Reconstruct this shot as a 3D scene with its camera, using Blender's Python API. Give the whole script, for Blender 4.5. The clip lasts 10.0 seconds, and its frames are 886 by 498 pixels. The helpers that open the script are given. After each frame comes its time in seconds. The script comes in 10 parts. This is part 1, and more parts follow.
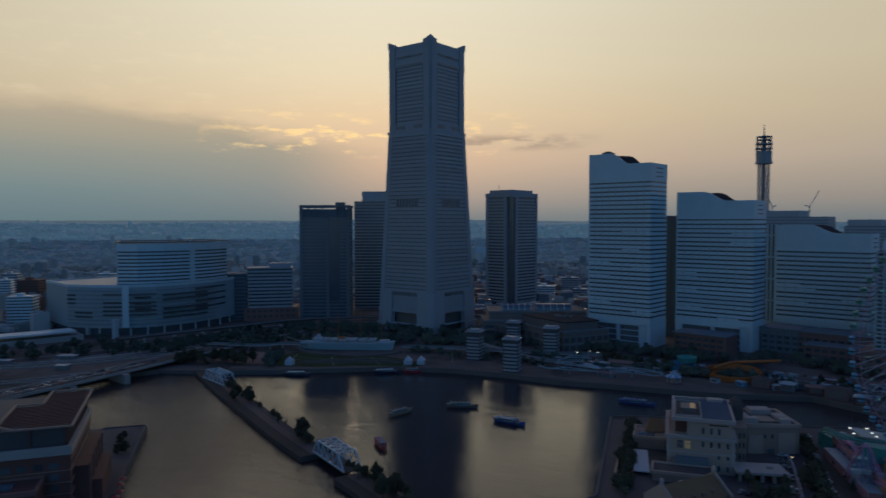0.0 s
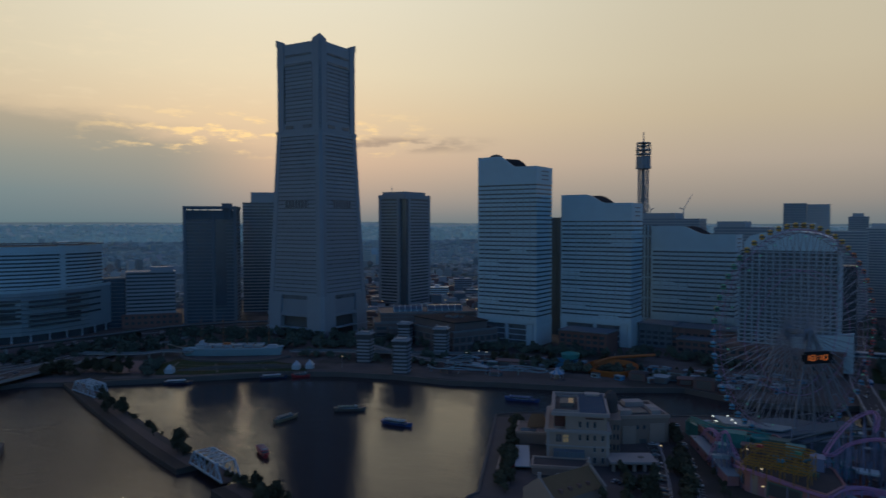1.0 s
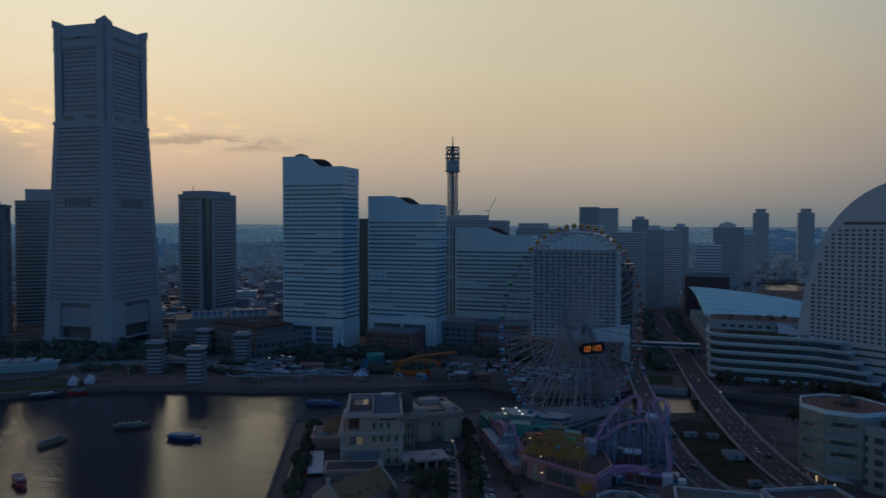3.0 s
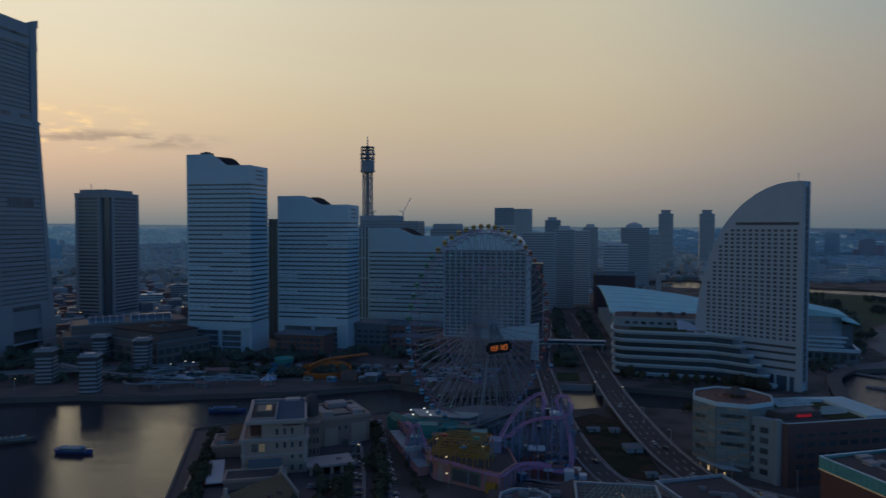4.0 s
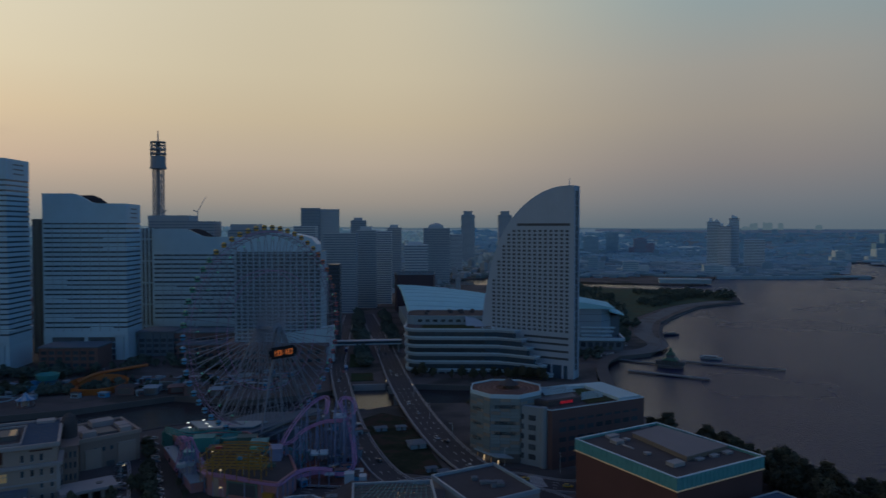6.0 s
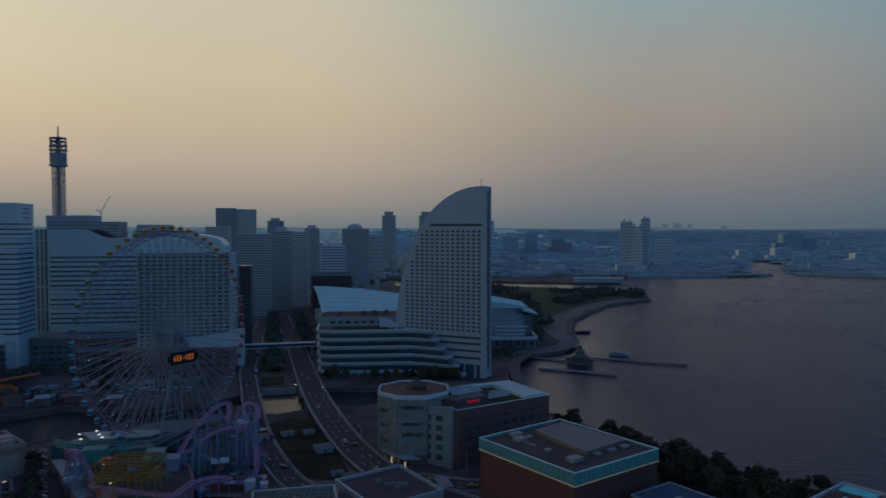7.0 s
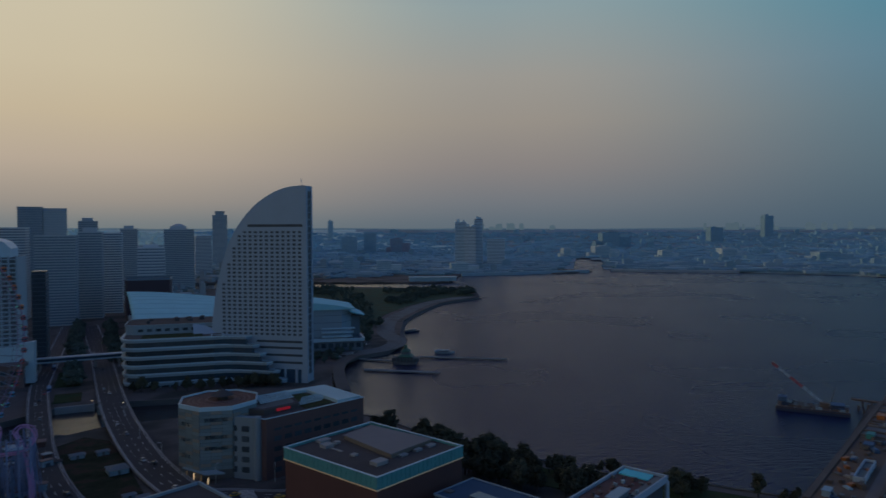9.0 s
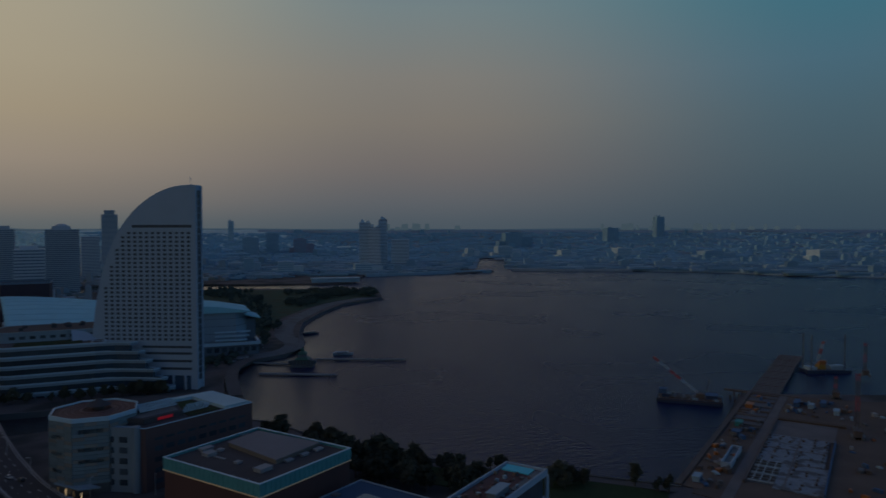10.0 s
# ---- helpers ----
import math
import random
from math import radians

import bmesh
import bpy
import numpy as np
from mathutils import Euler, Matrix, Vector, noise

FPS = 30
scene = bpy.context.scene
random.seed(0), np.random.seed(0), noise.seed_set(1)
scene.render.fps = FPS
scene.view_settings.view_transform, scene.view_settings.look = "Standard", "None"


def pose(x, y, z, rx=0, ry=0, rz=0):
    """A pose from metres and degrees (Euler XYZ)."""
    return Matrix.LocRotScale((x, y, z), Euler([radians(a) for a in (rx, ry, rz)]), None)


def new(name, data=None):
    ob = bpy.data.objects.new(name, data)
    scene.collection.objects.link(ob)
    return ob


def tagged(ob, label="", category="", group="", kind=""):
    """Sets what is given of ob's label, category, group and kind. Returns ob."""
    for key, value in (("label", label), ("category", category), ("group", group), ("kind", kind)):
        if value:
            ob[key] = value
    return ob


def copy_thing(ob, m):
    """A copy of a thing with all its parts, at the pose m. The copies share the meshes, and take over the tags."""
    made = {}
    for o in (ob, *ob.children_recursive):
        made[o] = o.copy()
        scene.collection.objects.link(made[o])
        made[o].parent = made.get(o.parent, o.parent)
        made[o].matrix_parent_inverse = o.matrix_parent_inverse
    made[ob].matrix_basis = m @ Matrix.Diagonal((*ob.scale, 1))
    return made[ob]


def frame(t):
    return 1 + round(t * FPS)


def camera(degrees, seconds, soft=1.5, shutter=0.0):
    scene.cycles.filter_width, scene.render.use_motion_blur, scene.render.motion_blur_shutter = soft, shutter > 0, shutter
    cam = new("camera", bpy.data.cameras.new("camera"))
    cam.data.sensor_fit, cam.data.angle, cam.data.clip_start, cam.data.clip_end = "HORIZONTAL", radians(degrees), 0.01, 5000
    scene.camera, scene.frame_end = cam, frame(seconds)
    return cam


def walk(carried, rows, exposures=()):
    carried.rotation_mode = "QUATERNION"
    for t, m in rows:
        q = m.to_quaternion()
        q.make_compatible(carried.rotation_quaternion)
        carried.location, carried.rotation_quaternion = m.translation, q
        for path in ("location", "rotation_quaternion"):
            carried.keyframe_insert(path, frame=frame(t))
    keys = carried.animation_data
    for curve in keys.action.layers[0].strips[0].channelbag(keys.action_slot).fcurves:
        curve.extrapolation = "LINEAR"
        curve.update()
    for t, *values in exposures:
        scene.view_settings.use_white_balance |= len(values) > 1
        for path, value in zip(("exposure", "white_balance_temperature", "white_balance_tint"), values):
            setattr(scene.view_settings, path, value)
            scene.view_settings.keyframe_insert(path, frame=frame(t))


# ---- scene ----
from mathutils.geometry import tessellate_polygon

# ---- camera and its way ----
cam = camera(64.78, 10.0, soft=1.5, shutter=0.5)
PATH = [
    (0.0, 0.53, 0.15, 113.36, 38.32, -2.16, 0.03),
    (0.5, 3.15, 2.18, 113.30, 34.19, -2.08, 0.03),
    (1.0, 5.45, 4.73, 112.99, 29.97, -2.00, 0.05),
    (1.5, 7.66, 8.36, 112.54, 25.90, -1.95, 0.03),
    (2.0, 10.04, 11.26, 112.29, 22.04, -1.92, -0.01),
    (2.5, 12.81, 13.10, 112.20, 18.62, -1.88, -0.05),
    (4.0, 20.73, 18.53, 112.17, 8.73, -1.80, -0.02),
    (4.5, 24.48, 20.10, 112.35, 5.15, -1.79, -0.01),
    (5.0, 27.61, 20.90, 112.51, 1.28, -1.79, 0.01),
    (5.5, 30.84, 21.20, 112.60, -2.89, -1.79, 0.02),
    (7.0, 42.99, 22.30, 112.45, -12.82, -1.73, 0.05),
    (7.5, 46.12, 21.90, 112.80, -16.00, -1.74, 0.09),
    (8.0, 49.67, 21.90, 113.00, -19.29, -1.77, 0.08),
    (8.5, 54.17, 22.40, 112.93, -22.41, -1.78, 0.13),
    (9.0, 58.51, 22.60, 112.83, -25.70, -1.76, 0.17),
    (9.5, 62.12, 21.30, 112.95, -29.38, -1.77, 0.14),
    (10.0, 64.73, 18.35, 113.29, -33.32, -1.76, 0.11),
]
walk(cam, [(t, pose(x, y, z, 90 + p, r, w)) for t, x, y, z, w, p, r in PATH],
     exposures=[(0.0, 0.0), (9.9, 0.0), (10.0, -0.65)])

# ---- sky and sun ----
SUN_AZ, SUN_EL = 44.0, 3.0          # degrees: from +y towards -x; above the horizon
SKY = {                             # colours by degrees from the sun's azimuth: (elevation, sRGB)
    0: [(-10, (60, 70, 78)), (0.3, (116, 128, 132)), (2, (154, 151, 145)), (5, (203, 179, 156)), (8.5, (223, 201, 167)), (12, (228, 215, 185)), (17.5, (229, 222, 199)), (24, (200, 190, 170)), (35, (126, 129, 144)), (90, (58, 65, 101))],
    42: [(-10, (60, 70, 78)), (0.3, (116, 124, 127)), (2, (150, 143, 135)), (5, (179, 165, 149)), (8.5, (193, 178, 152)), (12, (199, 187, 161)), (17.5, (201, 192, 168)), (24, (166, 162, 156)), (35, (106, 112, 134)), (90, (58, 65, 101))],
    75: [(-10, (52, 62, 74)), (0.3, (94, 107, 118)), (2, (111, 117, 124)), (5, (134, 129, 128)), (8.5, (150, 143, 135)), (12, (153, 150, 144)), (17.5, (139, 157, 161)), (24, (76, 106, 148)), (35, (50, 78, 128)), (90, (58, 65, 101))],
    108: [(-10, (45, 56, 70)), (0.3, (70, 91, 108)), (2, (75, 97, 112)), (5, (83, 108, 122)), (8.5, (86, 117, 133)), (12, (86, 126, 146)), (17.5, (72, 133, 153)), (24, (40, 82, 140)), (35, (38, 68, 124)), (90, (58, 65, 101))],
    180: [(-10, (30, 40, 56)), (0.3, (68, 112, 152)), (2, (72, 122, 166)), (5, (79, 136, 186)), (8.5, (83, 145, 198)), (12, (83, 147, 202)), (17.5, (81, 142, 199)), (35, (76, 106, 154)), (90, (58, 65, 101))],
}


def lin(c):
    """sRGB 0 to 255 as linear colour."""
    return tuple((v / 255 / 12.92) if v / 255 <= 0.04045 else ((v / 255 + 0.055) / 1.055) ** 2.4 for v in c) + (1.0,)


class Nodes:
    """A short way to wire node trees."""

    def __init__(self, tree):
        self.t = tree
        tree.nodes.clear()

    def add(self, kind, inputs=None, operation=None, data_type=None):
        n = self.t.nodes.new(kind)
        if operation:
            n.operation = operation
        if data_type:
            n.data_type = data_type
        for k, v in (inputs or {}).items():
            if isinstance(v, bpy.types.NodeSocket):
                self.t.links.new(v, n.inputs[k])
            else:
                n.inputs[k].default_value = v
        return n

    def math(self, op, a, b=0.0, c=0.0):
        return self.add("ShaderNodeMath", {0: a, 1: b, 2: c}, operation=op).outputs[0]

    def ramp(self, fac, stops, smooth=False):
        n = self.add("ShaderNodeValToRGB", {0: fac})
        n.color_ramp.interpolation = "EASE" if smooth else "LINEAR"
        el = n.color_ramp.elements
        while len(el) < len(stops):
            el.new(0.5)
        for e, (p, c) in zip(el, stops):
            e.position, e.color = p, c
        return n.outputs[0]

    def mix(self, fac, a, b):
        n = self.add("ShaderNodeMix", data_type="RGBA")
        for k, v in ((0, fac), (6, a), (7, b)):
            if isinstance(v, bpy.types.NodeSocket):
                self.t.links.new(v, n.inputs[k])
            else:
                n.inputs[k].default_value = v
        return n.outputs[2]

    def step(self, v, lo, hi):
        n = self.add("ShaderNodeMapRange", {0: v, 1: lo, 2: hi, 3: 0.0, 4: 1.0})
        n.interpolation_type, n.clamp = "SMOOTHSTEP", True
        return n.outputs[0]


def make_world():
    w = bpy.data.worlds.new("dusk_sky")
    scene.world = w
    w.use_nodes = True
    n = Nodes(w.node_tree)
    d = n.add("ShaderNodeTexCoord").outputs["Generated"]
    turn = n.add("ShaderNodeVectorRotate", {"Vector": d, "Axis": (0, 0, 1), "Angle": radians(-SUN_AZ)}).outputs[0]
    s = n.add("ShaderNodeSeparateXYZ", {0: turn})
    az = n.math("MULTIPLY", n.math("ARCTAN2", s.outputs[0], s.outputs[1]), 57.2958)     # right of the sun: positive
    el = n.math("MULTIPLY", n.math("ARCSINE", s.outputs[2]), 57.2958)
    pos = n.math("DIVIDE", n.math("ADD", el, 10.0), 100.0)
    away = n.math("ABSOLUTE", az)
    keys = sorted(SKY)
    col = None
    for i, k in enumerate(keys):
        r = n.ramp(pos, [((e + 10) / 100, lin(c)) for e, c in SKY[k]])
        col = r if col is None else n.mix(n.step(away, keys[i - 1], k), col, r)
    # the bank of cloud left of the sun, with a ragged, lit upper edge
    stretch = n.add("ShaderNodeMapping", {"Vector": turn, "Scale": (5.0, 5.0, 20.0)}).outputs[0]
    puff = n.add("ShaderNodeTexNoise", {"Vector": stretch, "Scale": 1.6, "Detail": 7.0, "Roughness": 0.55}).outputs[0]
    fine = n.add("ShaderNodeTexNoise", {"Vector": stretch, "Scale": 4.5, "Detail": 6.0, "Roughness": 0.6}).outputs[0]
    left = n.step(az, 4.0, -9.0)
    edge = n.math("ADD", n.math("MULTIPLY_ADD", puff, 3.4, 5.3), n.math("MULTIPLY", n.step(az, -4.0, -18.0), 2.0))
    bank = n.math("MULTIPLY", left, n.step(n.math("SUBTRACT", edge, el), -0.6, 1.6))
    glow = n.math("MULTIPLY", n.math("MULTIPLY", n.step(away, 17.0, 3.0), n.step(fine, 0.5, 0.66)), n.math("MULTIPLY", n.step(el, 5.0, 6.4), n.step(el, 9.6, 7.4)))
    bankcol = n.ramp(pos, [(0.1, lin((98, 122, 130))), (0.125, lin((114, 136, 140))), (0.15, lin((140, 148, 142))), (0.17, lin((166, 160, 143))), (0.195, lin((188, 172, 148)))])
    col = n.mix(bank, col, bankcol)
    col = n.mix(glow, col, lin((255, 220, 158)))
    wisp = n.math("MULTIPLY", n.math("MULTIPLY", n.step(fine, 0.5, 0.72), n.step(az, 20.0, -10.0)), n.math("MULTIPLY", n.step(el, 7.0, 9.5), n.step(el, 19.0, 12.0)))
    col = n.mix(n.math("MULTIPLY", wisp, 0.16), col, lin((246, 226, 190)))
    streak = n.math("MULTIPLY", n.math("MULTIPLY", n.step(puff, 0.47, 0.57), n.math("MULTIPLY", n.step(az, 0.0, 4.0), n.step(az, 20.0, 12.0))), n.math("MULTIPLY", n.step(el, 5.6, 6.3), n.step(el, 7.3, 6.7)))
    col = n.mix(n.math("MULTIPLY", streak, 0.75), col, lin((152, 140, 130)))
    haze = n.add("ShaderNodeBackground", {"Color": col, "Strength": 1.0})
    sky = n.add("ShaderNodeTexSky")
    sky.sky_type, sky.sun_disc, sky.air_density, sky.dust_density = "NISHITA", False, 1.4, 3.0
    sky.sun_elevation, sky.sun_rotation = radians(SUN_EL), radians(-SUN_AZ)
    blue = n.add("ShaderNodeBackground", {"Color": sky.outputs[0], "Strength": 0.004})
    both = n.add("ShaderNodeAddShader", {0: haze.outputs[0], 1: blue.outputs[0]})
    n.add("ShaderNodeOutputWorld", {"Surface": both.outputs[0]})


make_world()
sun_data = bpy.data.lights.new("sun", "SUN")
sun_data.energy, sun_data.angle, sun_data.color = 0.5, radians(10), (1.0, 0.78, 0.55)
sun = new("sun", sun_data)
away = Vector((math.sin(radians(SUN_AZ)) * math.cos(radians(SUN_EL)), -math.cos(radians(SUN_AZ)) * math.cos(radians(SUN_EL)), -math.sin(radians(SUN_EL))))
sun.matrix_world = Matrix.Translation((0, 0, 400)) @ away.to_track_quat("-Z", "Y").to_matrix().to_4x4()


# ---- materials ----
def surface(name, colour, rough=0.7, metal=0.0, vary=0.12, grain=0.6, big=0.06, bump=0.0, rand=0.0, emit=0.0, spec=0.5, tint=None):
    """A procedural surface: base colour with stains at a large scale and grain at a small one (in 1/m), bump and a change from piece to piece."""
    m = bpy.data.materials.new(name)
    m.use_nodes = True
    n = Nodes(m.node_tree)
    co = n.add("ShaderNodeTexCoord").outputs["Object"]
    where = n.add("ShaderNodeObjectInfo")
    shift = n.add("ShaderNodeVectorMath", {0: co, 1: n.add("ShaderNodeCombineXYZ", {0: n.math("MULTIPLY", where.outputs["Random"], 37.0), 1: 0.0, 2: 0.0}).outputs[0]}, operation="ADD").outputs[0]
    a = n.add("ShaderNodeTexNoise", {"Vector": shift, "Scale": big, "Detail": 4.0}).outputs[0]
    b = n.add("ShaderNodeTexNoise", {"Vector": shift, "Scale": grain, "Detail": 3.0}).outputs[0]
    f = n.math("ADD", n.math("MULTIPLY", n.math("SUBTRACT", a, 0.5), vary * 2.4), n.math("MULTIPLY", n.math("SUBTRACT", b, 0.5), vary * 1.2))
    if rand:
        f = n.math("ADD", f, n.math("MULTIPLY", n.math("SUBTRACT", where.outputs["Random"], 0.5), rand * 2))
    k = n.math("ADD", f, 1.0)
    base = n.add("ShaderNodeVectorMath", {0: colour[:3], 3: k}, operation="SCALE").outputs[0]
    if tint:
        base = n.mix(n.step(a, 0.45, 0.62), base, (*tint, 1.0))
    p = n.add("ShaderNodeBsdfPrincipled", {"Base Color": base, "Metallic": metal, "Specular IOR Level": spec})
    r = n.math("ADD", rough, n.math("MULTIPLY", n.math("SUBTRACT", b, 0.5), 0.2))
    m.node_tree.links.new(r, p.inputs["Roughness"])
    if bump:
        bp = n.add("ShaderNodeBump", {"Height": b, "Strength": bump, "Distance": 0.3})
        m.node_tree.links.new(bp.outputs[0], p.inputs["Normal"])
    if emit:
        p.inputs["Emission Color"].default_value = (*colour[:3], 1.0)
        p.inputs["Emission Strength"].default_value = emit
    n.add("ShaderNodeOutputMaterial", {"Surface": p.outputs[0]})
    return m


def water_surface():
    """Harbour water: calm in the sheltered basins, ruffled by wind out in the open bay."""
    m = bpy.data.materials.new("harbour_water")
    m.use_nodes = True
    n = Nodes(m.node_tree)
    co = n.add("ShaderNodeTexCoord").outputs["Object"]
    s = n.add("ShaderNodeSeparateXYZ", {0: co})
    long = n.add("ShaderNodeMapping", {"Vector": co, "Rotation": (0, 0, radians(25)), "Scale": (0.26, 0.58, 1.0)}).outputs[0]
    small = n.add("ShaderNodeTexNoise", {"Vector": long, "Scale": 1.0, "Detail": 5.0, "Roughness": 0.6}).outputs[0]
    swell = n.add("ShaderNodeTexNoise", {"Vector": long, "Scale": 0.18, "Detail": 2.0}).outputs[0]
    patch = n.add("ShaderNodeTexNoise", {"Vector": co, "Scale": 0.006, "Detail": 3.0, "Distortion": 0.6}).outputs[0]
    seaward = n.math("SUBTRACT", s.outputs[0], n.math("MULTIPLY", n.math("MAXIMUM", n.math("SUBTRACT", s.outputs[1], 450.0), 0.0), 0.45))          # the wind reaches the water far from the sheltering land
    wind = n.step(n.math("ADD", seaward, n.math("MULTIPLY", patch, 80.0)), 190.0, 330.0)
    turned = n.add("ShaderNodeMapping", {"Vector": co, "Rotation": (0, 0, radians(-72))}).outputs[0]
    crests = n.add("ShaderNodeMapping", {"Vector": turned, "Scale": (0.42, 0.10, 1.0)}).outputs[0]
    ripple = n.add("ShaderNodeTexNoise", {"Vector": crests, "Scale": 1.0, "Detail": 4.0, "Roughness": 0.62}).outputs[0]
    sheltered = n.math("SUBTRACT", 1.0, wind)
    h = n.math("ADD", n.math("MULTIPLY", n.math("ADD", small, n.math("MULTIPLY", swell, 1.5)), sheltered), n.math("MULTIPLY", ripple, n.math("MULTIPLY", wind, 1.3)))
    calm = n.math("MULTIPLY_ADD", n.step(patch, 0.40, 0.60), 0.17, 0.092)
    open_water = n.math("MULTIPLY_ADD", patch, 0.3, 0.66)
    basin = n.math("MULTIPLY", n.step(s.outputs[1], 290.0, 210.0), n.step(s.outputs[0], -215.0, -300.0))          # the canal basin this side of the causeway is rougher
    calm = n.math("MULTIPLY_ADD", basin, 0.42, calm)
    bp = n.add("ShaderNodeBump", {"Height": h, "Strength": n.math("ADD", n.math("MULTIPLY", calm, sheltered), n.math("MULTIPLY", open_water, wind)), "Distance": n.math("MULTIPLY_ADD", wind, 1.0, 1.0)})
    rough = n.math("ADD", n.math("MULTIPLY_ADD", n.step(patch, 0.42, 0.62), 0.06, 0.10), n.math("MULTIPLY", wind, 0.12))
    murk = n.mix(wind, (0.034, 0.028, 0.034, 1.0), (0.003, 0.009, 0.060, 1.0))
    p = n.add("ShaderNodeBsdfPrincipled", {"Base Color": murk, "Roughness": rough, "IOR": 1.33, "Specular IOR Level": n.math("MULTIPLY_ADD", wind, -0.12, 0.62), "Normal": bp.outputs[0]})
    n.add("ShaderNodeOutputMaterial", {"Surface": p.outputs[0]})
    return m


WATER = water_surface()
QUAY = surface("quay_stone", (0.12, 0.115, 0.11), 0.95, vary=0.25, grain=0.8, bump=0.2)
CITY = surface("city_ground", (0.15, 0.132, 0.126), 0.9, vary=0.35, grain=0.15, big=0.02, tint=(0.070, 0.070, 0.064), spec=0.1)
PAVE = surface("paving", (0.105, 0.095, 0.092), 0.95, vary=0.2, grain=0.7, bump=0.1)
ASPHALT = surface("asphalt", (0.085, 0.079, 0.080), 0.95, vary=0.2, grain=1.2, bump=0.1, spec=0.2)
GRASS = surface("grass", (0.05, 0.075, 0.036), 1.0, vary=0.35, grain=0.5, bump=0.3, spec=0.08, tint=(0.06, 0.06, 0.03))
LEAF = surface("leaves", (0.078, 0.080, 0.054), 1.0, vary=0.4, grain=0.9, rand=0.3, bump=0.3, spec=0.08)
# lighter copy of the leaves, with distance haze put into the colour
FARLEAF = surface("haze_paled_leaves", (0.105, 0.135, 0.112), 1.0, vary=0.4, grain=0.5, rand=0.2, spec=0.05)
BARK = surface("bark", (0.09, 0.07, 0.055), 0.9, vary=0.3, grain=2.0)
CLAD = surface("pale_cladding", (0.43, 0.595, 0.67), 0.45, vary=0.06, grain=0.12, rand=0.07)
CLADB = surface("blue_grey_cladding", (0.265, 0.36, 0.42), 0.45, vary=0.06, grain=0.12, rand=0.08)
STONE = surface("granite_facing", (0.27, 0.315, 0.36), 0.6, vary=0.07, grain=0.15, rand=0.08)
WHITE = surface("white_paint", (0.37, 0.46, 0.535), 0.5, vary=0.07, grain=0.3)
CREAM = surface("cream_render", (0.36, 0.285, 0.24), 0.75, vary=0.1, grain=0.5, bump=0.1)
TILE_BR = surface("brown_brick", (0.118, 0.052, 0.045), 0.75, vary=0.2, grain=1.2, rand=0.06, bump=0.1)
MAUVE = surface("mauve_tile", (0.19, 0.125, 0.12), 0.7, vary=0.12, grain=0.8)
CONC = surface("concrete", (0.30, 0.30, 0.30), 0.85, vary=0.15, grain=0.6, bump=0.1)
ROOF = surface("roof_membrane", (0.098, 0.088, 0.088), 0.95, vary=0.25, grain=0.5, bump=0.1, spec=0.15)
ROOFPALE = surface("pale_blue_shell_roof", (0.30, 0.64, 0.70), 0.85, vary=0.1, grain=0.3)
DIM = surface("shaded_balcony_wall", (0.17, 0.20, 0.22), 0.8, vary=0.15, spec=0.12)
SEAWALL = surface("dark_causeway_stone", (0.07, 0.064, 0.06), 0.9, vary=0.3, grain=0.7, bump=0.2)
ROOFB = surface("slate_blue_roof", (0.07, 0.12, 0.185), 0.95, vary=0.15, grain=0.8, spec=0.1)
DARK = surface("dark_frame", (0.13, 0.128, 0.128), 0.5, vary=0.15)
GLASS = surface("tinted_window_glass", (0.068, 0.088, 0.104), 0.16, vary=0.3, grain=0.3, rand=0.3, spec=0.8)
GLASSB = surface("blue_curtain_glass", (0.06, 0.10, 0.14), 0.18, vary=0.25, grain=0.2, rand=0.15, spec=0.8)
TEAL = surface("verdigris_panels", (0.10, 0.33, 0.33), 0.45, vary=0.2, grain=0.9, big=0.3)
STEEL = surface("galvanised_steel", (0.48, 0.50, 0.52), 0.4, metal=0.4, vary=0.1)
MARK = surface("road_marking", (0.62, 0.62, 0.60), 0.7, vary=0.2, grain=2.0)
# the far paints are paled and blued: distance haze sits in their colours
FAR = surface("hazed_blocks", (0.44, 0.48, 0.50), 0.8, vary=0.25, grain=0.02, big=0.006)
FARW = surface("hazed_pale_blocks", (0.60, 0.63, 0.64), 0.8, vary=0.2, grain=0.02, big=0.006)
FARD = surface("hazed_dark_blocks", (0.33, 0.38, 0.42), 0.7, vary=0.2, grain=0.02, big=0.006)
FARG = surface("hazed_far_ground", (0.28, 0.38, 0.44), 0.95, vary=0.2, grain=0.02, big=0.004, tint=(0.22, 0.29, 0.31), spec=0.1)
FARGD = surface("hazed_raised_ground", (0.62, 0.76, 0.70), 0.95, spec=0.1, vary=0.2, grain=0.02, big=0.004, tint=(0.52, 0.65, 0.61))
# glass lightened by base colour to stand for haze over distant windows
HAZEG = surface("hazed_window_glass", (0.17, 0.23, 0.28), 0.4, vary=0.2, grain=0.1)


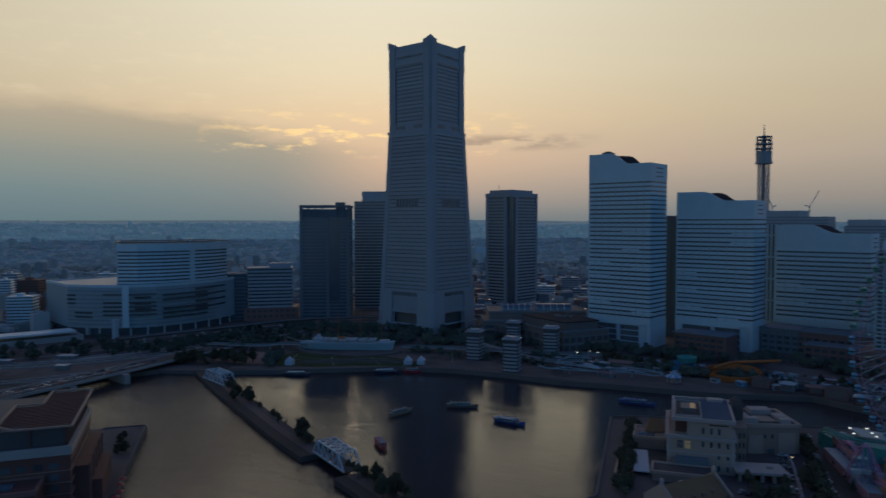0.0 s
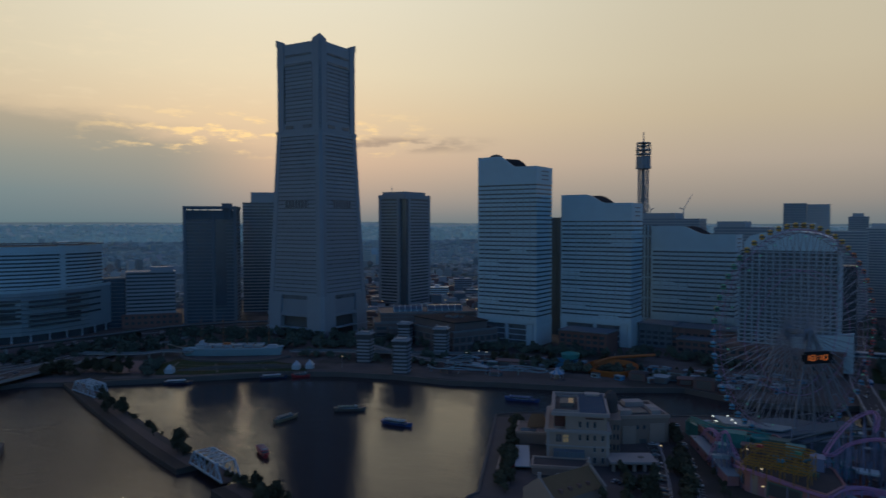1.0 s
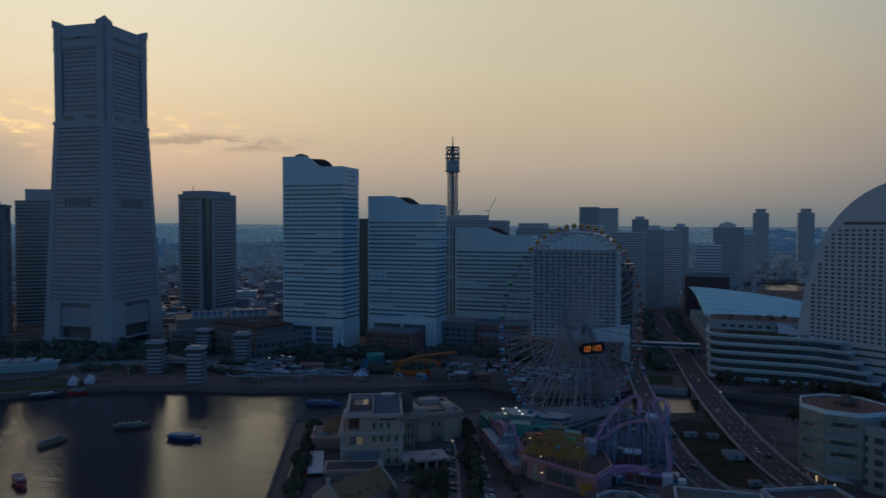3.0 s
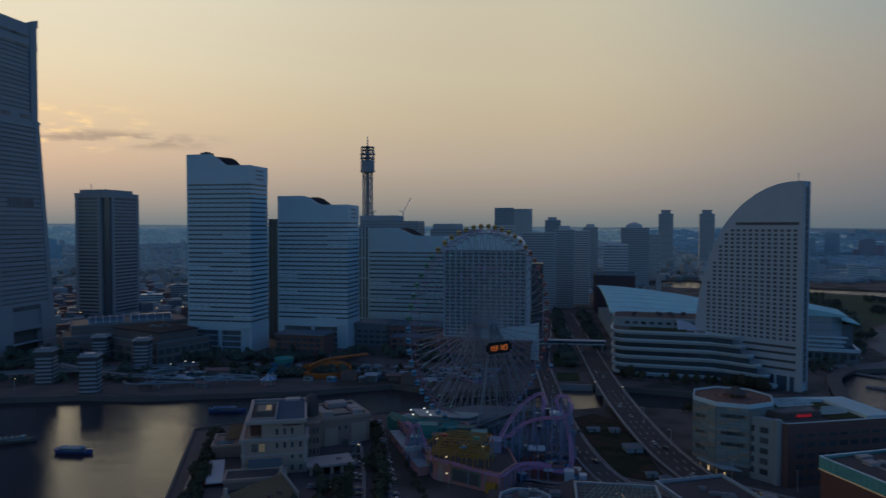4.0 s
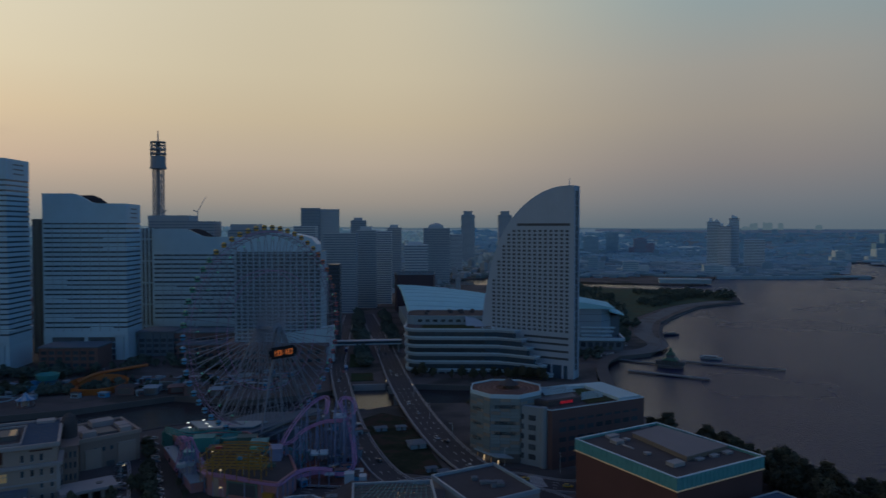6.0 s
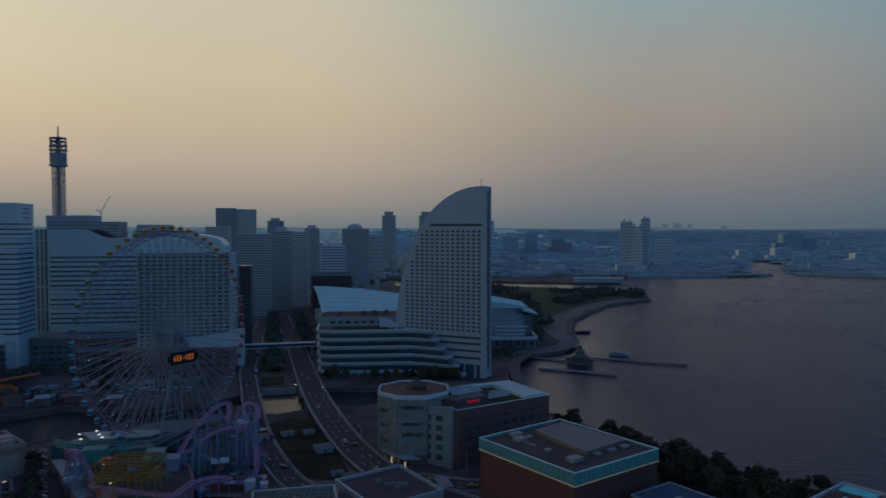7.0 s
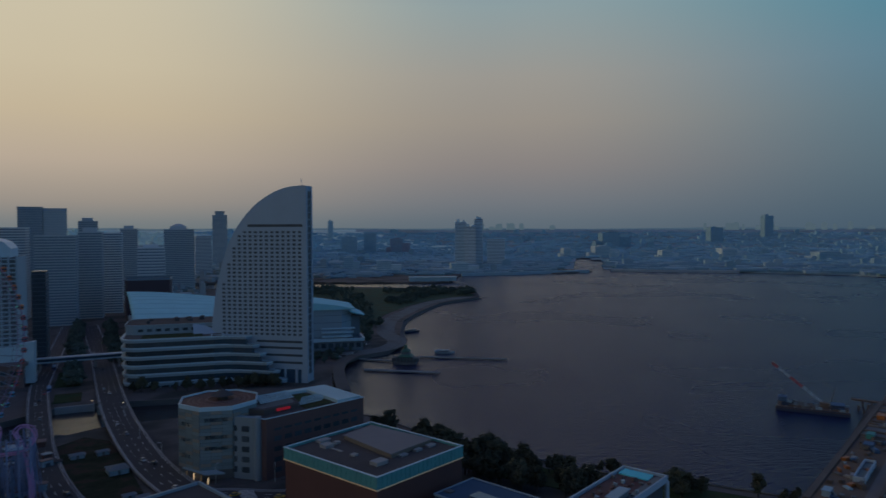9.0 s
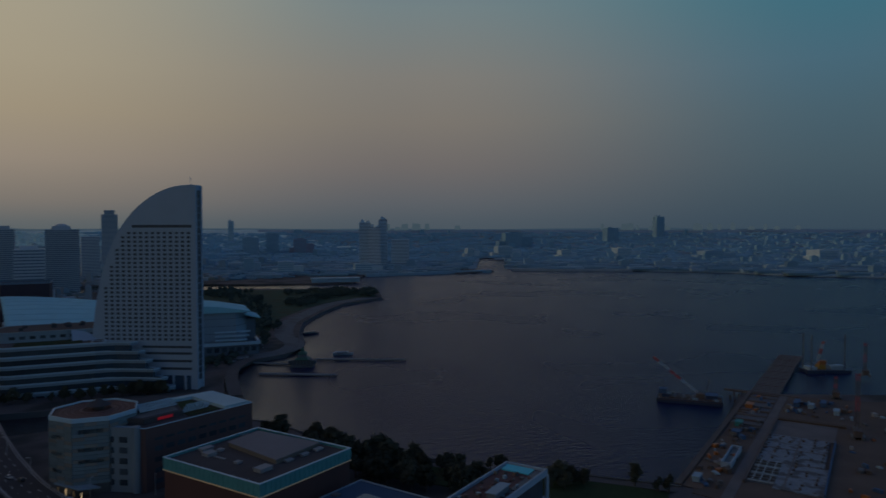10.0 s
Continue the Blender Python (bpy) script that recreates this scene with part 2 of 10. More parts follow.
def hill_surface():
    """The last ridge, a plain backdrop of distance: its haze is put in by emission, misty and warm grey under the
    sunset, slate blue towards the bay.
    """
    m = bpy.data.materials.new("haze_glow_hills")
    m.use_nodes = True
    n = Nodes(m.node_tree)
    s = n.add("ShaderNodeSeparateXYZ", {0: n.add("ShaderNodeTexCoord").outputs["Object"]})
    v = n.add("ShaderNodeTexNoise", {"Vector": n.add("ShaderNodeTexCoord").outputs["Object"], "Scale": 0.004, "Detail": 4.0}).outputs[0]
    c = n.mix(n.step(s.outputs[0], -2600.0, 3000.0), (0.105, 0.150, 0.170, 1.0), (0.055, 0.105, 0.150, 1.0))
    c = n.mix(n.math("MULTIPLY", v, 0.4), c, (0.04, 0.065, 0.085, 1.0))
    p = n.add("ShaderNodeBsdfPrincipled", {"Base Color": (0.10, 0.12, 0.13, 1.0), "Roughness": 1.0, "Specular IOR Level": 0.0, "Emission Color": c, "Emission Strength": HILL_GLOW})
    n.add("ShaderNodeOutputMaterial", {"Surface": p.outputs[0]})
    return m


# emission strength that stands for haze on the ridge
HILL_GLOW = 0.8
HILL = hill_surface()


# ---- building blocks ----
def part(name, bm, material, parent=None, label=""):
    """Links a bmesh (or a mesh that is shared) as one object under a thing."""
    if isinstance(bm, bmesh.types.BMesh):
        me = bpy.data.meshes.new(name)
        bm.to_mesh(me)
        bm.free()
    else:
        me = bm
    if material and not me.materials:
        me.materials.append(material)
    ob = new(name, me)
    if parent:
        ob.parent = parent
    if label:
        ob["label"] = label
    return ob


def thing(name, label, category, x=0.0, y=0.0, z=0.0, turn=0.0, group="", kind=""):
    ob = new(name)
    ob.empty_display_size = 1.0
    ob.matrix_world = pose(x, y, z, 0, 0, turn)
    return tagged(ob, label, category, group, kind)


def box(bm, x0, x1, y0, y1, z0, z1):
    v = [bm.verts.new(c) for c in ((x0, y0, z0), (x1, y0, z0), (x1, y1, z0), (x0, y1, z0), (x0, y0, z1), (x1, y0, z1), (x1, y1, z1), (x0, y1, z1))]
    for f in ((3, 2, 1, 0), (4, 5, 6, 7), (0, 1, 5, 4), (1, 2, 6, 5), (2, 3, 7, 6), (3, 0, 4, 7)):
        bm.faces.new([v[i] for i in f])
    return v


def boxes(*bs):
    bm = bmesh.new()
    for b in bs:
        box(bm, *b)
    return bm


def prism(poly, z0, z1, bm=None):
    """An upright prism over a polygon (counter-clockwise)."""
    bm = bm or bmesh.new()
    lo = [bm.verts.new((x, y, z0)) for x, y in poly]
    hi = [bm.verts.new((x, y, z1)) for x, y in poly]
    bm.faces.new(lo[::-1])
    bm.faces.new(hi)
    for i in range(len(poly)):
        j = (i + 1) % len(poly)
        bm.faces.new((lo[i], lo[j], hi[j], hi[i]))
    return bm


def ring(outer, inner, z0, z1, bm=None):
    """A prism with a hole: outer and inner have as many points."""
    bm = bm or bmesh.new()
    vs = [[bm.verts.new((x, y, z)) for x, y in p] for p, z in ((outer, z0), (outer, z1), (inner, z1), (inner, z0))]
    k = len(outer)
    for a, b in ((0, 1), (1, 2), (2, 3), (3, 0)):
        for i in range(k):
            j = (i + 1) % k
            bm.faces.new((vs[a][i], vs[a][j], vs[b][j], vs[b][i]))
    return bm


def rect(w, d, x=0.0, y=0.0):
    return [(x, y), (x + w, y), (x + w, y + d), (x, y + d)]


def grow(poly, k):
    """Moves a convex counter-clockwise outline out by k."""
    out = []
    m = len(poly)
    for i in range(m):
        p, q, r = Vector(poly[i - 1]), Vector(poly[i]), Vector(poly[(i + 1) % m])
        a, b = (q - p).normalized(), (r - q).normalized()
        na, nb = Vector((a.y, -a.x)), Vector((b.y, -b.x))
        s = (na + nb) / max(0.3, 1 + na.dot(nb))
        out.append(tuple(q + s * k))
    return out


def beam(bm, a, b, r, sides=4):
    """A straight bar from a to b of radius r."""
    a, b = Vector(a), Vector(b)
    d = (b - a)
    if d.length < 1e-6:
        return
    q = d.to_track_quat("Z", "Y").to_matrix()
    rows = []
    for p in (a, b):
        rows.append([bm.verts.new(p + q @ Vector((r * math.cos(2 * math.pi * (i + 0.5) / sides), r * math.sin(2 * math.pi * (i + 0.5) / sides), 0))) for i in range(sides)])
    for i in range(sides):
        j = (i + 1) % sides
        bm.faces.new((rows[0][i], rows[0][j], rows[1][j], rows[1][i]))
    bm.faces.new(rows[0][::-1])
    bm.faces.new(rows[1])


def tube(bm, pts, r, sides=6, closed=False):
    """A bent tube along pts."""
    pts = [Vector(p) for p in pts]
    rows = []
    n = len(pts)
    for i, p in enumerate(pts):
        a = pts[i - 1] if (i or closed) else p
        b = pts[(i + 1) % n] if (i < n - 1 or closed) else p
        q = (b - a).normalized()
        side = q.cross(Vector((0, 0, 1)))
        side = side.normalized() if side.length > 1e-4 else Vector((1, 0, 0))
        up = side.cross(q)
        rows.append([bm.verts.new(p + side * (r * math.cos(2 * math.pi * k / sides)) + up * (r * math.sin(2 * math.pi * k / sides))) for k in range(sides)])
    for i in range(n if closed else n - 1):
        for k in range(sides):
            m = (k + 1) % sides
            bm.faces.new((rows[i][k], rows[i][m], rows[(i + 1) % n][m], rows[(i + 1) % n][k]))
    if not closed:
        bm.faces.new(rows[0][::-1])
        bm.faces.new(rows[-1])


def lathe(bm, profile, x=0.0, y=0.0, sides=16):
    """A turned shape from (radius, height) pairs."""
    rows = [[bm.verts.new((x + r * math.cos(2 * math.pi * k / sides), y + r * math.sin(2 * math.pi * k / sides), z)) for k in range(sides)] for r, z in profile]
    for a, b in zip(rows, rows[1:]):
        for k in range(sides):
            m = (k + 1) % sides
            bm.faces.new((a[k], a[m], b[m], b[k]))
    bm.faces.new(rows[0][::-1])
    bm.faces.new(rows[-1])


def strip(pts, width, z0, z1, bm=None):
    """A flat band that follows a line of (x, y) or (x, y, z), with thickness."""
    bm = bm or bmesh.new()
    rows = []
    for i, p in enumerate(pts):
        a, b = Vector(pts[max(i - 1, 0)][:2]), Vector(pts[min(i + 1, len(pts) - 1)][:2])
        t = (b - a).normalized()
        s = Vector((t.y, -t.x)) * (width / 2)
        h = p[2] if len(p) > 2 else 0.0
        c = Vector(p[:2])
        rows.append([bm.verts.new((*(c + s), h + z0)), bm.verts.new((*(c + s), h + z1)), bm.verts.new((*(c - s), h + z1)), bm.verts.new((*(c - s), h + z0))])
    for a, b in zip(rows, rows[1:]):
        for k in range(4):
            m = (k + 1) % 4
            bm.faces.new((a[k], a[m], b[m], b[k]))
    bm.faces.new(rows[0][::-1])
    bm.faces.new(rows[-1])
    return bm


def smooth_line(pts, n=8):
    """A Catmull-Rom line through pts."""
    flat = all(len(p) == 2 for p in pts)
    pts = [Vector(p) if flat or len(p) == 3 else Vector((*p, 0.0)) for p in pts]
    out = []
    for i in range(len(pts) - 1):
        p0, p1, p2, p3 = pts[max(i - 1, 0)], pts[i], pts[i + 1], pts[min(i + 2, len(pts) - 1)]
        for k in range(n):
            t = k / n
            out.append(0.5 * ((2 * p1) + (p2 - p0) * t + (2 * p0 - 5 * p1 + 4 * p2 - p3) * t * t + (3 * p1 - p0 - 3 * p2 + p3) * t ** 3))
    return [tuple(p) for p in out] + [tuple(pts[-1])]


def inside(x, y, poly):
    hit = False
    for i in range(len(poly)):
        (ax, ay), (bx, by) = poly[i - 1], poly[i]
        if (ay > y) != (by > y) and x < (bx - ax) * (y - ay) / (by - ay) + ax:
            hit = not hit
    return hit


def setting(name, bm, material, label, category):
    return tagged(part(name, bm, material), label, category, kind="structure")


# ---- water and land ----
SHORE_MM = [(-447, 305), (-416, 333), (-387, 363), (-357, 394), (-318, 414), (-275, 426), (-235, 429), (-203, 441), (-140, 459), (-87, 488), (-40, 470), (0, 482), (30, 505), (52, 508), (110, 495), (193, 474), (208, 527), (227, 569), (250, 590), (283, 602), (309, 636), (336, 704), (373, 785), (424, 856), (497, 941), (588, 992), (612, 1040), (620, 1090), (619, 1144), (580, 1176), (472, 1263), (250, 1330), (100, 1420)]
LAND_MM = [(-4700, 1500), (-4700, -1500), (-1200, -1500), (-700, -400), (-520, 60), (-492, 165), (-500, 240), (-490, 276)] + SHORE_MM + [(300, 1520), (487, 1373), (678, 1283), (799, 1468), (1050, 1460), (1138, 1554), (1390, 1884), (1600, 2100), (2000, 4400), (0, 4750), (-2600, 3900)]
SHORE_EAST = [(1640, 2000), (1494, 1790), (1366, 1630), (1240, 1455), (1320, 1353), (1454, 1260), (1600, 1060), (1620, 900), (1720, 750), (2100, 420)]
LAND_EAST = SHORE_EAST + [(4700, -200), (4000, 2500), (2000, 4400), (1600, 2100)]
LAND_SHINKO = [(-123, 257), (-168, 367), (-160, 376), (-120, 398), (-84, 410), (-48, 432), (0, 440), (36, 441), (60, 452), (110, 450), (175, 432), (200, 398), (207, 366), (215, 345), (236, 306), (252, 274), (271, 253), (287, 239), (310, 208), (374, 240), (480, 293), (505, 276), (610, 200), (560, 60), (420, -120), (200, -400), (-100, -400), (-210, 60), (-150, 190)]
LAND_KITA = [(-277, 136), (-360, 195), (-372, 178), (-402, 120), (-470, 20), (-620, -300), (-300, -300), (-260, 60)]


def land(name, poly, label, top=3.0, material=CITY):
    a = sum(poly[i - 1][0] * poly[i][1] - poly[i][0] * poly[i - 1][1] for i in range(len(poly)))
    poly = poly if a > 0 else poly[::-1]
    bm = bmesh.new()
    lo = [bm.verts.new((x, y, -2.0)) for x, y in poly]
    hi = [bm.verts.new((x, y, top)) for x, y in poly]
    for tri in tessellate_polygon([[Vector((x, y, 0)) for x, y in poly]]):
        bm.faces.new([hi[i] for i in tri])
    for i in range(len(poly)):
        bm.faces.new((lo[i - 1], lo[i], hi[i], hi[i - 1]))
    bmesh.ops.recalc_face_normals(bm, faces=bm.faces)
    return setting(name, bm, material, label, "ground")


wm = bmesh.new()
wm.faces.new([wm.verts.new(c) for c in ((-4900, -4900, 0), (4900, -4900, 0), (4900, 4900, 0), (-4900, 4900, 0))])
setting("water", wm, WATER, "calm dark harbour water reflecting the dusk sky", "water")
land("ground", LAND_MM, "dark city ground behind the harbour quays")
land("ground_east", LAND_EAST, "low industrial shore across the harbour", material=FARG)
land("ground_island", LAND_SHINKO, "reclaimed island ground with quay edges")
land("ground_west", LAND_KITA, "paved promontory beside the canal")
# ---- the towers ----
SHUT = surface("dim_shutter", (0.07, 0.075, 0.085), 0.7)
SLATE = surface("matt_dark_roof_metal", (0.035, 0.038, 0.045), 1.0, vary=0.2, spec=0.05)
RUSTB = surface("rust_brown_tile", (0.20, 0.115, 0.10), 0.8, vary=0.2, grain=0.8)
DIMB = surface("balcony_recess_shade", (0.11, 0.135, 0.155), 0.6, vary=0.15)
SLATEB = surface("slate_blue_facade", (0.15, 0.19, 0.225), 0.8, vary=0.12, spec=0.15)
HAZED = surface("small_dusky_window", (0.07, 0.085, 0.10), 0.3, vary=0.3)
MASTS = surface("dark_lattice_steel", (0.25, 0.28, 0.31), 0.7, vary=0.15)
def bands(ob, poly, z0, z1, floor, high, material, glass=GLASS, deep=0.5, name="spandrel", top=True):
    """A glass core with a proud spandrel ring on every floor."""
    part("glazing", prism(grow(poly, -deep), z0, z1), glass, ob, "dark tinted strip windows")
    me = None
    k = max(1, round((z1 - z0) / floor))
    h = (z1 - z0) / k
    for i in range(k):
        if me is None:
            o = part(name, ring(poly, grow(poly, -deep - 0.2), 0, high), material, ob)
            me = o.data
        else:
            o = part(name, me, None, ob)
        o.location.z = z0 + i * h
    return h


def roof_units(ob, x0, x1, y0, y1, z, n, seed, material=STEEL, hi=2.6, name="roof_unit"):
    """Plant on a roof: boxed units with a fan collar each."""
    rnd = random.Random(seed)
    for _ in range(n):
        w, d, h = rnd.uniform(2, 5), rnd.uniform(1.6, 3.5), rnd.uniform(1.0, hi)
        x, y = rnd.uniform(x0, max(x0 + 0.1, x1 - w)), rnd.uniform(y0, max(y0 + 0.1, y1 - d))
        bm = boxes((x, x + w, y, y + d, z, z + h), (x - 0.12, x + w + 0.12, y - 0.12, y + d + 0.12, z + h - 0.25, z + h + 0.05))
        lathe(bm, [(0.7, z + h + 0.05), (0.8, z + h + 0.3), (0.55, z + h + 0.35)], x + w / 2, y + d / 2, 8)
        part(name, bm, material, ob)


def square(s, c=0.0):
    h = s / 2
    if not c:
        return [(-h, -h), (h, -h), (h, h), (-h, h)]
    return [(-h + c, -h), (h - c, -h), (h, -h + c), (h, h - c), (h - c, h), (-h + c, h), (-h, h - c), (-h, -h + c)]


LMG = surface("greyed_tower_glass", (0.125, 0.148, 0.172), 0.3, vary=0.3, grain=0.15, rand=0.2, spec=0.6)


def landmark():
    ob = thing("skyscraper", "tall tapering grey granite skyscraper with banded floors and four corner prongs", "skyscraper", -468, 566, 3, 0)

    def side(z):
        return 73 - (z - 5) * (73 - 58.5) / 200 if z < 203 else 57.5
    # four legs and the recessed lobby between
    part("lobby", prism(square(59), 0, 38), DARK, ob, "dark glazed lobby")
    for sx in (-1, 1):
        for sy in (-1, 1):
            bm = bmesh.new()
            rows = []
            for z in (0, 19, 22, 40):
                s, w = side(z) / 2 + 1.0, 20 if z < 20 else 19.5
                pts = [(s - w, s), (s - w, s - 6), (s - 6, s - 6), (s - 6, s - w), (s, s - w), (s, s - 3), (s - 3, s)]
                rows.append([bm.verts.new((sx * x, sy * y, z)) for x, y in pts])
            for a, b in zip(rows, rows[1:]):
                for k in range(7):
                    m = (k + 1) % 7
                    bm.faces.new((a[k], a[m], b[m], b[k]))
            bm.faces.new(rows[0])
            bm.faces.new(rows[-1][::-1])
            bmesh.ops.recalc_face_normals(bm, faces=bm.faces)
            part("leg", bm, STONE, ob)
    part("recess_panel", ring(square(69), square(60), 22, 40), STONE, ob, "recessed granite panel over the entrance")
    part("lintel", ring(square(72), square(60), 19, 22.2), STONE, ob, "proud granite lintel")
    part("entrance_canopy", ring(square(75), square(62), 7.2, 8.0), CLADB, ob, "thin canopy round the lobby")
    # shaft: glass core and spandrels that grow narrower
    bm = bmesh.new()
    rows = [[bm.verts.new((x, y, z)) for x, y in square(side(z) - 1.2)] for z in (36, 203)]
    for k in range(4):
        m = (k + 1) % 4
        bm.faces.new((rows[0][k], rows[0][m], rows[1][m], rows[1][k]))
    bm.faces.new(rows[1])
    part("glazing", bm, LMG, ob, "dim tinted strip windows")
    z = 40.0
    while z < 200:
        side_z = side(z)
        part("spandrel", ring(square(side_z, 2.4), square(side_z - 3.2, 2.0), z, z + 2.85), STONE, ob)
        z += 3.95
    # plant floor: a louvred field in the middle of every face
    for a in range(4):
        h = side(131) / 2
        q = part("plant_louvre", boxes((-15, 15, -h - 0.15, -h + 0.6, 126.8, 134.6)), LMG, ob, "dim louvred field of the plant floor")
        q.rotation_euler.z = a * math.pi / 2
        for k in range(8):
            r = part("louvre_post", boxes((-14.6 + k * 4.1, -14.1 + k * 4.1, -h - 0.4, -h, 126.8, 134.6)), STONE, ob)
            r.rotation_euler.z = a * math.pi / 2
    # corner pillars and the proud middle bay on every face
    for sx in (-1, 1):
        for sy in (-1, 1):
            bm = bmesh.new()
            rows = []
            for zz in (38, 203):
                s, w = side(zz) / 2 + 0.5, 7.5
                rows.append([bm.verts.new((sx * x, sy * y, zz)) for x, y in [(s, s - w), (s, s - 2), (s - 2, s), (s - w, s), (s - w, s - 1.3), (s - 1.3, s - w)]])
            for k in range(6):
                m = (k + 1) % 6
                bm.faces.new((rows[0][k], rows[0][m], rows[1][m], rows[1][k]))
            bm.faces.new(rows[0])
            bm.faces.new(rows[1])
            bmesh.ops.recalc_face_normals(bm, faces=bm.faces)
            part("corner_pillar", bm, STONE, ob)
    # upper part
    part("upper_glazing", prism(square(54.4), 203, 286), LMG, ob, "dim hotel windows")
    me = None
    for i in range(15):
        zz = 210.5 + i * 3.9
        if me is None:
            o = part("upper_spandrel", ring(square(55.5), square(51), 0, 2.7), STONE, ob)
            me = o.data
        else:
            o = part("upper_spandrel", me, None, ob)
        o.location.z = zz
    part("shoulder", ring(square(58), square(52), 201, 204), STONE, ob)
    for sx in (-1, 1):
        for sy in (-1, 1):
            o = 28.6
            bm = prism([(sx * x, sy * y) for x, y in ([(o, o - 10), (o, o - 1.8), (o - 1.8, o - 1.8), (o - 1.8, o), (o - 10, o), (o - 10, o - 3.0), (o - 3.0, o - 10)])], 203.5, 289)
            # the prong leans up towards the corner
            lo = [bm.verts.new((sx * x, sy * y, 289)) for x, y in ((o, o - 10), (o, o), (o - 10, o), (o - 8, o - 8))]
            hi = [bm.verts.new((sx * x, sy * y, h)) for x, y, h in ((o, o - 10, 292.4), (o, o, 296.0), (o - 10, o, 292.4), (o - 8, o - 8, 292))]
            for k in range(4):
                m = (k + 1) % 4
                bm.faces.new((lo[k], lo[m], hi[m], hi[k]))
            bm.faces.new(hi)
            bm.faces.new(lo)
            bmesh.ops.recalc_face_normals(bm, faces=bm.faces)
            part("corner_prong", bm, STONE, ob)
    part("crown", ring(square(55.8), square(50), 271, 290), STONE, ob)
    part("crown_belt", ring(square(56.3), square(50), 268, 271.0), STONE, ob)
    for a in range(4):
        for x0, x1, za, zb in ((-2, 17, 277.5, 279.4), (0, 17, 268.2, 270.6), (6, 17, 205.5, 209), (-17, 2, 277.5, 279.4), (-17, 0, 268.2, 270.6), (-17, -6, 205.5, 209)):
            q = part("crown_slot", boxes((x0, x1, -28.5, -27.6, za, zb)), LMG, ob, "dark horizontal slot")
            q.rotation_euler.z = a * math.pi / 2
        q = part("shoulder_wall", boxes((-18.6, 18.6, -28.3, -27.2, 201, 211)), STONE, ob)
        q.rotation_euler.z = a * math.pi / 2
        for x in (-18.2, 18.2):
            # groove shade drawn as a dark strip in front of the spandrels
            q = part("bay_groove", boxes((x - 0.6, x + 0.6, -28.2, -27.4, 211, 268)), LMG, ob, "dark strip standing for groove shade beside the corner pier")
            q.rotation_euler.z = a * math.pi / 2
    part("roof", prism(square(53), 286, 287.2), ROOF, ob)
    roof_units(ob, -20, 20, -20, 20, 287.2, 9, 3, SLATE, hi=5.5)


def wave_tower(x, y, w, d, hi, lo, label, seed, name="office_tower"):
    """One of the three pale towers: strip windows, legs at the foot and a roof that dips in an S."""
    ob = thing(name, label, "tower", x, y, 3, -4, group="stepped office towers")
    top = lo - 16
    base = 24
    rnd = random.Random(seed)
    part("glazing", prism(grow(rect(w, d), -0.45), 20, top), GLASS, ob, "dark tinted strip windows")
    n = round((top - base) / 3.95)
    h = (top - base) / n
    me = {}
    for i in range(n + 1):
        hh = rnd.choice((2.5, 2.5, 2.7)) if i < n else 3.2
        if hh not in me:
            o = part("spandrel", ring(rect(w, d), grow(rect(w, d), -0.8), 0, hh), CLAD, ob)
            me[hh] = o.data
        else:
            o = part("spandrel", me[hh], None, ob)
        o.location.z = base + i * h
        # closed bays between the strip windows
        if i < n and rnd.random() < 0.35:
            a = rnd.choice((0.0, 0.0, w * 0.55, w * 0.72))
            o = part("wall_panel", boxes((a, a + w * rnd.choice((0.28, 0.36, 0.45)), -0.0, 0.5, base + i * h + hh - 0.02, base + i * h + hh + (h - hh) * rnd.choice((0.55, 0.7)))), CLAD, ob)
    part("corner_strip", boxes((0, 0.9, -0.04, 0.6, base, top)), CLAD, ob)
    me = None
    for i in range(8):
        o = part("mullion", boxes((0, 0.5, -0.02, 0.5, base, top)) if me is None else me, CLADB, ob)
        me = me or o.data
        o.location.x = w * (i + 1) / 9
    if hi > 160:
        part("roof_plant", boxes((w * 0.17, w * 0.3, 5, 14, hi - 3, hi + 2.0), (w * 0.2, w * 0.27, 7, 12, hi + 2.0, hi + 2.9)), DARK, ob, "dark plant room behind the crest")
    # crown: a profile along the front, drawn back through the depth
    prof = []
    for k in range(25):
        s = k / 24
        e = max(0.0, min(1.0, (s - 0.36) / 0.3))
        e = e * e * (3 - 2 * e)
        prof.append((s * w, hi - (hi - lo) * e))
    bm = bmesh.new()
    fr = [bm.verts.new((0, -0.1, top + 3)), *[bm.verts.new((px, -0.1, pz)) for px, pz in prof], bm.verts.new((w, -0.1, top + 3))]
    bk = [bm.verts.new((v.co.x, 2.2, v.co.z)) for v in fr]
    bm.faces.new(fr[::-1])
    bm.faces.new(bk)
    for k in range(len(fr)):
        m = (k + 1) % len(fr)
        bm.faces.new((fr[k], fr[m], bk[m], bk[k]))
    part("crest_wall", bm, CLAD, ob, "pale wall with an S-curved top edge")
    bm = bmesh.new()
    fr = [bm.verts.new((px, 2.2, pz - 1.6)) for px, pz in prof]
    bk = [bm.verts.new((px, d, pz - 1.6 + 3.0 * max(0.0, 1 - abs(px / w - 0.5) / 0.28))) for px, pz in prof]
    fl = [bm.verts.new((px, 2.2, top)) for px, pz in prof]
    bl = [bm.verts.new((px, d, top)) for px, pz in prof]
    for k in range(24):
        bm.faces.new((fr[k], fr[k + 1], bk[k + 1], bk[k]))
        bm.faces.new((bk[k], bk[k + 1], bl[k + 1], bl[k]))
        bm.faces.new((fl[k], fl[k + 1], fr[k + 1], fr[k]))
    bm.faces.new((fl[0], fr[0], bk[0], bl[0]))
    bm.faces.new((fl[-1], bl[-1], bk[-1], fr[-1]))
    part("curved_roof", bm, SLATE, ob, "dark curved metal roof")
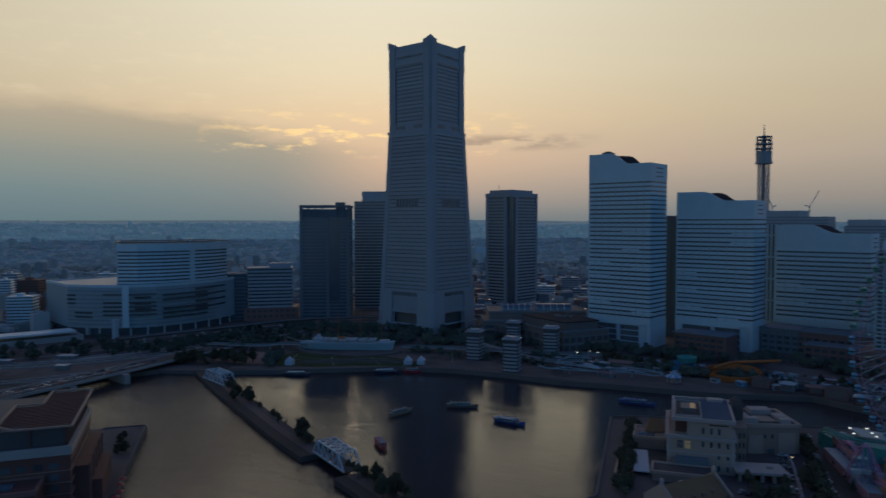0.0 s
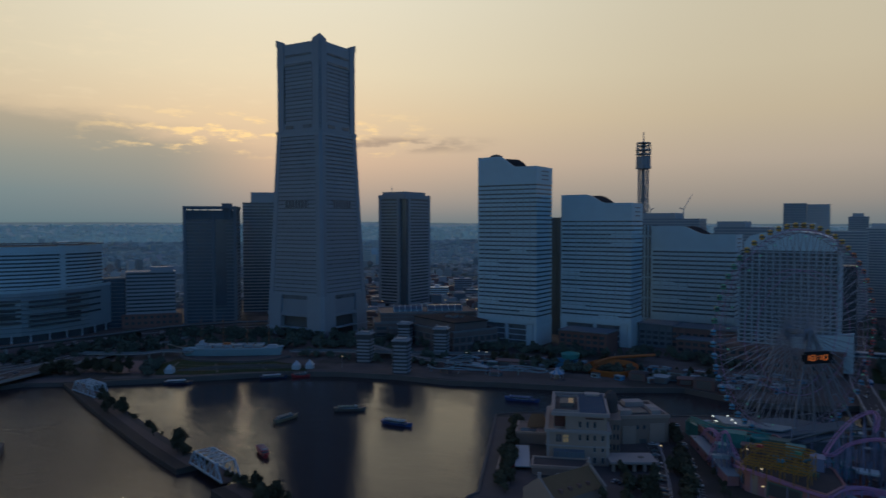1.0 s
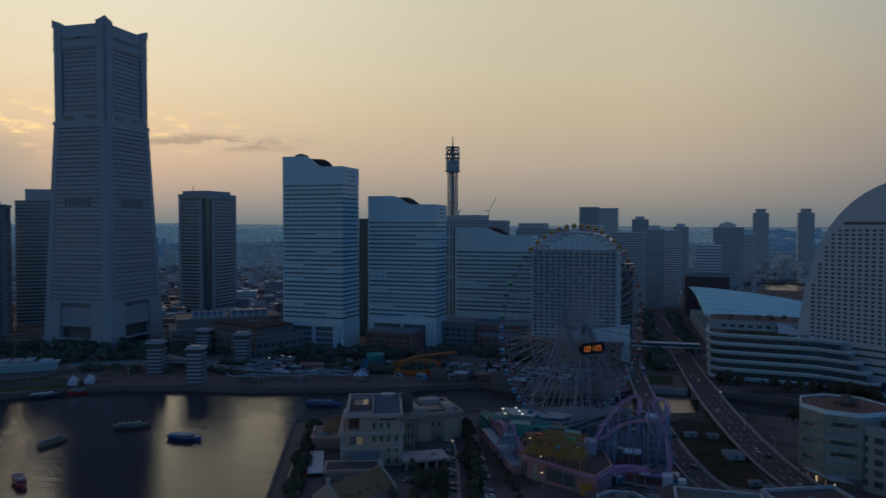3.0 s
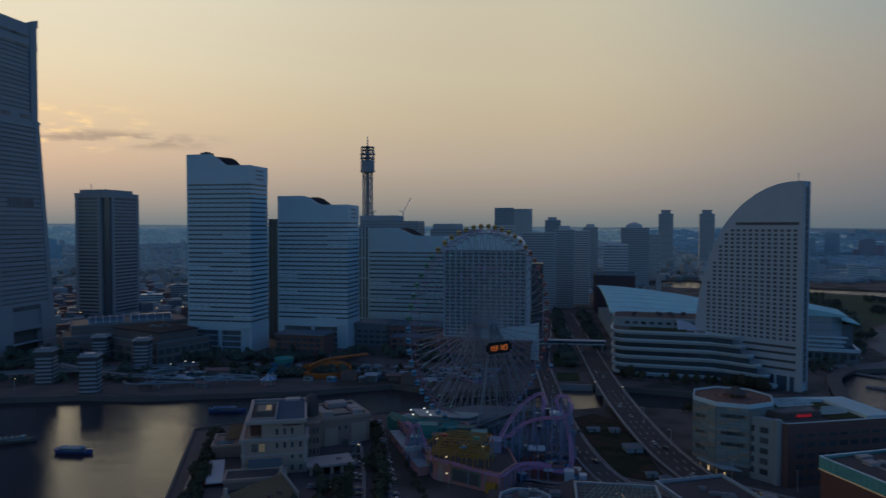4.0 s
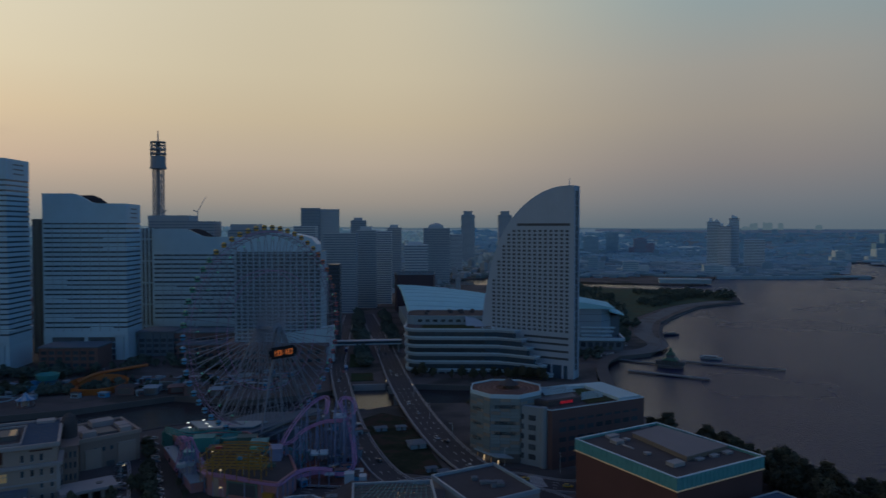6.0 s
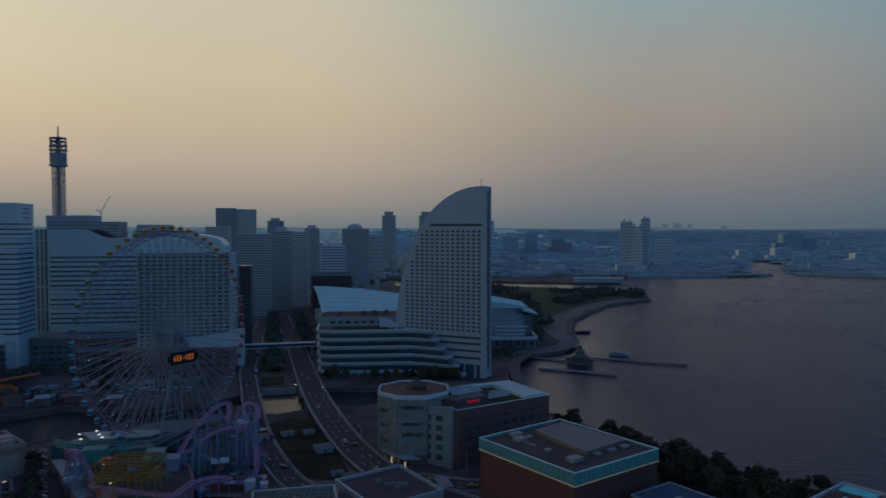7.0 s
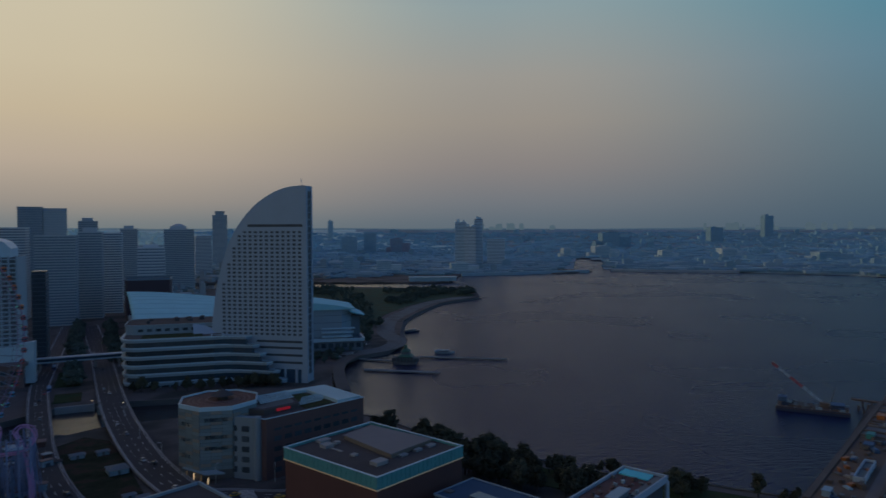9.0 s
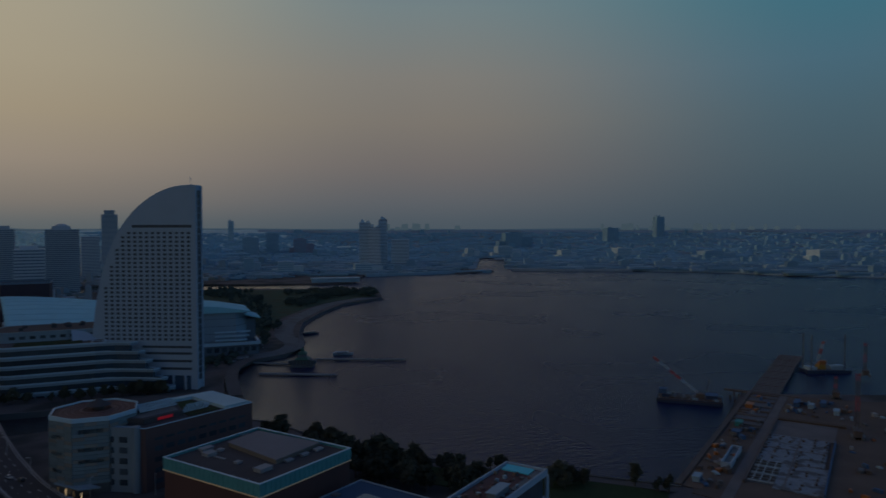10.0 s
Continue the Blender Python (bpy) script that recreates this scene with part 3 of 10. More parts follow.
    part("end_wall", boxes((w - 0.4, w + 0.1, 2.2, d, top, lo - 0.2)), CLAD, ob)
    part("west_wall", boxes((-0.1, 0.4, 2.2, d, top, hi - 0.2)), CLAD, ob)
    for k in range(3):
        part("vent_slot", boxes((w + 0.1, w + 0.25, d * 0.3, d * 0.75, lo - 12 + k * 3.6, lo - 11 + k * 3.6)), DARK, ob)
    # foot: broad piers with glazing between them
    part("entrance_glazing", boxes((3, w - 3, 1.5, d, 0, 20)), LMG, ob, "dim entrance glazing")
    for a, b in ((0, 6), (w - 10, w - 3.5), (w * 0.48, w * 0.48 + 3)):
        part("pier", boxes((a, b, -0.3, 3, 0, 21)), CLAD, ob)
    part("lintel", ring(grow(rect(w, d), 0.3), grow(rect(w, d), -2), 19, 24), CLAD, ob)
    for k in range(3):
        part("transom", boxes((6, w - 10, 1.2, 1.7, 4 + k * 5, 4.8 + k * 5)), CLAD, ob)
    part("end_pier", boxes((w - 3, w + 0.3, 0, d, 0, 19)), CLAD, ob)
    return ob


HOTELW = surface("dull_pale_tile", (0.34, 0.46, 0.53), 0.55, vary=0.08, grain=0.3, rand=0.06)


def hotel_balconies():
    ob = thing("hotel", "pale hotel block with a grid of balconies and an arched crest", "hotel", -67, 593, 3, -4)
    w, d, top = 69.0, 34.0, 90.0
    # recess shade behind the balconies is put into the core's colour
    part("core", boxes((1.5, w - 1.5, 1.6, d, 0, top)), DIMB, ob, "core coloured with the shade of the balcony recesses")
    me = None
    for i in range(24):
        if me is None:
            o = part("balcony_slab", boxes((0, w, 0, 2.6, 0, 0.95)), HOTELW, ob)
            me = o.data
        else:
            o = part("balcony_slab", me, None, ob)
        o.location.z = 18 + i * 3.05
    me = None
    for i in range(15):
        if me is None:
            o = part("fin", boxes((0, 0.9, -0.15, 2.6, 18, top + 1)), HOTELW, ob)
            me = o.data
        else:
            o = part("fin", me, None, ob)
        o.location.x = i * (w - 0.9) / 14
    part("end_wall", boxes((w - 1.4, w + 0.05, 2.6, d, 0, top)), HOTELW, ob)
    part("west_wall", boxes((-0.05, 1.4, 2.6, d, 0, top)), HOTELW, ob)
    part("podium", boxes((-6, w + 4, -9, d, 0, 15.5), (-8, w + 6, -11, d, 15.5, 17.5)), MAUVE, ob, "mauve two-storey podium")
    for k in range(12):
        for z in (3, 9.5):
            part("podium_window", boxes((-3 + k * 6.2, 0.6 + k * 6.2, -9.2, -8.8, z, z + 2.8)), GLASS, ob)
    bm = bmesh.new()
    prof = [(4, top)] + [(4 + (w - 8) * k / 16, top + 6 + 9.0 * math.sin(math.pi * k / 16) ** 0.4) for k in range(17)] + [(w - 4, top)]
    fr = [bm.verts.new((a, 0.8, b)) for a, b in prof]
    bk = [bm.verts.new((a, d - 4, b)) for a, b in prof]
    bm.faces.new(fr)
    bm.faces.new(bk[::-1])
    for k in range(len(prof)):
        m = (k + 1) % len(prof)
        bm.faces.new((fr[m], fr[k], bk[k], bk[m]))
    part("crest", bm, CLAD, ob, "arched pale crest")
    bm = bmesh.new()
    fr = [bm.verts.new((a, -3, b)) for a, b in ((32, 19), (52, 11), (68, 2), (79, 2), (79, 31), (56, 27), (32, 24))]
    bk = [bm.verts.new((v.co.x, 5, v.co.z)) for v in fr]
    bm.faces.new(fr)
    bm.faces.new(bk[::-1])
    for k in range(7):
        bm.faces.new((fr[(k + 1) % 7], fr[k], bk[k], bk[(k + 1) % 7]))
    part("sweeping_canopy", bm, CLAD, ob, "pale sweeping wing wall at the foot")


def sail_hotel():
    """The quarter-sail slab: front curved on one edge, sheer on the other."""
    ob = thing("sail_hotel", "white sail-shaped hotel slab with rows of small dark windows", "hotel", 184.4, 506.9, 3, -38)
    # local x runs along the front to the left end as negative; the sheer edge is x = 0
    edge = [(-82, 0), (-81, 22), (-79.5, 40), (-76, 62), (-71.5, 80), (-65, 97), (-57.5, 110), (-48, 121), (-38, 129), (-27, 135), (-16, 138.5), (-6, 139.6), (0, 139.6)]
    line = smooth_line([(a * 0.925, b) for a, b in edge], 4)
    bm = bmesh.new()
    fr = [bm.verts.new((a, 0, b)) for a, b in line] + [bm.verts.new((0, 0, 0))]
    bk = [bm.verts.new((v.co.x, 11, v.co.z)) for v in fr]
    bm.faces.new(fr[::-1])
    bm.faces.new(bk)
    for k in range(len(fr)):
        m = (k + 1) % len(fr)
        bm.faces.new((fr[k], fr[m], bk[m], bk[k]))
    bmesh.ops.recalc_face_normals(bm, faces=bm.faces)
    part("slab", bm, WHITE, ob, "white tiled wall")

    def left(z):
        for (a, b), (c, e) in zip(line, line[1:]):
            if b <= z <= e:
                return a + (c - a) * (z - b) / max(1e-6, e - b)
        return -6.0
    pane = part("window", boxes((-1.15, 1.15, -0.1, 0.3, 0, 1.5)), HAZED, ob, "small dark hotel window")
    me, made = pane.data, []
    for i in range(26):
        z = 33.4 + i * 2.91
        x = -4.6
        while x > left(z) + 5.2 and x > -66:
            made.append((x, z))
            x -= 4.22
    made.sort(key=lambda q: -q[0])
    pane.location = (made[0][0], 0, made[0][1])
    for x, z in made[1:]:
        o = part("window", me, None, ob)
        o.location = (x, 0, z)
    part("sky_lounge_window", boxes((-44.4, -2.4, -0.15, 0.4, 110.6, 112.5)), HAZED, ob, "long dark window band")
    for a, z in ((-38.2, 28.2), (-36, 23.8), (-31.7, 18.6), (-27.5, 13.4)):
        part("band_window", boxes((a, -3.2, -0.15, 0.4, z, z + 1.6)), HAZED, ob)
    part("lobby_glazing", boxes((-52, -4, -0.12, 0.3, 0, 9.5)), GLASSB, ob)
    for k in range(6):
        part("pier", boxes((-8 - 8.5 * k, -6.8 - 8.5 * k, -1.4, 0.2, 0, 10)), WHITE, ob)
    # the sheer end: white frame with a dark glazed slot
    part("end_slot", boxes((-0.1, 0.15, 2.4, 8.6, 6, 136)), HAZED, ob, "dark glazed vertical slot")
    part("end_fin", boxes((-0.2, 0.6, 8.7, 10.9, 0, 139.4)), WHITE, ob)
    part("end_fin", boxes((-0.2, 0.6, 0.1, 2.3, 0, 139.4)), WHITE, ob)
    for k in range(26):
        part("end_transom", boxes((0.05, 0.35, 2.4, 8.6, 10 + k * 4.8, 10.4 + k * 4.8)), WHITE, ob)
    bm = bmesh.new()
    beam(bm, (-5, 5, 139), (-5, 5, 145), 0.25, 5)
    part("mast", bm, STEEL, ob)


def wing_hotel():
    """The terraced wing before the sail: rounded white edges on each level."""
    ob = thing("convention_wing", "terraced white wing with rounded balcony bands and planted roof", "building", 66, 541, 1.2, -8)

    def level(x0, x1, y0, y1, r):
        pts = []
        for cx, cy, a0 in ((x0 + r, y0 + r, 180), (x1 - 2, y0 + 2, 270), (x1 - 2, y1 - 2, 0), (x0 + r, y1 - r, 90)):
            rr = r if cx < (x0 + x1) / 2 else 2
            for k in range(6):
                a = radians(a0 + k * 18)
                pts.append((cx + rr * math.cos(a), cy + rr * math.sin(a)))
        return pts
    ext = ((0, 88), (-0.4, 85), (-0.7, 80), (-1, 75), (-1.2, 70), (-1.4, 66))
    # light on the rims and shade on the bands are put into their colours
    for i, (x0, x1) in enumerate(ext):
        z = 1.1 + i * 5.95
        p = level(x0, x1, i * 0.3, 62, 12)
        part("terrace_glazing", prism(grow(p, -2.2), z - 2.0, z + 4.3), GLASS, ob, "dark glazing set back")
        part("terrace_band", ring(grow(p, 0.3), grow(p, -3), z + 2.3, z + 4.4), CLADB, ob, "rounded balcony band darkened for shade")
        part("terrace_rim", ring(grow(p, 0.7), grow(p, -0.4), z + 3.9, z + 4.9), CLAD, ob, "rounded balcony rim paled for the light on it")
    # low terraces that step past the foot of the sail
    for i in range(6):
        z = 1.1 + i * 5.95
        e = 4.6 * i
        p = [(58, 0.5 + 0.3 * i), (78 - e * 0.3, -4 + e * 0.12), (104 - e, -19 + e * 0.55), (108 - e, -16 + e * 0.55), (92 - e, 6), (58, 12)]
        part("terrace_glazing", prism(grow(p, -1.6), z - 2.0, z + 4.3), GLASSB, ob, "blue-grey glazing set back")
        part("terrace_band", ring(grow(p, 0.3), grow(p, -2.2), z + 2.6, z + 4.4), CLADB, ob, "balcony band darkened for shade")
        part("terrace_rim", ring(grow(p, 0.6), grow(p, -0.4), z + 4.1, z + 4.8), CLAD, ob, "balcony rim paled for the light on it")
    p = level(-1.4, 66, 1.5, 62, 12)
    part("deck", prism(grow(p, -1.5), 35.1, 35.5), PAVE, ob)
    part("roof_garden", boxes((12, 52, 6, 20, 35.5, 36.1)), GRASS, ob, "planted roof strip")
    part("upper_wall", prism(level(-1, 66, 24, 62, 9), 35.1, 42.0), CLADB, ob)
    part("upper_rim", ring(grow(level(-1, 66, 24, 62, 9), 0.5), level(-1, 66, 24, 62, 9), 41.0, 42.6), CLADB, ob)
    for k in range(9):
        part("upper_window", boxes((8 + k * 6, 11.5 + k * 6, 23.85, 24.1, 37.6, 39.6)), GLASS, ob)
    bm = bmesh.new()
    v = [bm.verts.new(c) for c in ((46, 12, 35.5), (64, 18, 35.5), (50, 24, 41.6), (45, 22, 41.6))]
    w = [bm.verts.new(q.co + Vector((0, 1.2, 0.5))) for q in v]
    bm.faces.new(v)
    bm.faces.new(w[::-1])
    for k in range(4):
        m = (k + 1) % 4
        bm.faces.new((v[k], v[m], w[m], w[k]))
    bmesh.ops.recalc_face_normals(bm, faces=bm.faces)
    part("slanted_fin", bm, WHITE, ob)
    part("stair_block", boxes((62, 96, 20, 48, 0, 30), (74, 112, 16, 36, 0, 18)), WHITE, ob)
    for k in range(14):
        part("frontage_pier", boxes((6 + k * 6, 7 + k * 6, 1.0, 2.0, -1.2, 4)), CLADB, ob)
    roof_units(ob, 10, 60, 28, 58, 42.2, 9, 11, SHUT)
    part("upper_roof", prism(grow(level(-1, 66, 24, 62, 9), -0.3), 41.7, 42.2), ROOF, ob)


def hall():
    """Exhibition hall with a long shell roof in waves."""
    ob = thing("exhibition_hall", "long exhibition hall under a pale wavy shell roof", "hall", 78, 700, 3, -4)
    nx, ny, w, d = 30, 24, 116.0, 185.0

    def hgt(u, v):
        return 24 + 15.5 * math.sin(math.pi * (0.12 + 0.86 * v) * 0.62) - 13 * u ** 1.7 * (0.4 + 0.6 * v) + 0.9 * max(0, u - 0.25) * math.sin(v * math.pi * 9 + 5 * u)
    bm = bmesh.new()
    g = [[bm.verts.new((u / nx * w - 14 * (v / ny), v / ny * d, hgt(u / nx, v / ny))) for u in range(nx + 1)] for v in range(ny + 1)]
    h = [[bm.verts.new(q.co - Vector((0, 0, 1.2))) for q in row] for row in g]
    for v in range(ny):
        for u in range(nx):
            bm.faces.new((g[v][u], g[v][u + 1], g[v + 1][u + 1], g[v + 1][u]))
            bm.faces.new((h[v][u], h[v + 1][u], h[v + 1][u + 1], h[v][u + 1]))
    for u in range(nx):
        bm.faces.new((h[0][u], h[0][u + 1], g[0][u + 1], g[0][u]))
        bm.faces.new((g[ny][u], g[ny][u + 1], h[ny][u + 1], h[ny][u]))
    for v in range(ny):
        bm.faces.new((g[v][0], g[v + 1][0], h[v + 1][0], h[v][0]))
        bm.faces.new((g[v + 1][nx], g[v][nx], h[v][nx], h[v + 1][nx]))
    for f in bm.faces:
        f.smooth = True
    part("shell_roof", bm, ROOFPALE, ob, "pale standing-seam shell roof")
    for k in range(1, 8):
        v = k / 8
        bm = bmesh.new()
        tube(bm, [(u / 12 * w - 14 * v, v * d, hgt(u / 12, v) + 0.1) for u in range(13)], 0.2, 4)
        part("roof_rib", bm, ROOFPALE, ob)
    part("hall_wall", prism([(2, 3), (w - 3, 3), (w - 16, d - 3), (-12, d - 3)], 0, 12), CLADB, ob)
    ob2 = thing("conference_hall", "pale conference hall with a shallow domed roof and a stepped wing", "hall", 206, 640, 3, -12)
    plan = [(0, 0), (44, 0), (54, 14), (52, 46), (0, 48)]
    part("drum", prism(plan, 0, 36.5), CLADB, ob2, "pale panelled wall")
    for z in (11, 17.5, 24, 30.5):
        part("panel_joint", ring(grow(plan, 0.12), grow(plan, -0.5), z, z + 0.35), DIM, ob2)
    bm = bmesh.new()
    nx, ny = 16, 8

    def dome(u, v):
        return 36.6 + 8.4 * math.cos(math.pi / 2 * max(0.0, (u - 0.25) / 0.75)) * (1 - 0.3 * (2 * v - 1) ** 2) + 0.2
    g = [[bm.verts.new((-6 + u / nx * 62, -2 + v / ny * 52, dome(u / nx, v / ny))) for u in range(nx + 1)] for v in range(ny + 1)]
    h = [[bm.verts.new((q.co.x, q.co.y, 36.0)) for q in row] for row in g]
    for v in range(ny):
        for u in range(nx):
            bm.faces.new((g[v][u], g[v][u + 1], g[v + 1][u + 1], g[v + 1][u]))
            bm.faces.new((h[v][u], h[v + 1][u], h[v + 1][u + 1], h[v][u + 1]))
    for u in range(nx):
        bm.faces.new((h[0][u], h[0][u + 1], g[0][u + 1], g[0][u]))
        bm.faces.new((g[ny][u], g[ny][u + 1], h[ny][u + 1], h[ny][u]))
    for v in range(ny):
        bm.faces.new((g[v + 1][nx], g[v][nx], h[v][nx], h[v + 1][nx]))
        bm.faces.new((g[v][0], g[v + 1][0], h[v + 1][0], h[v][0]))
    part("dome_roof", bm, ROOFPALE, ob2, "pale domed roof")
    bm = bmesh.new()
    lo = [bm.verts.new(c) for c in ((52, 4, 32.5), (66, 10, 28.5), (66, 44, 28.5), (52, 46, 32.5))]
    hi = [bm.verts.new(c.co + Vector((0, 0, 1.2))) for c in lo]
    bm.faces.new(hi)
    bm.faces.new(lo[::-1])
    for k in range(4):
        bm.faces.new((lo[k], lo[(k + 1) % 4], hi[(k + 1) % 4], hi[k]))
    part("wing_roof", bm, ROOFPALE, ob2, "pale slanting wing roof")
    # shade under the wing roof is put into this darker wall colour
    part("wing_wall", boxes((52, 62, 14, 44, 0, 28.4)), SLATEB, ob2, "slate wall coloured for the shade under the wing roof")
    part("terrace", boxes((-8, 62, -10, 52, 0, 9.2)), SLATEB, ob2)
    part("terrace_rim", ring(rect(73, 65, -9.5, -11.5), rect(69, 61, -7.5, -9.5), 8.6, 11.2), CLAD, ob2, "pale terrace parapet")
    for k in range(3):
        part("stair_gallery", boxes((26, 53 + 1.5 * k, -5 + 2 * k, 2, 11.5 + k * 3.4, 12.7 + k * 3.4)), CLAD, ob2)
    for k in range(11):
        part("terrace_window", boxes((-6 + k * 6.2, -2 + k * 6.2, -10.15, -9.8, 3, 7)), GLASS, ob2)


landmark()
wave_tower(-295, 592, 61, 32, 172.5, 162.5, "tall pale office tower with strip windows and a dipping curved roof", 1)
wave_tower(-226, 628, 67.5, 30, 137.5, 129.3, "middle pale office tower with strip windows and a dipping curved roof", 2)
wave_tower(-155, 683, 75, 32, 108.4, 101.0, "lower pale office tower with strip windows and a dipping curved roof", 3)
hotel_balconies()
sail_hotel()
wing_hotel()
hall()


def far_tower(name, label, x, y, w, d, z, turn=-4, floor=3.4, material=CLADB, high=None, crown=0.0, glass=HAZEG):
    ob = thing(name, label, "tower", x, y, 3, turn)
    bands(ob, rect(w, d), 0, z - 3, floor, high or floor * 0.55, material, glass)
    part("roof", boxes((0, w, 0, d, z - 3.05, z - 1.5)), material, ob)
    if crown:
        part("penthouse", boxes((w * 0.2, w * 0.75, d * 0.25, d * 0.8, z - 1.5, z - 1.5 + crown)), material, ob)
    return ob


# office tower with a dark corner recess
ob = thing("office_block", "grey office tower with dark vertical corner recess", "tower", -532, 766, 3, -4)
bands(ob, [(0, 0), (34, 0), (34, 3), (0, 3)], 6, 143, 4.1, 2.1, STONE, deep=0.4)
bands(ob, [(38, 8), (44, 8), (44, 56), (38, 56)], 6, 143, 4.1, 2.1, STONE, deep=0.4)
part("recess", boxes((0.5, 43, 3, 55, 0, 147)), GLASS, ob, "dark glazed recess")
for a in ((0, 4, -0.3, 3, 0, 148), (30.5, 34.4, -0.3, 3, 0, 148), (38, 44.3, 7, 11, 0, 148), (38, 44.3, 52, 56, 0, 148)):
    part("corner_pier", boxes(a), STONE, ob)
part("crown", boxes((-0.4, 44.4, -0.4, 56, 143.5, 149), (4, 40, 3, 50, 149, 153)), STONE, ob)
bm = bmesh.new()
beam(bm, (14, 10, 153), (14, 10, 160), 0.4)
part("mast", bm, STEEL, ob)

ob = thing("dark_tower", "dark bronze glass tower with corner columns and an open crown", "tower", -626, 528, 3, 40)
bands(ob, rect(56, 44), 0, 116, 3.9, 1.3, SLATEB, GLASSB, deep=0.3)
for a in ((-0.6, 3, -0.6, 3, 0, 130), (53, 56.6, -0.6, 3, 0, 130), (30, 33, -0.7, 2, 0, 121)):
    part("column", boxes(a), SLATEB, ob)
part("crown_drum", boxes((3, 53, 3, 41, 116, 126)), SLATEB, ob)
part("crown_beam", ring(rect(57, 45, -0.5, -0.5), rect(51, 39, 2.5, 2.5), 128, 130.6), SLATEB, ob, "open crown ring beam")
for x in (9, 17, 25, 41, 48):
    part("crown_post", boxes((x, x + 1.6, -0.3, 1.6, 116, 128)), SLATEB, ob)
for y in (9, 18, 27, 36):
    part("crown_post", boxes((54.6, 56.3, y, y + 1.6, 116, 128)), SLATEB, ob)
part("roof_plant", boxes((40, 50, 6, 20, 124, 134)), SLATEB, ob)
part("glass_bay", boxes((33.5, 45, -0.5, 1, 20, 116)), GLASSB, ob, "blue glazed bay")

ob = thing("glass_tower", "slate-blue glass tower stepped at its top", "tower", -652, 640, 3, 40)
bands(ob, rect(60, 40), 0, 138, 3.9, 1.4, FARD, GLASSB, deep=0.3)
part("upper_step", boxes((10, 60, 4, 36, 138, 151)), FARD, ob)

# curved complex with a hotel block on a broad podium
ob = thing("curved_complex", "pale curved shopping complex with a banded hotel block on top", "building", 0, 0, 3)
POD = [(-719, 311), (-692, 322), (-668, 340), (-652, 366), (-649, 400), (-655, 435), (-668, 468), (-705, 480), (-800, 400), (-790, 320)]
part("podium", prism(POD, 7, 48), CLADB, ob, "pale panelled podium")
part("podium_rim", ring(grow(POD, 0.4), grow(POD, -1.5), 47, 49.5), CLAD, ob)
part("street_glazing", prism(grow(POD, -3), 0, 8), GLASS, ob)
for k in range(3):
    P2 = smooth_line([(-670, 340), (-654, 364), (-650.5, 394)], 4)
    part("podium_window", strip(P2, 1.0, 24 + k * 5.5, 26.6 + k * 5.5), GLASS, ob)
for k in range(4):
    P2 = smooth_line([(-649, 408), (-653, 430), (-662, 452)], 3)
    part("podium_window", strip(P2, 1.0, 22 + k * 6.5, 23.8 + k * 6.5), GLASS, ob)
P2 = smooth_line([(-719, 310.4), (-692, 321.4), (-667.6, 339.6), (-651.4, 365.8), (-648.4, 400), (-654.4, 435.2)], 5)
for k in range(9):
    # joint shade is drawn as dim strips on the wall
    part("podium_band", strip(P2, 0.7, 10.5 + k * 4.1, 11.0 + k * 4.1), DIM, ob, "dim strip drawn for joint shade between panel courses")
for f0, f1, zs in ((0.08, 0.22, (17, 21)), (0.30, 0.62, (19, 23, 27, 31, 39)), (0.66, 0.95, (15, 19.5, 24, 33, 37.5)), (0.02, 0.10, (30, 34, 38))):
    for z in zs:
        part("podium_window", strip(P2[int(f0 * 25):int(f1 * 25) + 1], 1.1, z, z + 1.9), GLASS, ob)
part("corner_frame", strip(P2[10:12], 1.6, 8, 48), CLAD, ob)
TOPB = [(-684, 343), (-668, 356), (-658, 378), (-655, 405), (-661, 438), (-672, 462), (-715, 462), (-735, 370)]
part("hotel_glazing", prism(grow(TOPB, -0.8), 48, 84), GLASS, ob, "dark strip windows")
me = None
for k in range(10):
    if me is None:
        o = part("hotel_spandrel", ring(TOPB, grow(TOPB, -1.2), 0, 2.0), CLAD, ob)
        me = o.data
    else:
        o = part("hotel_spandrel", me, None, ob)
    o.location.z = 49.5 + k * 3.6
part("hotel_crown", ring(grow(TOPB, 0.2), grow(TOPB, -1.4), 84, 89.6), CLAD, ob)
part("hotel_rim", ring(grow(TOPB, 1.4), grow(TOPB, -1.4), 90.4, 91.4), DARK, ob, "thin dark roof edge")
part("hotel_roof", prism(grow(TOPB, -1.4), 88, 89), ROOF, ob)
part("fin", strip([(-657.2, 406), (-657.4, 412)], 2.4, 48, 92), CLAD, ob)
for k in range(10):
    a = POD[1 + k // 2]
    b = POD[2 + k // 2]
    f = 0.25 + 0.5 * (k % 2)
    bm = bmesh.new()
    lathe(bm, [(0.8, 0), (0.8, 8)], a[0] + (b[0] - a[0]) * f + 1, a[1] + (b[1] - a[1]) * f - 1, 8)
    part("column", bm, WHITE, ob)

ob = thing("office_block", "grey banded office block with a rust-brown annex", "building", -660, 480, 3, 52)
bands(ob, rect(50, 30), 14, 58, 4.0, 2.2, STONE)
bands(ob, [(-24, 3), (-0.5, 3), (-0.5, 27), (-24, 27)], 0, 52, 4.0, 0.7, SLATEB, GLASSB, name="glass_spandrel")
part("glass_bay_roof", boxes((-24, -0.5, 3, 27, 52, 53)), DIM, ob)
part("roof_slab", boxes((-0.6, 50.6, -0.6, 30.6, 58, 59.2)), STONE, ob)
for k in range(9):
    for z in (3.5, 9.5):
        part("annex_window", boxes((-1 + k * 6.2, 2.4 + k * 6.2, -6.2, -5.9, z, z + 2.8)), SHUT, ob)
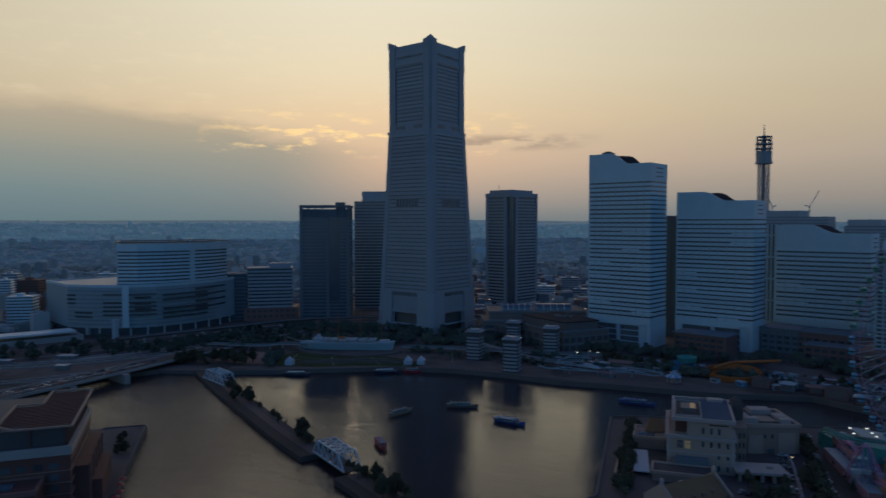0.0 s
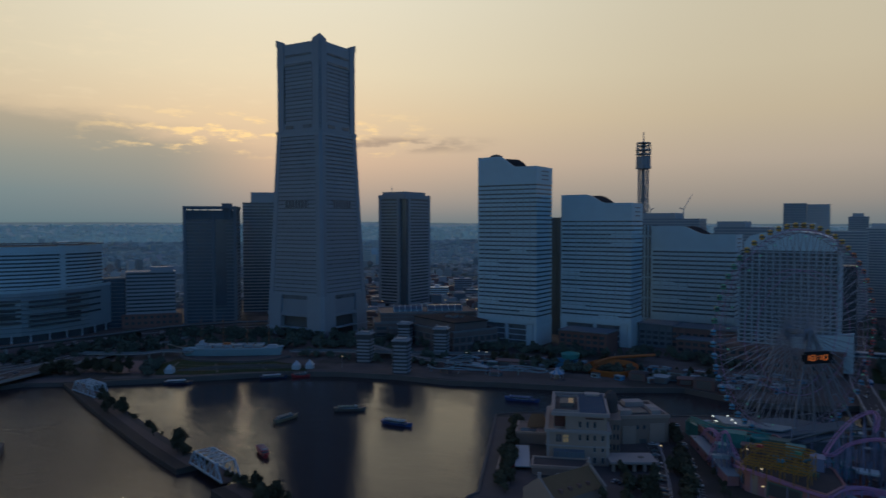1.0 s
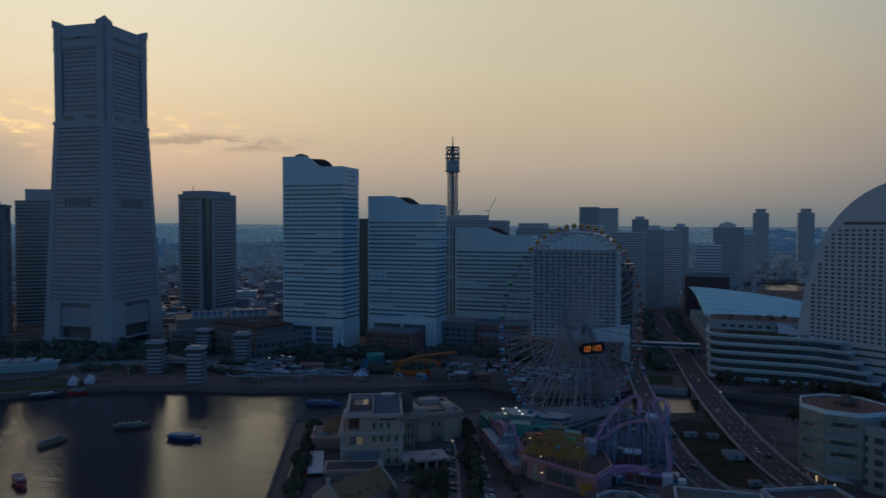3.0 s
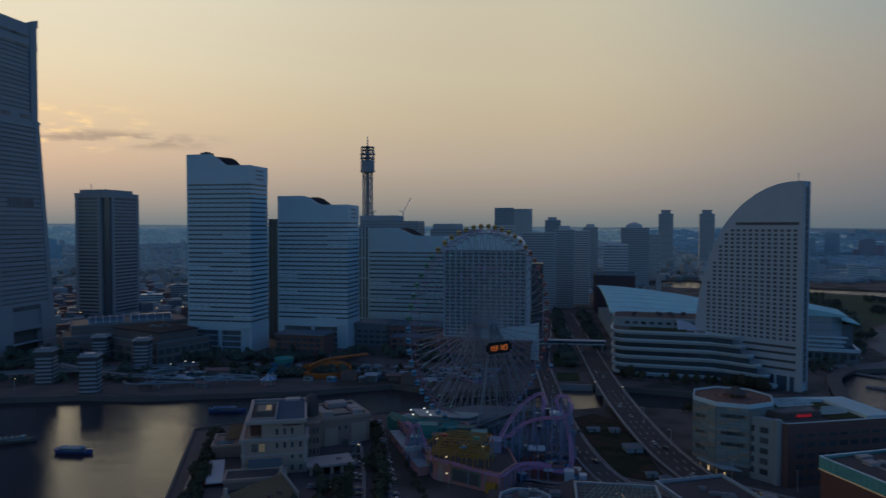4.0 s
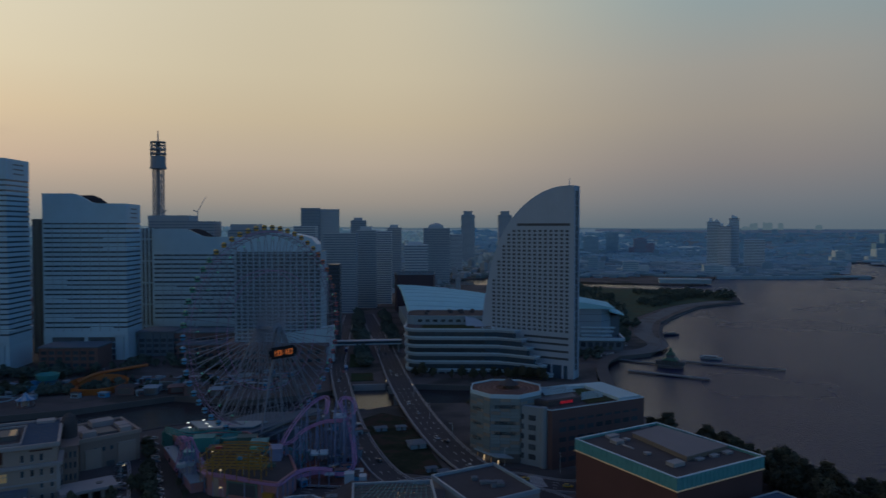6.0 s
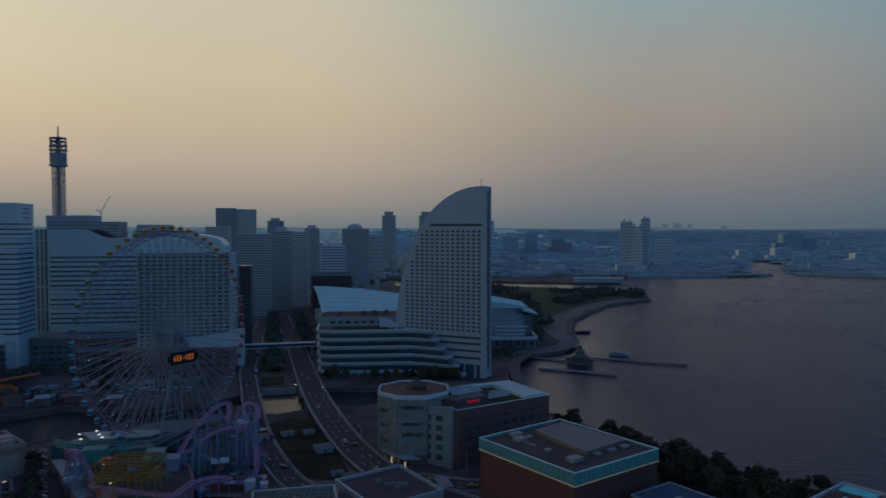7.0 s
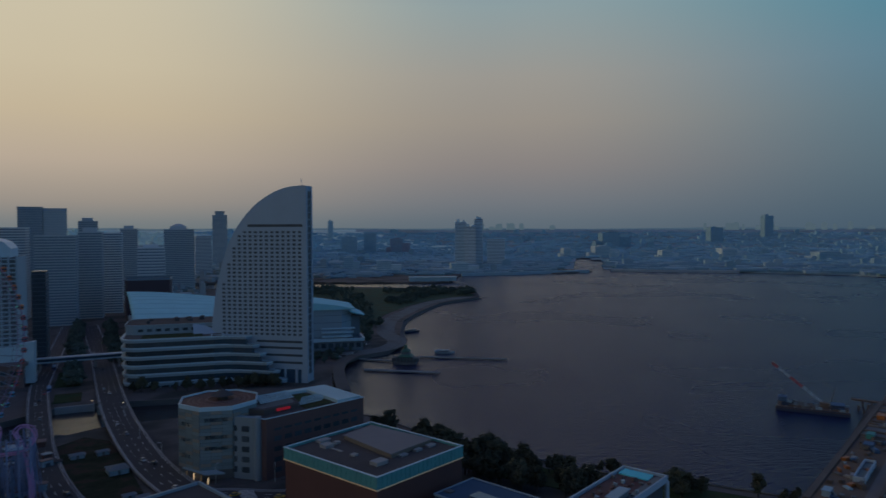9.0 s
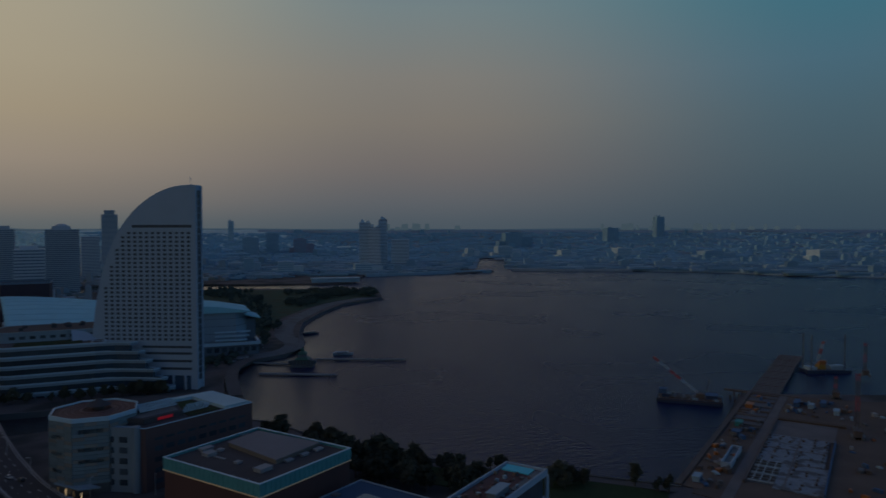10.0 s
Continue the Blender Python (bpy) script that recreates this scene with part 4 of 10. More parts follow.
part("annex", boxes((-4, 56, -6, 30, 0, 14)), RUSTB, ob, "rust-brown brick annex")
part("penthouse", boxes((24, 48, 6, 24, 59.2, 64)), STONE, ob)

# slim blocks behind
# wall and glass colours of these towers include distance haze
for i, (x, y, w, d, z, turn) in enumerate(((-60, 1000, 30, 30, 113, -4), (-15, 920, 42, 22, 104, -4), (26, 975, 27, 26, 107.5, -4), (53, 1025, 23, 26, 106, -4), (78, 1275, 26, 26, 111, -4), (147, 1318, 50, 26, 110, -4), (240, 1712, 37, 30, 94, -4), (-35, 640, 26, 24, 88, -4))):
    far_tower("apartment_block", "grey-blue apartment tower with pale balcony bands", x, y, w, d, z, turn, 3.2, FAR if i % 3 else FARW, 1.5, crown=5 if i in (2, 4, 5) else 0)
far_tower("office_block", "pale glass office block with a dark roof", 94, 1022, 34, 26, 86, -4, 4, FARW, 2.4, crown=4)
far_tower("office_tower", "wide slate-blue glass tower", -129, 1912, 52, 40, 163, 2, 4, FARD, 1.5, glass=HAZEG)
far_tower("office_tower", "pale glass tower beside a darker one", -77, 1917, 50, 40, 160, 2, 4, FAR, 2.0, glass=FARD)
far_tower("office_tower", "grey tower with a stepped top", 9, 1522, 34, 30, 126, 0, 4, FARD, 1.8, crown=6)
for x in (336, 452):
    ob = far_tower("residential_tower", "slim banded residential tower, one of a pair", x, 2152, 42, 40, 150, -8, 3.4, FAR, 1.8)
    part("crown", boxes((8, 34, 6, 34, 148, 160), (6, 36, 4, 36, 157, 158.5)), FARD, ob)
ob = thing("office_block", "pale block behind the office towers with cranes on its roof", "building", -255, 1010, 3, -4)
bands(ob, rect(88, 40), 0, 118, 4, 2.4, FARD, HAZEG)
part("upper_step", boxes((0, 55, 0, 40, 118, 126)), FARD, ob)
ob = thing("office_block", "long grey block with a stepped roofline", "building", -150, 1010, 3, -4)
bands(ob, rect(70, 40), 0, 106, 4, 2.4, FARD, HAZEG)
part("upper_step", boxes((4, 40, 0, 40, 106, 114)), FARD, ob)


ob = thing("dark_hall", "dark maroon windowless hall behind the shell roof", "building", 79, 925, 3, -4)
part("wall", prism([(0, 0), (47, 0), (50, 30), (-4, 30)], 0, 49), surface("dark_maroon_panel", (0.075, 0.05, 0.06), 0.8, vary=0.15, grain=0.2), ob, "dark maroon panelled wall")
part("roof_edge", ring(grow([(0, 0), (47, 0), (50, 30), (-4, 30)], 0.5), [(0, 0), (47, 0), (50, 30), (-4, 30)], 48, 50.5), HAZEG, ob)
ob = thing("rib_block", "slim dark glazed block beside the hotel", "tower", 4, 661, 3, -4)
part("body", boxes((0, 10, 0, 16, 0, 76)), HAZED, ob, "dark glazed wall")
for k in range(22):
    part("floor_belt", boxes((-0.2, 10.2, -0.2, 16, 2 + k * 3.4, 2.5 + k * 3.4)), SLATEB, ob)
ob = thing("roof_dome", "domed plant house on an apartment tower roof", "dome", 173, 1346, 107, 0)
bm = bmesh.new()
lathe(bm, [(15, 0), (15, 4), (14, 7.5), (10.5, 11), (5.5, 13.2), (1, 14)], 0, 0, 20)
part("dome", bm, FAR, ob, "grey domed roof")


def lattice_tower():
    ob = thing("radio_tower", "dark steel lattice communications tower with a drum platform", "tower", -289, 1185, 3)
    h, top = 6.8, 203
    for sx in (-1, 1):
        for sy in (-1, 1):
            bm = bmesh.new()
            beam(bm, (sx * h, sy * h, 60), (sx * h, sy * h, top), 0.9)
            part("leg", bm, MASTS, ob)
    part("base_block", boxes((-20, 20, -20, 20, 0, 62)), MASTS, ob)
    part("lift_shaft", boxes((-2.6, 2.6, -2.6, 2.6, 60, top)), MASTS, ob)
    for k in range(14):
        z0, z1 = 62 + k * 10, 72 + k * 10
        c = [(-h, -h), (h, -h), (h, h), (-h, h)]
        for i in range(4):
            a, b = c[i], c[(i + 1) % 4]
            for nm, p, q, r in (("brace", (*a, z0), (*b, z1), 0.45), ("brace", (*b, z0), (*a, z1), 0.45), ("ring_bar", (*a, z1), (*b, z1), 0.5)):
                bm = bmesh.new()
                beam(bm, p, q, r)
                part(nm, bm, MASTS, ob)
    for k in range(12):
        a = math.pi * k / 6
        bm = bmesh.new()
        beam(bm, (11.5 * math.cos(a), 11.5 * math.sin(a), 203), (11.5 * math.cos(a), 11.5 * math.sin(a), 246), 0.5, 4)
        beam(bm, (11.5 * math.cos(a), 11.5 * math.sin(a), 223), (11.5 * math.cos(a + 0.52), 11.5 * math.sin(a + 0.52), 240), 0.35, 4)
        part("cage_post", bm, MASTS, ob)
    for z, r, t in ((203, 13, 3), (206, 12, 17), (226, 13, 1.5), (233, 13, 1.5), (240, 10, 1.2), (245, 12, 1.2)):
        bm = bmesh.new()
        lathe(bm, [(r, z), (r, z + t)], 0, 0, 12)
        part("platform", bm, MASTS, ob)
    for i in range(8):
        bm = bmesh.new()
        a = i * math.pi / 4
        beam(bm, (11 * math.cos(a), 11 * math.sin(a), 223), (11 * math.cos(a), 11 * math.sin(a), 246), 0.5)
        part("post", bm, MASTS, ob)
    bm = bmesh.new()
    lathe(bm, [(4, 222), (3.5, 247), (1.2, 248), (0.7, 264)], 0, 0, 8)
    part("mast", bm, MASTS, ob)


lattice_tower()
# ---- the big wheel ----
RIMS = surface("dull_lilac_rim_steel", (0.20, 0.19, 0.25), 0.5, vary=0.1)
SPOKE = surface("pale_spoke_steel", (0.25, 0.275, 0.325), 0.45, vary=0.1)
LEGP = surface("slate_leg_paint", (0.20, 0.22, 0.25), 0.5, vary=0.1)
PINK = surface("pink_steel", (0.46, 0.24, 0.44), 0.45, vary=0.12)
LILAC = surface("lilac_steel", (0.22, 0.27, 0.42), 0.5, vary=0.15)
CABIN = {k: surface(k + "_cabin_paint", c, 0.35, vary=0.1) for k, c in (("yellow", (0.55, 0.33, 0.06)), ("orange", (0.50, 0.14, 0.04)), ("red", (0.40, 0.06, 0.06)), ("green", (0.08, 0.30, 0.20)), ("blue", (0.07, 0.30, 0.48)))}
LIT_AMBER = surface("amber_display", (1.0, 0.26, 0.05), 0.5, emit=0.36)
LIT_WARM = surface("warm_lamp", (1.0, 0.72, 0.38), 0.5, emit=0.6)
LIT_WHITE = surface("white_lamp", (0.95, 0.97, 0.85), 0.5, emit=1.0)
LIT_GREEN = surface("green_lamp", (0.2, 0.9, 0.55), 0.5, emit=0.15)
LIT_RED = surface("red_sign_glow", (1.0, 0.03, 0.05), 0.5, emit=0.08)
LIT_ROOM = surface("lit_window", (1.0, 0.6, 0.25), 0.5, emit=0.03)


def glyph(ch):
    """Seven-segment strokes of a digit."""
    on = {"0": "abcdef", "1": "bc", "6": "acdefg", "8": "abcdefg"}[ch]
    seg = {"a": (0, 1, 1.9, 2.1), "d": (0, 1, -0.1, 0.1), "g": (0, 1, 0.9, 1.1), "b": (0.9, 1.1, 1, 2), "c": (0.9, 1.1, 0, 1), "f": (-0.1, 0.1, 1, 2), "e": (-0.1, 0.1, 0, 1)}
    return [seg[s] for s in on]


def big_wheel():
    ob = thing("ferris_wheel", "giant pale steel ferris wheel with coloured cabins and a digital clock", "ferris wheel", -14.6, 398.5, 3, 51)
    hub, r = 55.6, 50.2

    def hoop(rad, y, tube_r, n=72):
        bm = bmesh.new()
        tube(bm, [(rad * math.cos(2 * math.pi * k / n), y, hub + rad * math.sin(2 * math.pi * k / n)) for k in range(n)], tube_r, 4, True)
        return bm
    for y in (-3.2, 3.2):
        part("rim", hoop(r, y, 0.17), RIMS, ob, "dull lilac steel rim")
        part("inner_ring", hoop(31.3, y * 1.2, 0.16), PINK, ob, "pink steel ring")
        part("outer_ring", hoop(51.8, y * 0.6, 0.14), PINK, ob)
    sp = bmesh.new()
    beam(sp, (0, -6.5, 1.5), (0, -3.2, r), 0.17, 4)
    first = None
    for side in (0, 1):
        for i in range(60):
            o = part("spoke", sp if first is None else first, SPOKE, ob)
            first = first or o.data
            a = 2 * math.pi * (i + 0.25) / 60 + (0.09 if side else -0.02)
            o.matrix_local = Matrix.Translation((0, 0, hub)) @ Matrix.Rotation(a, 4, "Y") @ (Matrix.Rotation(math.pi, 4, "Z") if side else Matrix.Identity(4))
    tie = bmesh.new()
    beam(tie, (0, -3.2, r), (0, 3.2, r), 0.2, 4)
    beam(tie, (0, -3.2, r), (2.4, 3.2, r), 0.12, 4)
    td = None
    for i in range(60):
        o = part("rim_tie", tie if td is None else td, RIMS, ob)
        td = td or o.data
        o.matrix_local = Matrix.Translation((0, 0, hub)) @ Matrix.Rotation(2 * math.pi * i / 60, 4, "Y")
    bm = bmesh.new()
    lathe(bm, [(2.0, -8), (2.0, -6.8), (1.5, -6.5), (1.5, 6.5), (2.0, 6.8), (2.0, 8)], 0, 0, 16)
    o = part("hub", bm, LEGP, ob)
    o.matrix_local = Matrix.Translation((0, 0, hub)) @ Matrix.Rotation(math.pi / 2, 4, "X")
    # cabins
    body, pane = {}, None
    for i in range(60):
        a = 2 * math.pi * (i + 0.5) / 60
        deg = math.degrees(a) % 360          # 0: east end, 90: top
        k = "yellow" if 50 < deg < 130 else "orange" if deg <= 50 and deg > 10 else "red" if deg <= 10 or deg > 330 else "green" if 130 <= deg < 172 else "blue"
        if k not in body:
            bm = bmesh.new()
            lathe(bm, [(0.5, -1.35), (1.15, -1.1), (1.3, -0.3), (1.3, 0.5), (1.05, 1.15), (0.4, 1.4)], 0, 0, 10)
            o = part("cabin", bm, CABIN[k], ob, k + " painted cabin")
            body[k] = o.data
        else:
            o = part("cabin", body[k], None, ob, k + " painted cabin")
        o.location = (54 * math.cos(a), 0, hub + 54 * math.sin(a))
        if pane is None:
            bm = bmesh.new()
            lathe(bm, [(1.34, -0.25), (1.34, 0.45)], 0, 0, 10)
            w = part("cabin_window", bm, GLASS, o)
            pane = w.data
        else:
            part("cabin_window", pane, None, o)
    arm = bmesh.new()
    beam(arm, (0, -3.2, r), (0, 0, 53.5), 0.12, 4)
    beam(arm, (0, 3.2, r), (0, 0, 53.5), 0.12, 4)
    ad = None
    for i in range(60):
        o = part("cabin_arm", arm if ad is None else ad, RIMS, ob)
        ad = ad or o.data
        o.matrix_local = Matrix.Translation((0, 0, hub)) @ Matrix.Rotation(2 * math.pi * (i + 0.5) / 60 + math.pi / 2, 4, "Y")
    lamp = bmesh.new()
    box(lamp, -0.25, 0.25, -3.6, -3.3, 48.2, 48.7)
    ld = None
    for i in range(0, 60, 2):
        o = part("rim_lamp", lamp if ld is None else ld, LIT_GREEN, ob)
        ld = ld or o.data
        o.matrix_local = Matrix.Translation((0, 0, hub)) @ Matrix.Rotation(2 * math.pi * i / 60, 4, "Y")
    # legs
    for sx in (-1, 1):
        for sy in (-1, 1):
            bm = bmesh.new()
            beam(bm, (sx * 1.5, sy * 8, hub), (sx * 23, sy * 17, 4), 0.55, 8)
            part("leg", bm, LEGP, ob)
            bm = bmesh.new()
            beam(bm, (sx * 1.0, sy * 8, hub), (sx * 9, sy * 19, 4), 0.4, 6)
            for k in range(1, 7):
                f = k / 7
                beam(bm, (sx * (1.5 + 21.5 * f), sy * (8 + 9 * f), hub - (hub - 4) * f), (sx * (1 + 8 * f), sy * (8 + 11 * f), hub - (hub - 4) * f), 0.25, 4)
            part("brace", bm, LEGP, ob)
    bm = bmesh.new()
    lathe(bm, [(20, 0), (20, 5), (21, 5.2), (21, 6)], 0, 0, 28)
    part("platform", bm, SLATEB, ob, "round boarding platform")
    part("station_roof", boxes((-26, 26, -14, -4, 8, 8.8)), SLATEB, ob, "slate station roof")
    for x in (-24, -8, 8, 24):
        part("station_post", boxes((x - 0.4, x + 0.4, -9.4, -8.6, 5, 8)), SPOKE, ob)
    # clock panel hung on the near side
    m = ob.matrix_world.inverted() @ pose(-5.0, 379.5, 49.6, 0, 0, 42) @ Matrix.Scale(0.6, 4)
    bm = boxes((-13.4, 13.4, 0, 1.6, -4.8, 4.8))
    bmesh.ops.bevel(bm, geom=[e for e in bm.edges if abs(e.verts[0].co.y - e.verts[1].co.y) > 1], offset=2.2, segments=4, affect="EDGES")
    p = part("clock_panel", bm, surface("matt_black_panel", (0.02, 0.02, 0.022), 0.7, spec=0.2), ob, "black digital clock panel")
    p.matrix_local = m
    for ch, x in (("1", -11.6), ("8", -6.0), ("1", -0.6), ("0", 5.0)):
        bm = bmesh.new()
        for a, b, c, e in glyph(ch):
            box(bm, x + (a + b) * 1.6 - max(0.24, (b - a) * 1.6), x + (a + b) * 1.6 + max(0.24, (b - a) * 1.6), -0.15, 0.05, -2.1 + c * 2.1 + 0.05, -2.1 + e * 2.1 - 0.05)
        part("digit", bm, LIT_AMBER, p, "glowing amber digit")
    part("colon", boxes((-0.4, 0.2, -0.15, 0.05, 0.6, 1.2), (-0.4, 0.2, -0.15, 0.05, -1.2, -0.6)), LIT_AMBER, p)
    bm = bmesh.new()
    beam(bm, m @ Vector((-4, 1, 3)), (-2, -8, hub), 0.2, 5)
    beam(bm, m @ Vector((4, 1, 3)), (2, -8, hub), 0.2, 5)
    beam(bm, m @ Vector((0, 1, -3)), (6, -15, 20), 0.35, 5)
    part("clock_strut", bm, LEGP, ob)


big_wheel()


# ---- amusement park ----
def coaster():
    ob = thing("roller_coaster", "pink roller coaster track on slim lilac columns", "roller coaster", 0, 0, 3)
    runs = [
        [(-0.6, 331.8, 15), (3.5, 339.2, 21), (9.7, 347.9, 27), (16.1, 352.9, 30), (18.5, 349, 28.5), (17.5, 344, 24)],
        [(-0.6, 331.8, 15), (3.0, 336.8, 14.2), (8.8, 342.1, 18), (17.3, 343.1, 21), (27.1, 340.0, 22.5), (30.8, 343.9, 25.5), (29.8, 350.7, 28.5), (26.1, 352.6, 29.5), (24, 349, 28), (26, 346, 24), (28.8, 341, 18), (30.6, 334, 10), (30.3, 327.1, 5), (25.4, 323.4, 3.2), (15.1, 325.3, 3.8), (6.8, 319.3, 4), (-2.1, 314.0, 3.6), (-12.8, 315.3, 4.5), (-24.2, 319.9, 6.5), (-31.7, 323.7, 9), (-35.3, 325.9, 14), (-37.3, 325.4, 20), (-40.0, 325.5, 19.5), (-43.4, 330.3, 12), (-46.2, 334.0, 4)],
    ]
    for run in runs:
        line = smooth_line(run, 7)
        for off in (-0.75, 0.75):
            pts = []
            for i, p in enumerate(line):
                a, b = Vector(line[max(i - 1, 0)]), Vector(line[min(i + 1, len(line) - 1)])
                s = (b - a).cross(Vector((0, 0, 1)))
                s = s.normalized() if s.length > 1e-4 else Vector((1, 0, 0))
                pts.append(Vector(p) + s * off)
            bm = bmesh.new()
            tube(bm, pts, 0.24, 5)
            part("rail", bm, PINK, ob, "pink tubular rail")
        bm = bmesh.new()
        tube(bm, [Vector(p) - Vector((0, 0, 0.9)) for p in line], 0.3, 5)
        part("spine", bm, PINK, ob)
        for i in range(3, len(line), 5):
            x, y, z = line[i]
            if z > 4.5:
                bm = bmesh.new()
                beam(bm, (x, y, 0), (x, y, z - 0.9), 0.34, 6)
                if z > 14:
                    beam(bm, (x + 2.5, y + 2.5, 0), (x, y, z - 2), 0.2, 5)
                    beam(bm, (x - 2.0, y + 2.5, 0), (x, y, z - 4), 0.2, 5)
                part("column", bm, LILAC, ob, "lilac steel column")
    # lift tower
    for k in range(7):
        bm = bmesh.new()
        z = 3 + k * 3.4
        for a, b in (((22, 338), (30, 338)), ((30, 338), (30, 352)), ((30, 352), (22, 352)), ((22, 352), (22, 338))):
            beam(bm, (*a, z), (*b, z), 0.22)
            beam(bm, (*a, z), (*b, z + 3.4), 0.16)
        part("tower_frame", bm, LILAC, ob)
    for a in ((22, 338), (30, 338), (30, 352), (22, 352), (26, 338), (30, 345)):
        bm = bmesh.new()
        beam(bm, (*a, 0), (*a, 28), 0.38, 6)
        part("tower_post", bm, LILAC, ob)
    part("ticket_roof", boxes((11, 19, 334, 340, 8, 8.8)), CLAD, ob)
    part("lift_canopy", boxes((21, 27, 343, 349, 22, 23)), CLAD, ob)
    # slanting blue-grey girders towards the wheel
    for dz in (0, 3.2):
        bm = bmesh.new()
        tube(bm, [(-19.8, 365.7, 7 - dz), (0.9, 370.2, 15 - dz), (18, 366.5, 19 - dz)], 0.7, 5)
        part("girder", bm, DIM, ob)
    for f in (0.1, 0.35, 0.6, 0.9):
        x, y, z = -19.8 + 37.8 * f, 367 + 2 * f, 4 + 13 * f
        bm = bmesh.new()
        beam(bm, (x, y, 0), (x, y, z), 0.45, 6)
        part("column", bm, LILAC, ob)


coaster()
TEALF = surface("teal_frame_paint", (0.06, 0.24, 0.30), 0.5, vary=0.15)
# red-brown floor; the red lamp glow on it is put into the colour
REDF = surface("red_lit_decking", (0.17, 0.055, 0.045), 0.8, vary=0.25, grain=0.8)
ob = thing("ride_deck", "red-brown decking under the coaster, red glow in its colour, with small lit lamps", "deck", 0, 0, 3)
part("deck", prism([(-2, 334), (8, 326), (24, 328), (29, 340), (26, 352), (6, 350)], 0, 0.5), REDF, ob, "red-brown decking with red glow in its colour")
rnd = random.Random(5)
for k in range(12):
    x, y = rnd.uniform(2, 27), rnd.uniform(329, 349)
    post = part("lamp_post", boxes((x - 0.07, x + 0.07, y - 0.07, y + 0.07, 0.5, 3.4)), LEGP, ob)
    part("lamp", boxes((x - 0.09, x + 0.09, y - 0.09, y + 0.09, 3.4, 3.58)), LIT_WARM, post, "small warm lamp")
for k in range(9):
    bm = bmesh.new()
    x = -6 + 1.6 * k
    beam(bm, (x, 334, 0.4), (x + 3, 340, 9 + k * 0.5), 0.2, 5)
    beam(bm, (x + 3, 334, 0.4), (x, 340, 8 + k * 0.5), 0.16, 5)
    part("cross_strut", bm, TEALF, ob, "teal steel cross strut")
bm = bmesh.new()
tube(bm, smooth_line([(-9, 333, 9.5), (-4, 338, 10.5), (2, 343, 8.5), (8, 346, 6.0), (14, 347, 5.0)], 5), 0.5, 6)
part("flume", bm, TEALF, ob, "teal flume pipe")
STRUT = surface("slate_blue_steel", (0.10, 0.15, 0.24), 0.5, vary=0.15)
rnd = random.Random(58)
for k in range(26):
    x, y, h = rnd.uniform(4, 30), rnd.uniform(328, 352), rnd.uniform(9, 21)
    bm = bmesh.new()
    tube(bm, [(x, y, 0.5), (x + rnd.uniform(-0.6, 0.6), y, h)], 0.26, 6)
    if k % 2:
        beam(bm, (x, y, h * 0.45), (x + rnd.uniform(-4, 4), y + 2, h * 0.95), 0.12, 4)
    part("track_column", bm, (STRUT, STRUT, LILAC)[k % 3], ob, "slate-blue steel track column")
PEACH = surface("peach_pink_render", (0.42, 0.19, 0.17), 0.8, vary=0.2, grain=0.5, tint=(0.40, 0.22, 0.26))
YELLOW = surface("yellow_track_paint", (0.36, 0.20, 0.03), 0.5, vary=0.15)
SEA = surface("sea_green_paint", (0.05, 0.26, 0.24), 0.5, vary=0.2)
ORANGE = surface("orange_paint", (0.40, 0.13, 0.03), 0.45, vary=0.15)
TUB = surface("bright_blue_paint", (0.06, 0.26, 0.46), 0.45, vary=0.15)

ob = thing("arcade_building", "pink stucco arcade building with dark stage openings", "building", 0, 0, 3)
ARC = [(-58, 374), (-43.5, 344), (-28.6, 313.6), (1.2, 299.6), (7, 314), (3, 332), (-22, 372)]
wall = part("wall", prism(ARC, 0, 8.4), PEACH, ob, "weathered pink stucco wall")
part("parapet", ring(grow(ARC, 0.3), grow(ARC, -0.6), 8.0, 9.0), PEACH, ob)
part("roof", prism(grow(ARC, -0.7), 8.4, 8.6), ROOF, ob)
GREENP = surface("faded_green_panel", (0.10, 0.17, 0.15), 0.7, vary=0.2)


def on_wall(p, q, f, bm, m, name, label=""):
    """Sets a shape against the wall from p to q, at the share f of its length."""
    p, q = Vector(p), Vector(q)
    o = part(name, bm, m, wall, label)
    c = p + (q - p) * f
    o.matrix_local = Matrix.Translation((c.x, c.y, 0)) @ Matrix.Rotation(math.atan2((q - p).y, (q - p).x), 4, "Z")


# shade within the stage opening, done as a dark slab on the wall
on_wall(ARC[2], ARC[3], 0.5, boxes((-6.5, 6.5, -0.3, 0.3, 1.6, 6.6)), SHUT, "stage_opening", "dark slab standing for the shaded stage opening")
on_wall(ARC[2], ARC[3], 0.5, boxes((-7.2, 7.2, -0.5, -0.2, 6.6, 7.2), (-7.2, -6.5, -0.5, -0.2, 0.8, 6.6), (6.5, 7.2, -0.5, -0.2, 0.8, 6.6)), GREENP, "stage_frame")
on_wall(ARC[2], ARC[3], 0.12, boxes((-1.4, 1.4, -0.25, 0.2, 0, 7.8)), CREAM, "pilaster")
on_wall(ARC[2], ARC[3], 0.88, boxes((-2.4, 2.4, -1.6, 0.2, 0, 4.6)), YELLOW, "kiosk_bay", "ochre kiosk bay")
for k in range(5):
    on_wall(ARC[1], ARC[2], 0.1 + 0.2 * k, boxes((-2.2, 2.2, -0.25, 0.2, 2.2, 6.4)), (SHUT, GREENP, SHUT, CREAM, SHUT)[k], "shutter")
    on_wall(ARC[0], ARC[1], 0.1 + 0.2 * k, boxes((-2.0, 2.0, -0.25, 0.2, 2.0, 5.8)), SHUT, "shutter")
part("annex", prism([(-60, 366), (-36, 316), (-31.5, 318), (-55, 368)], 0, 4.2), PEACH, ob, "lower pink annex along the hedge")
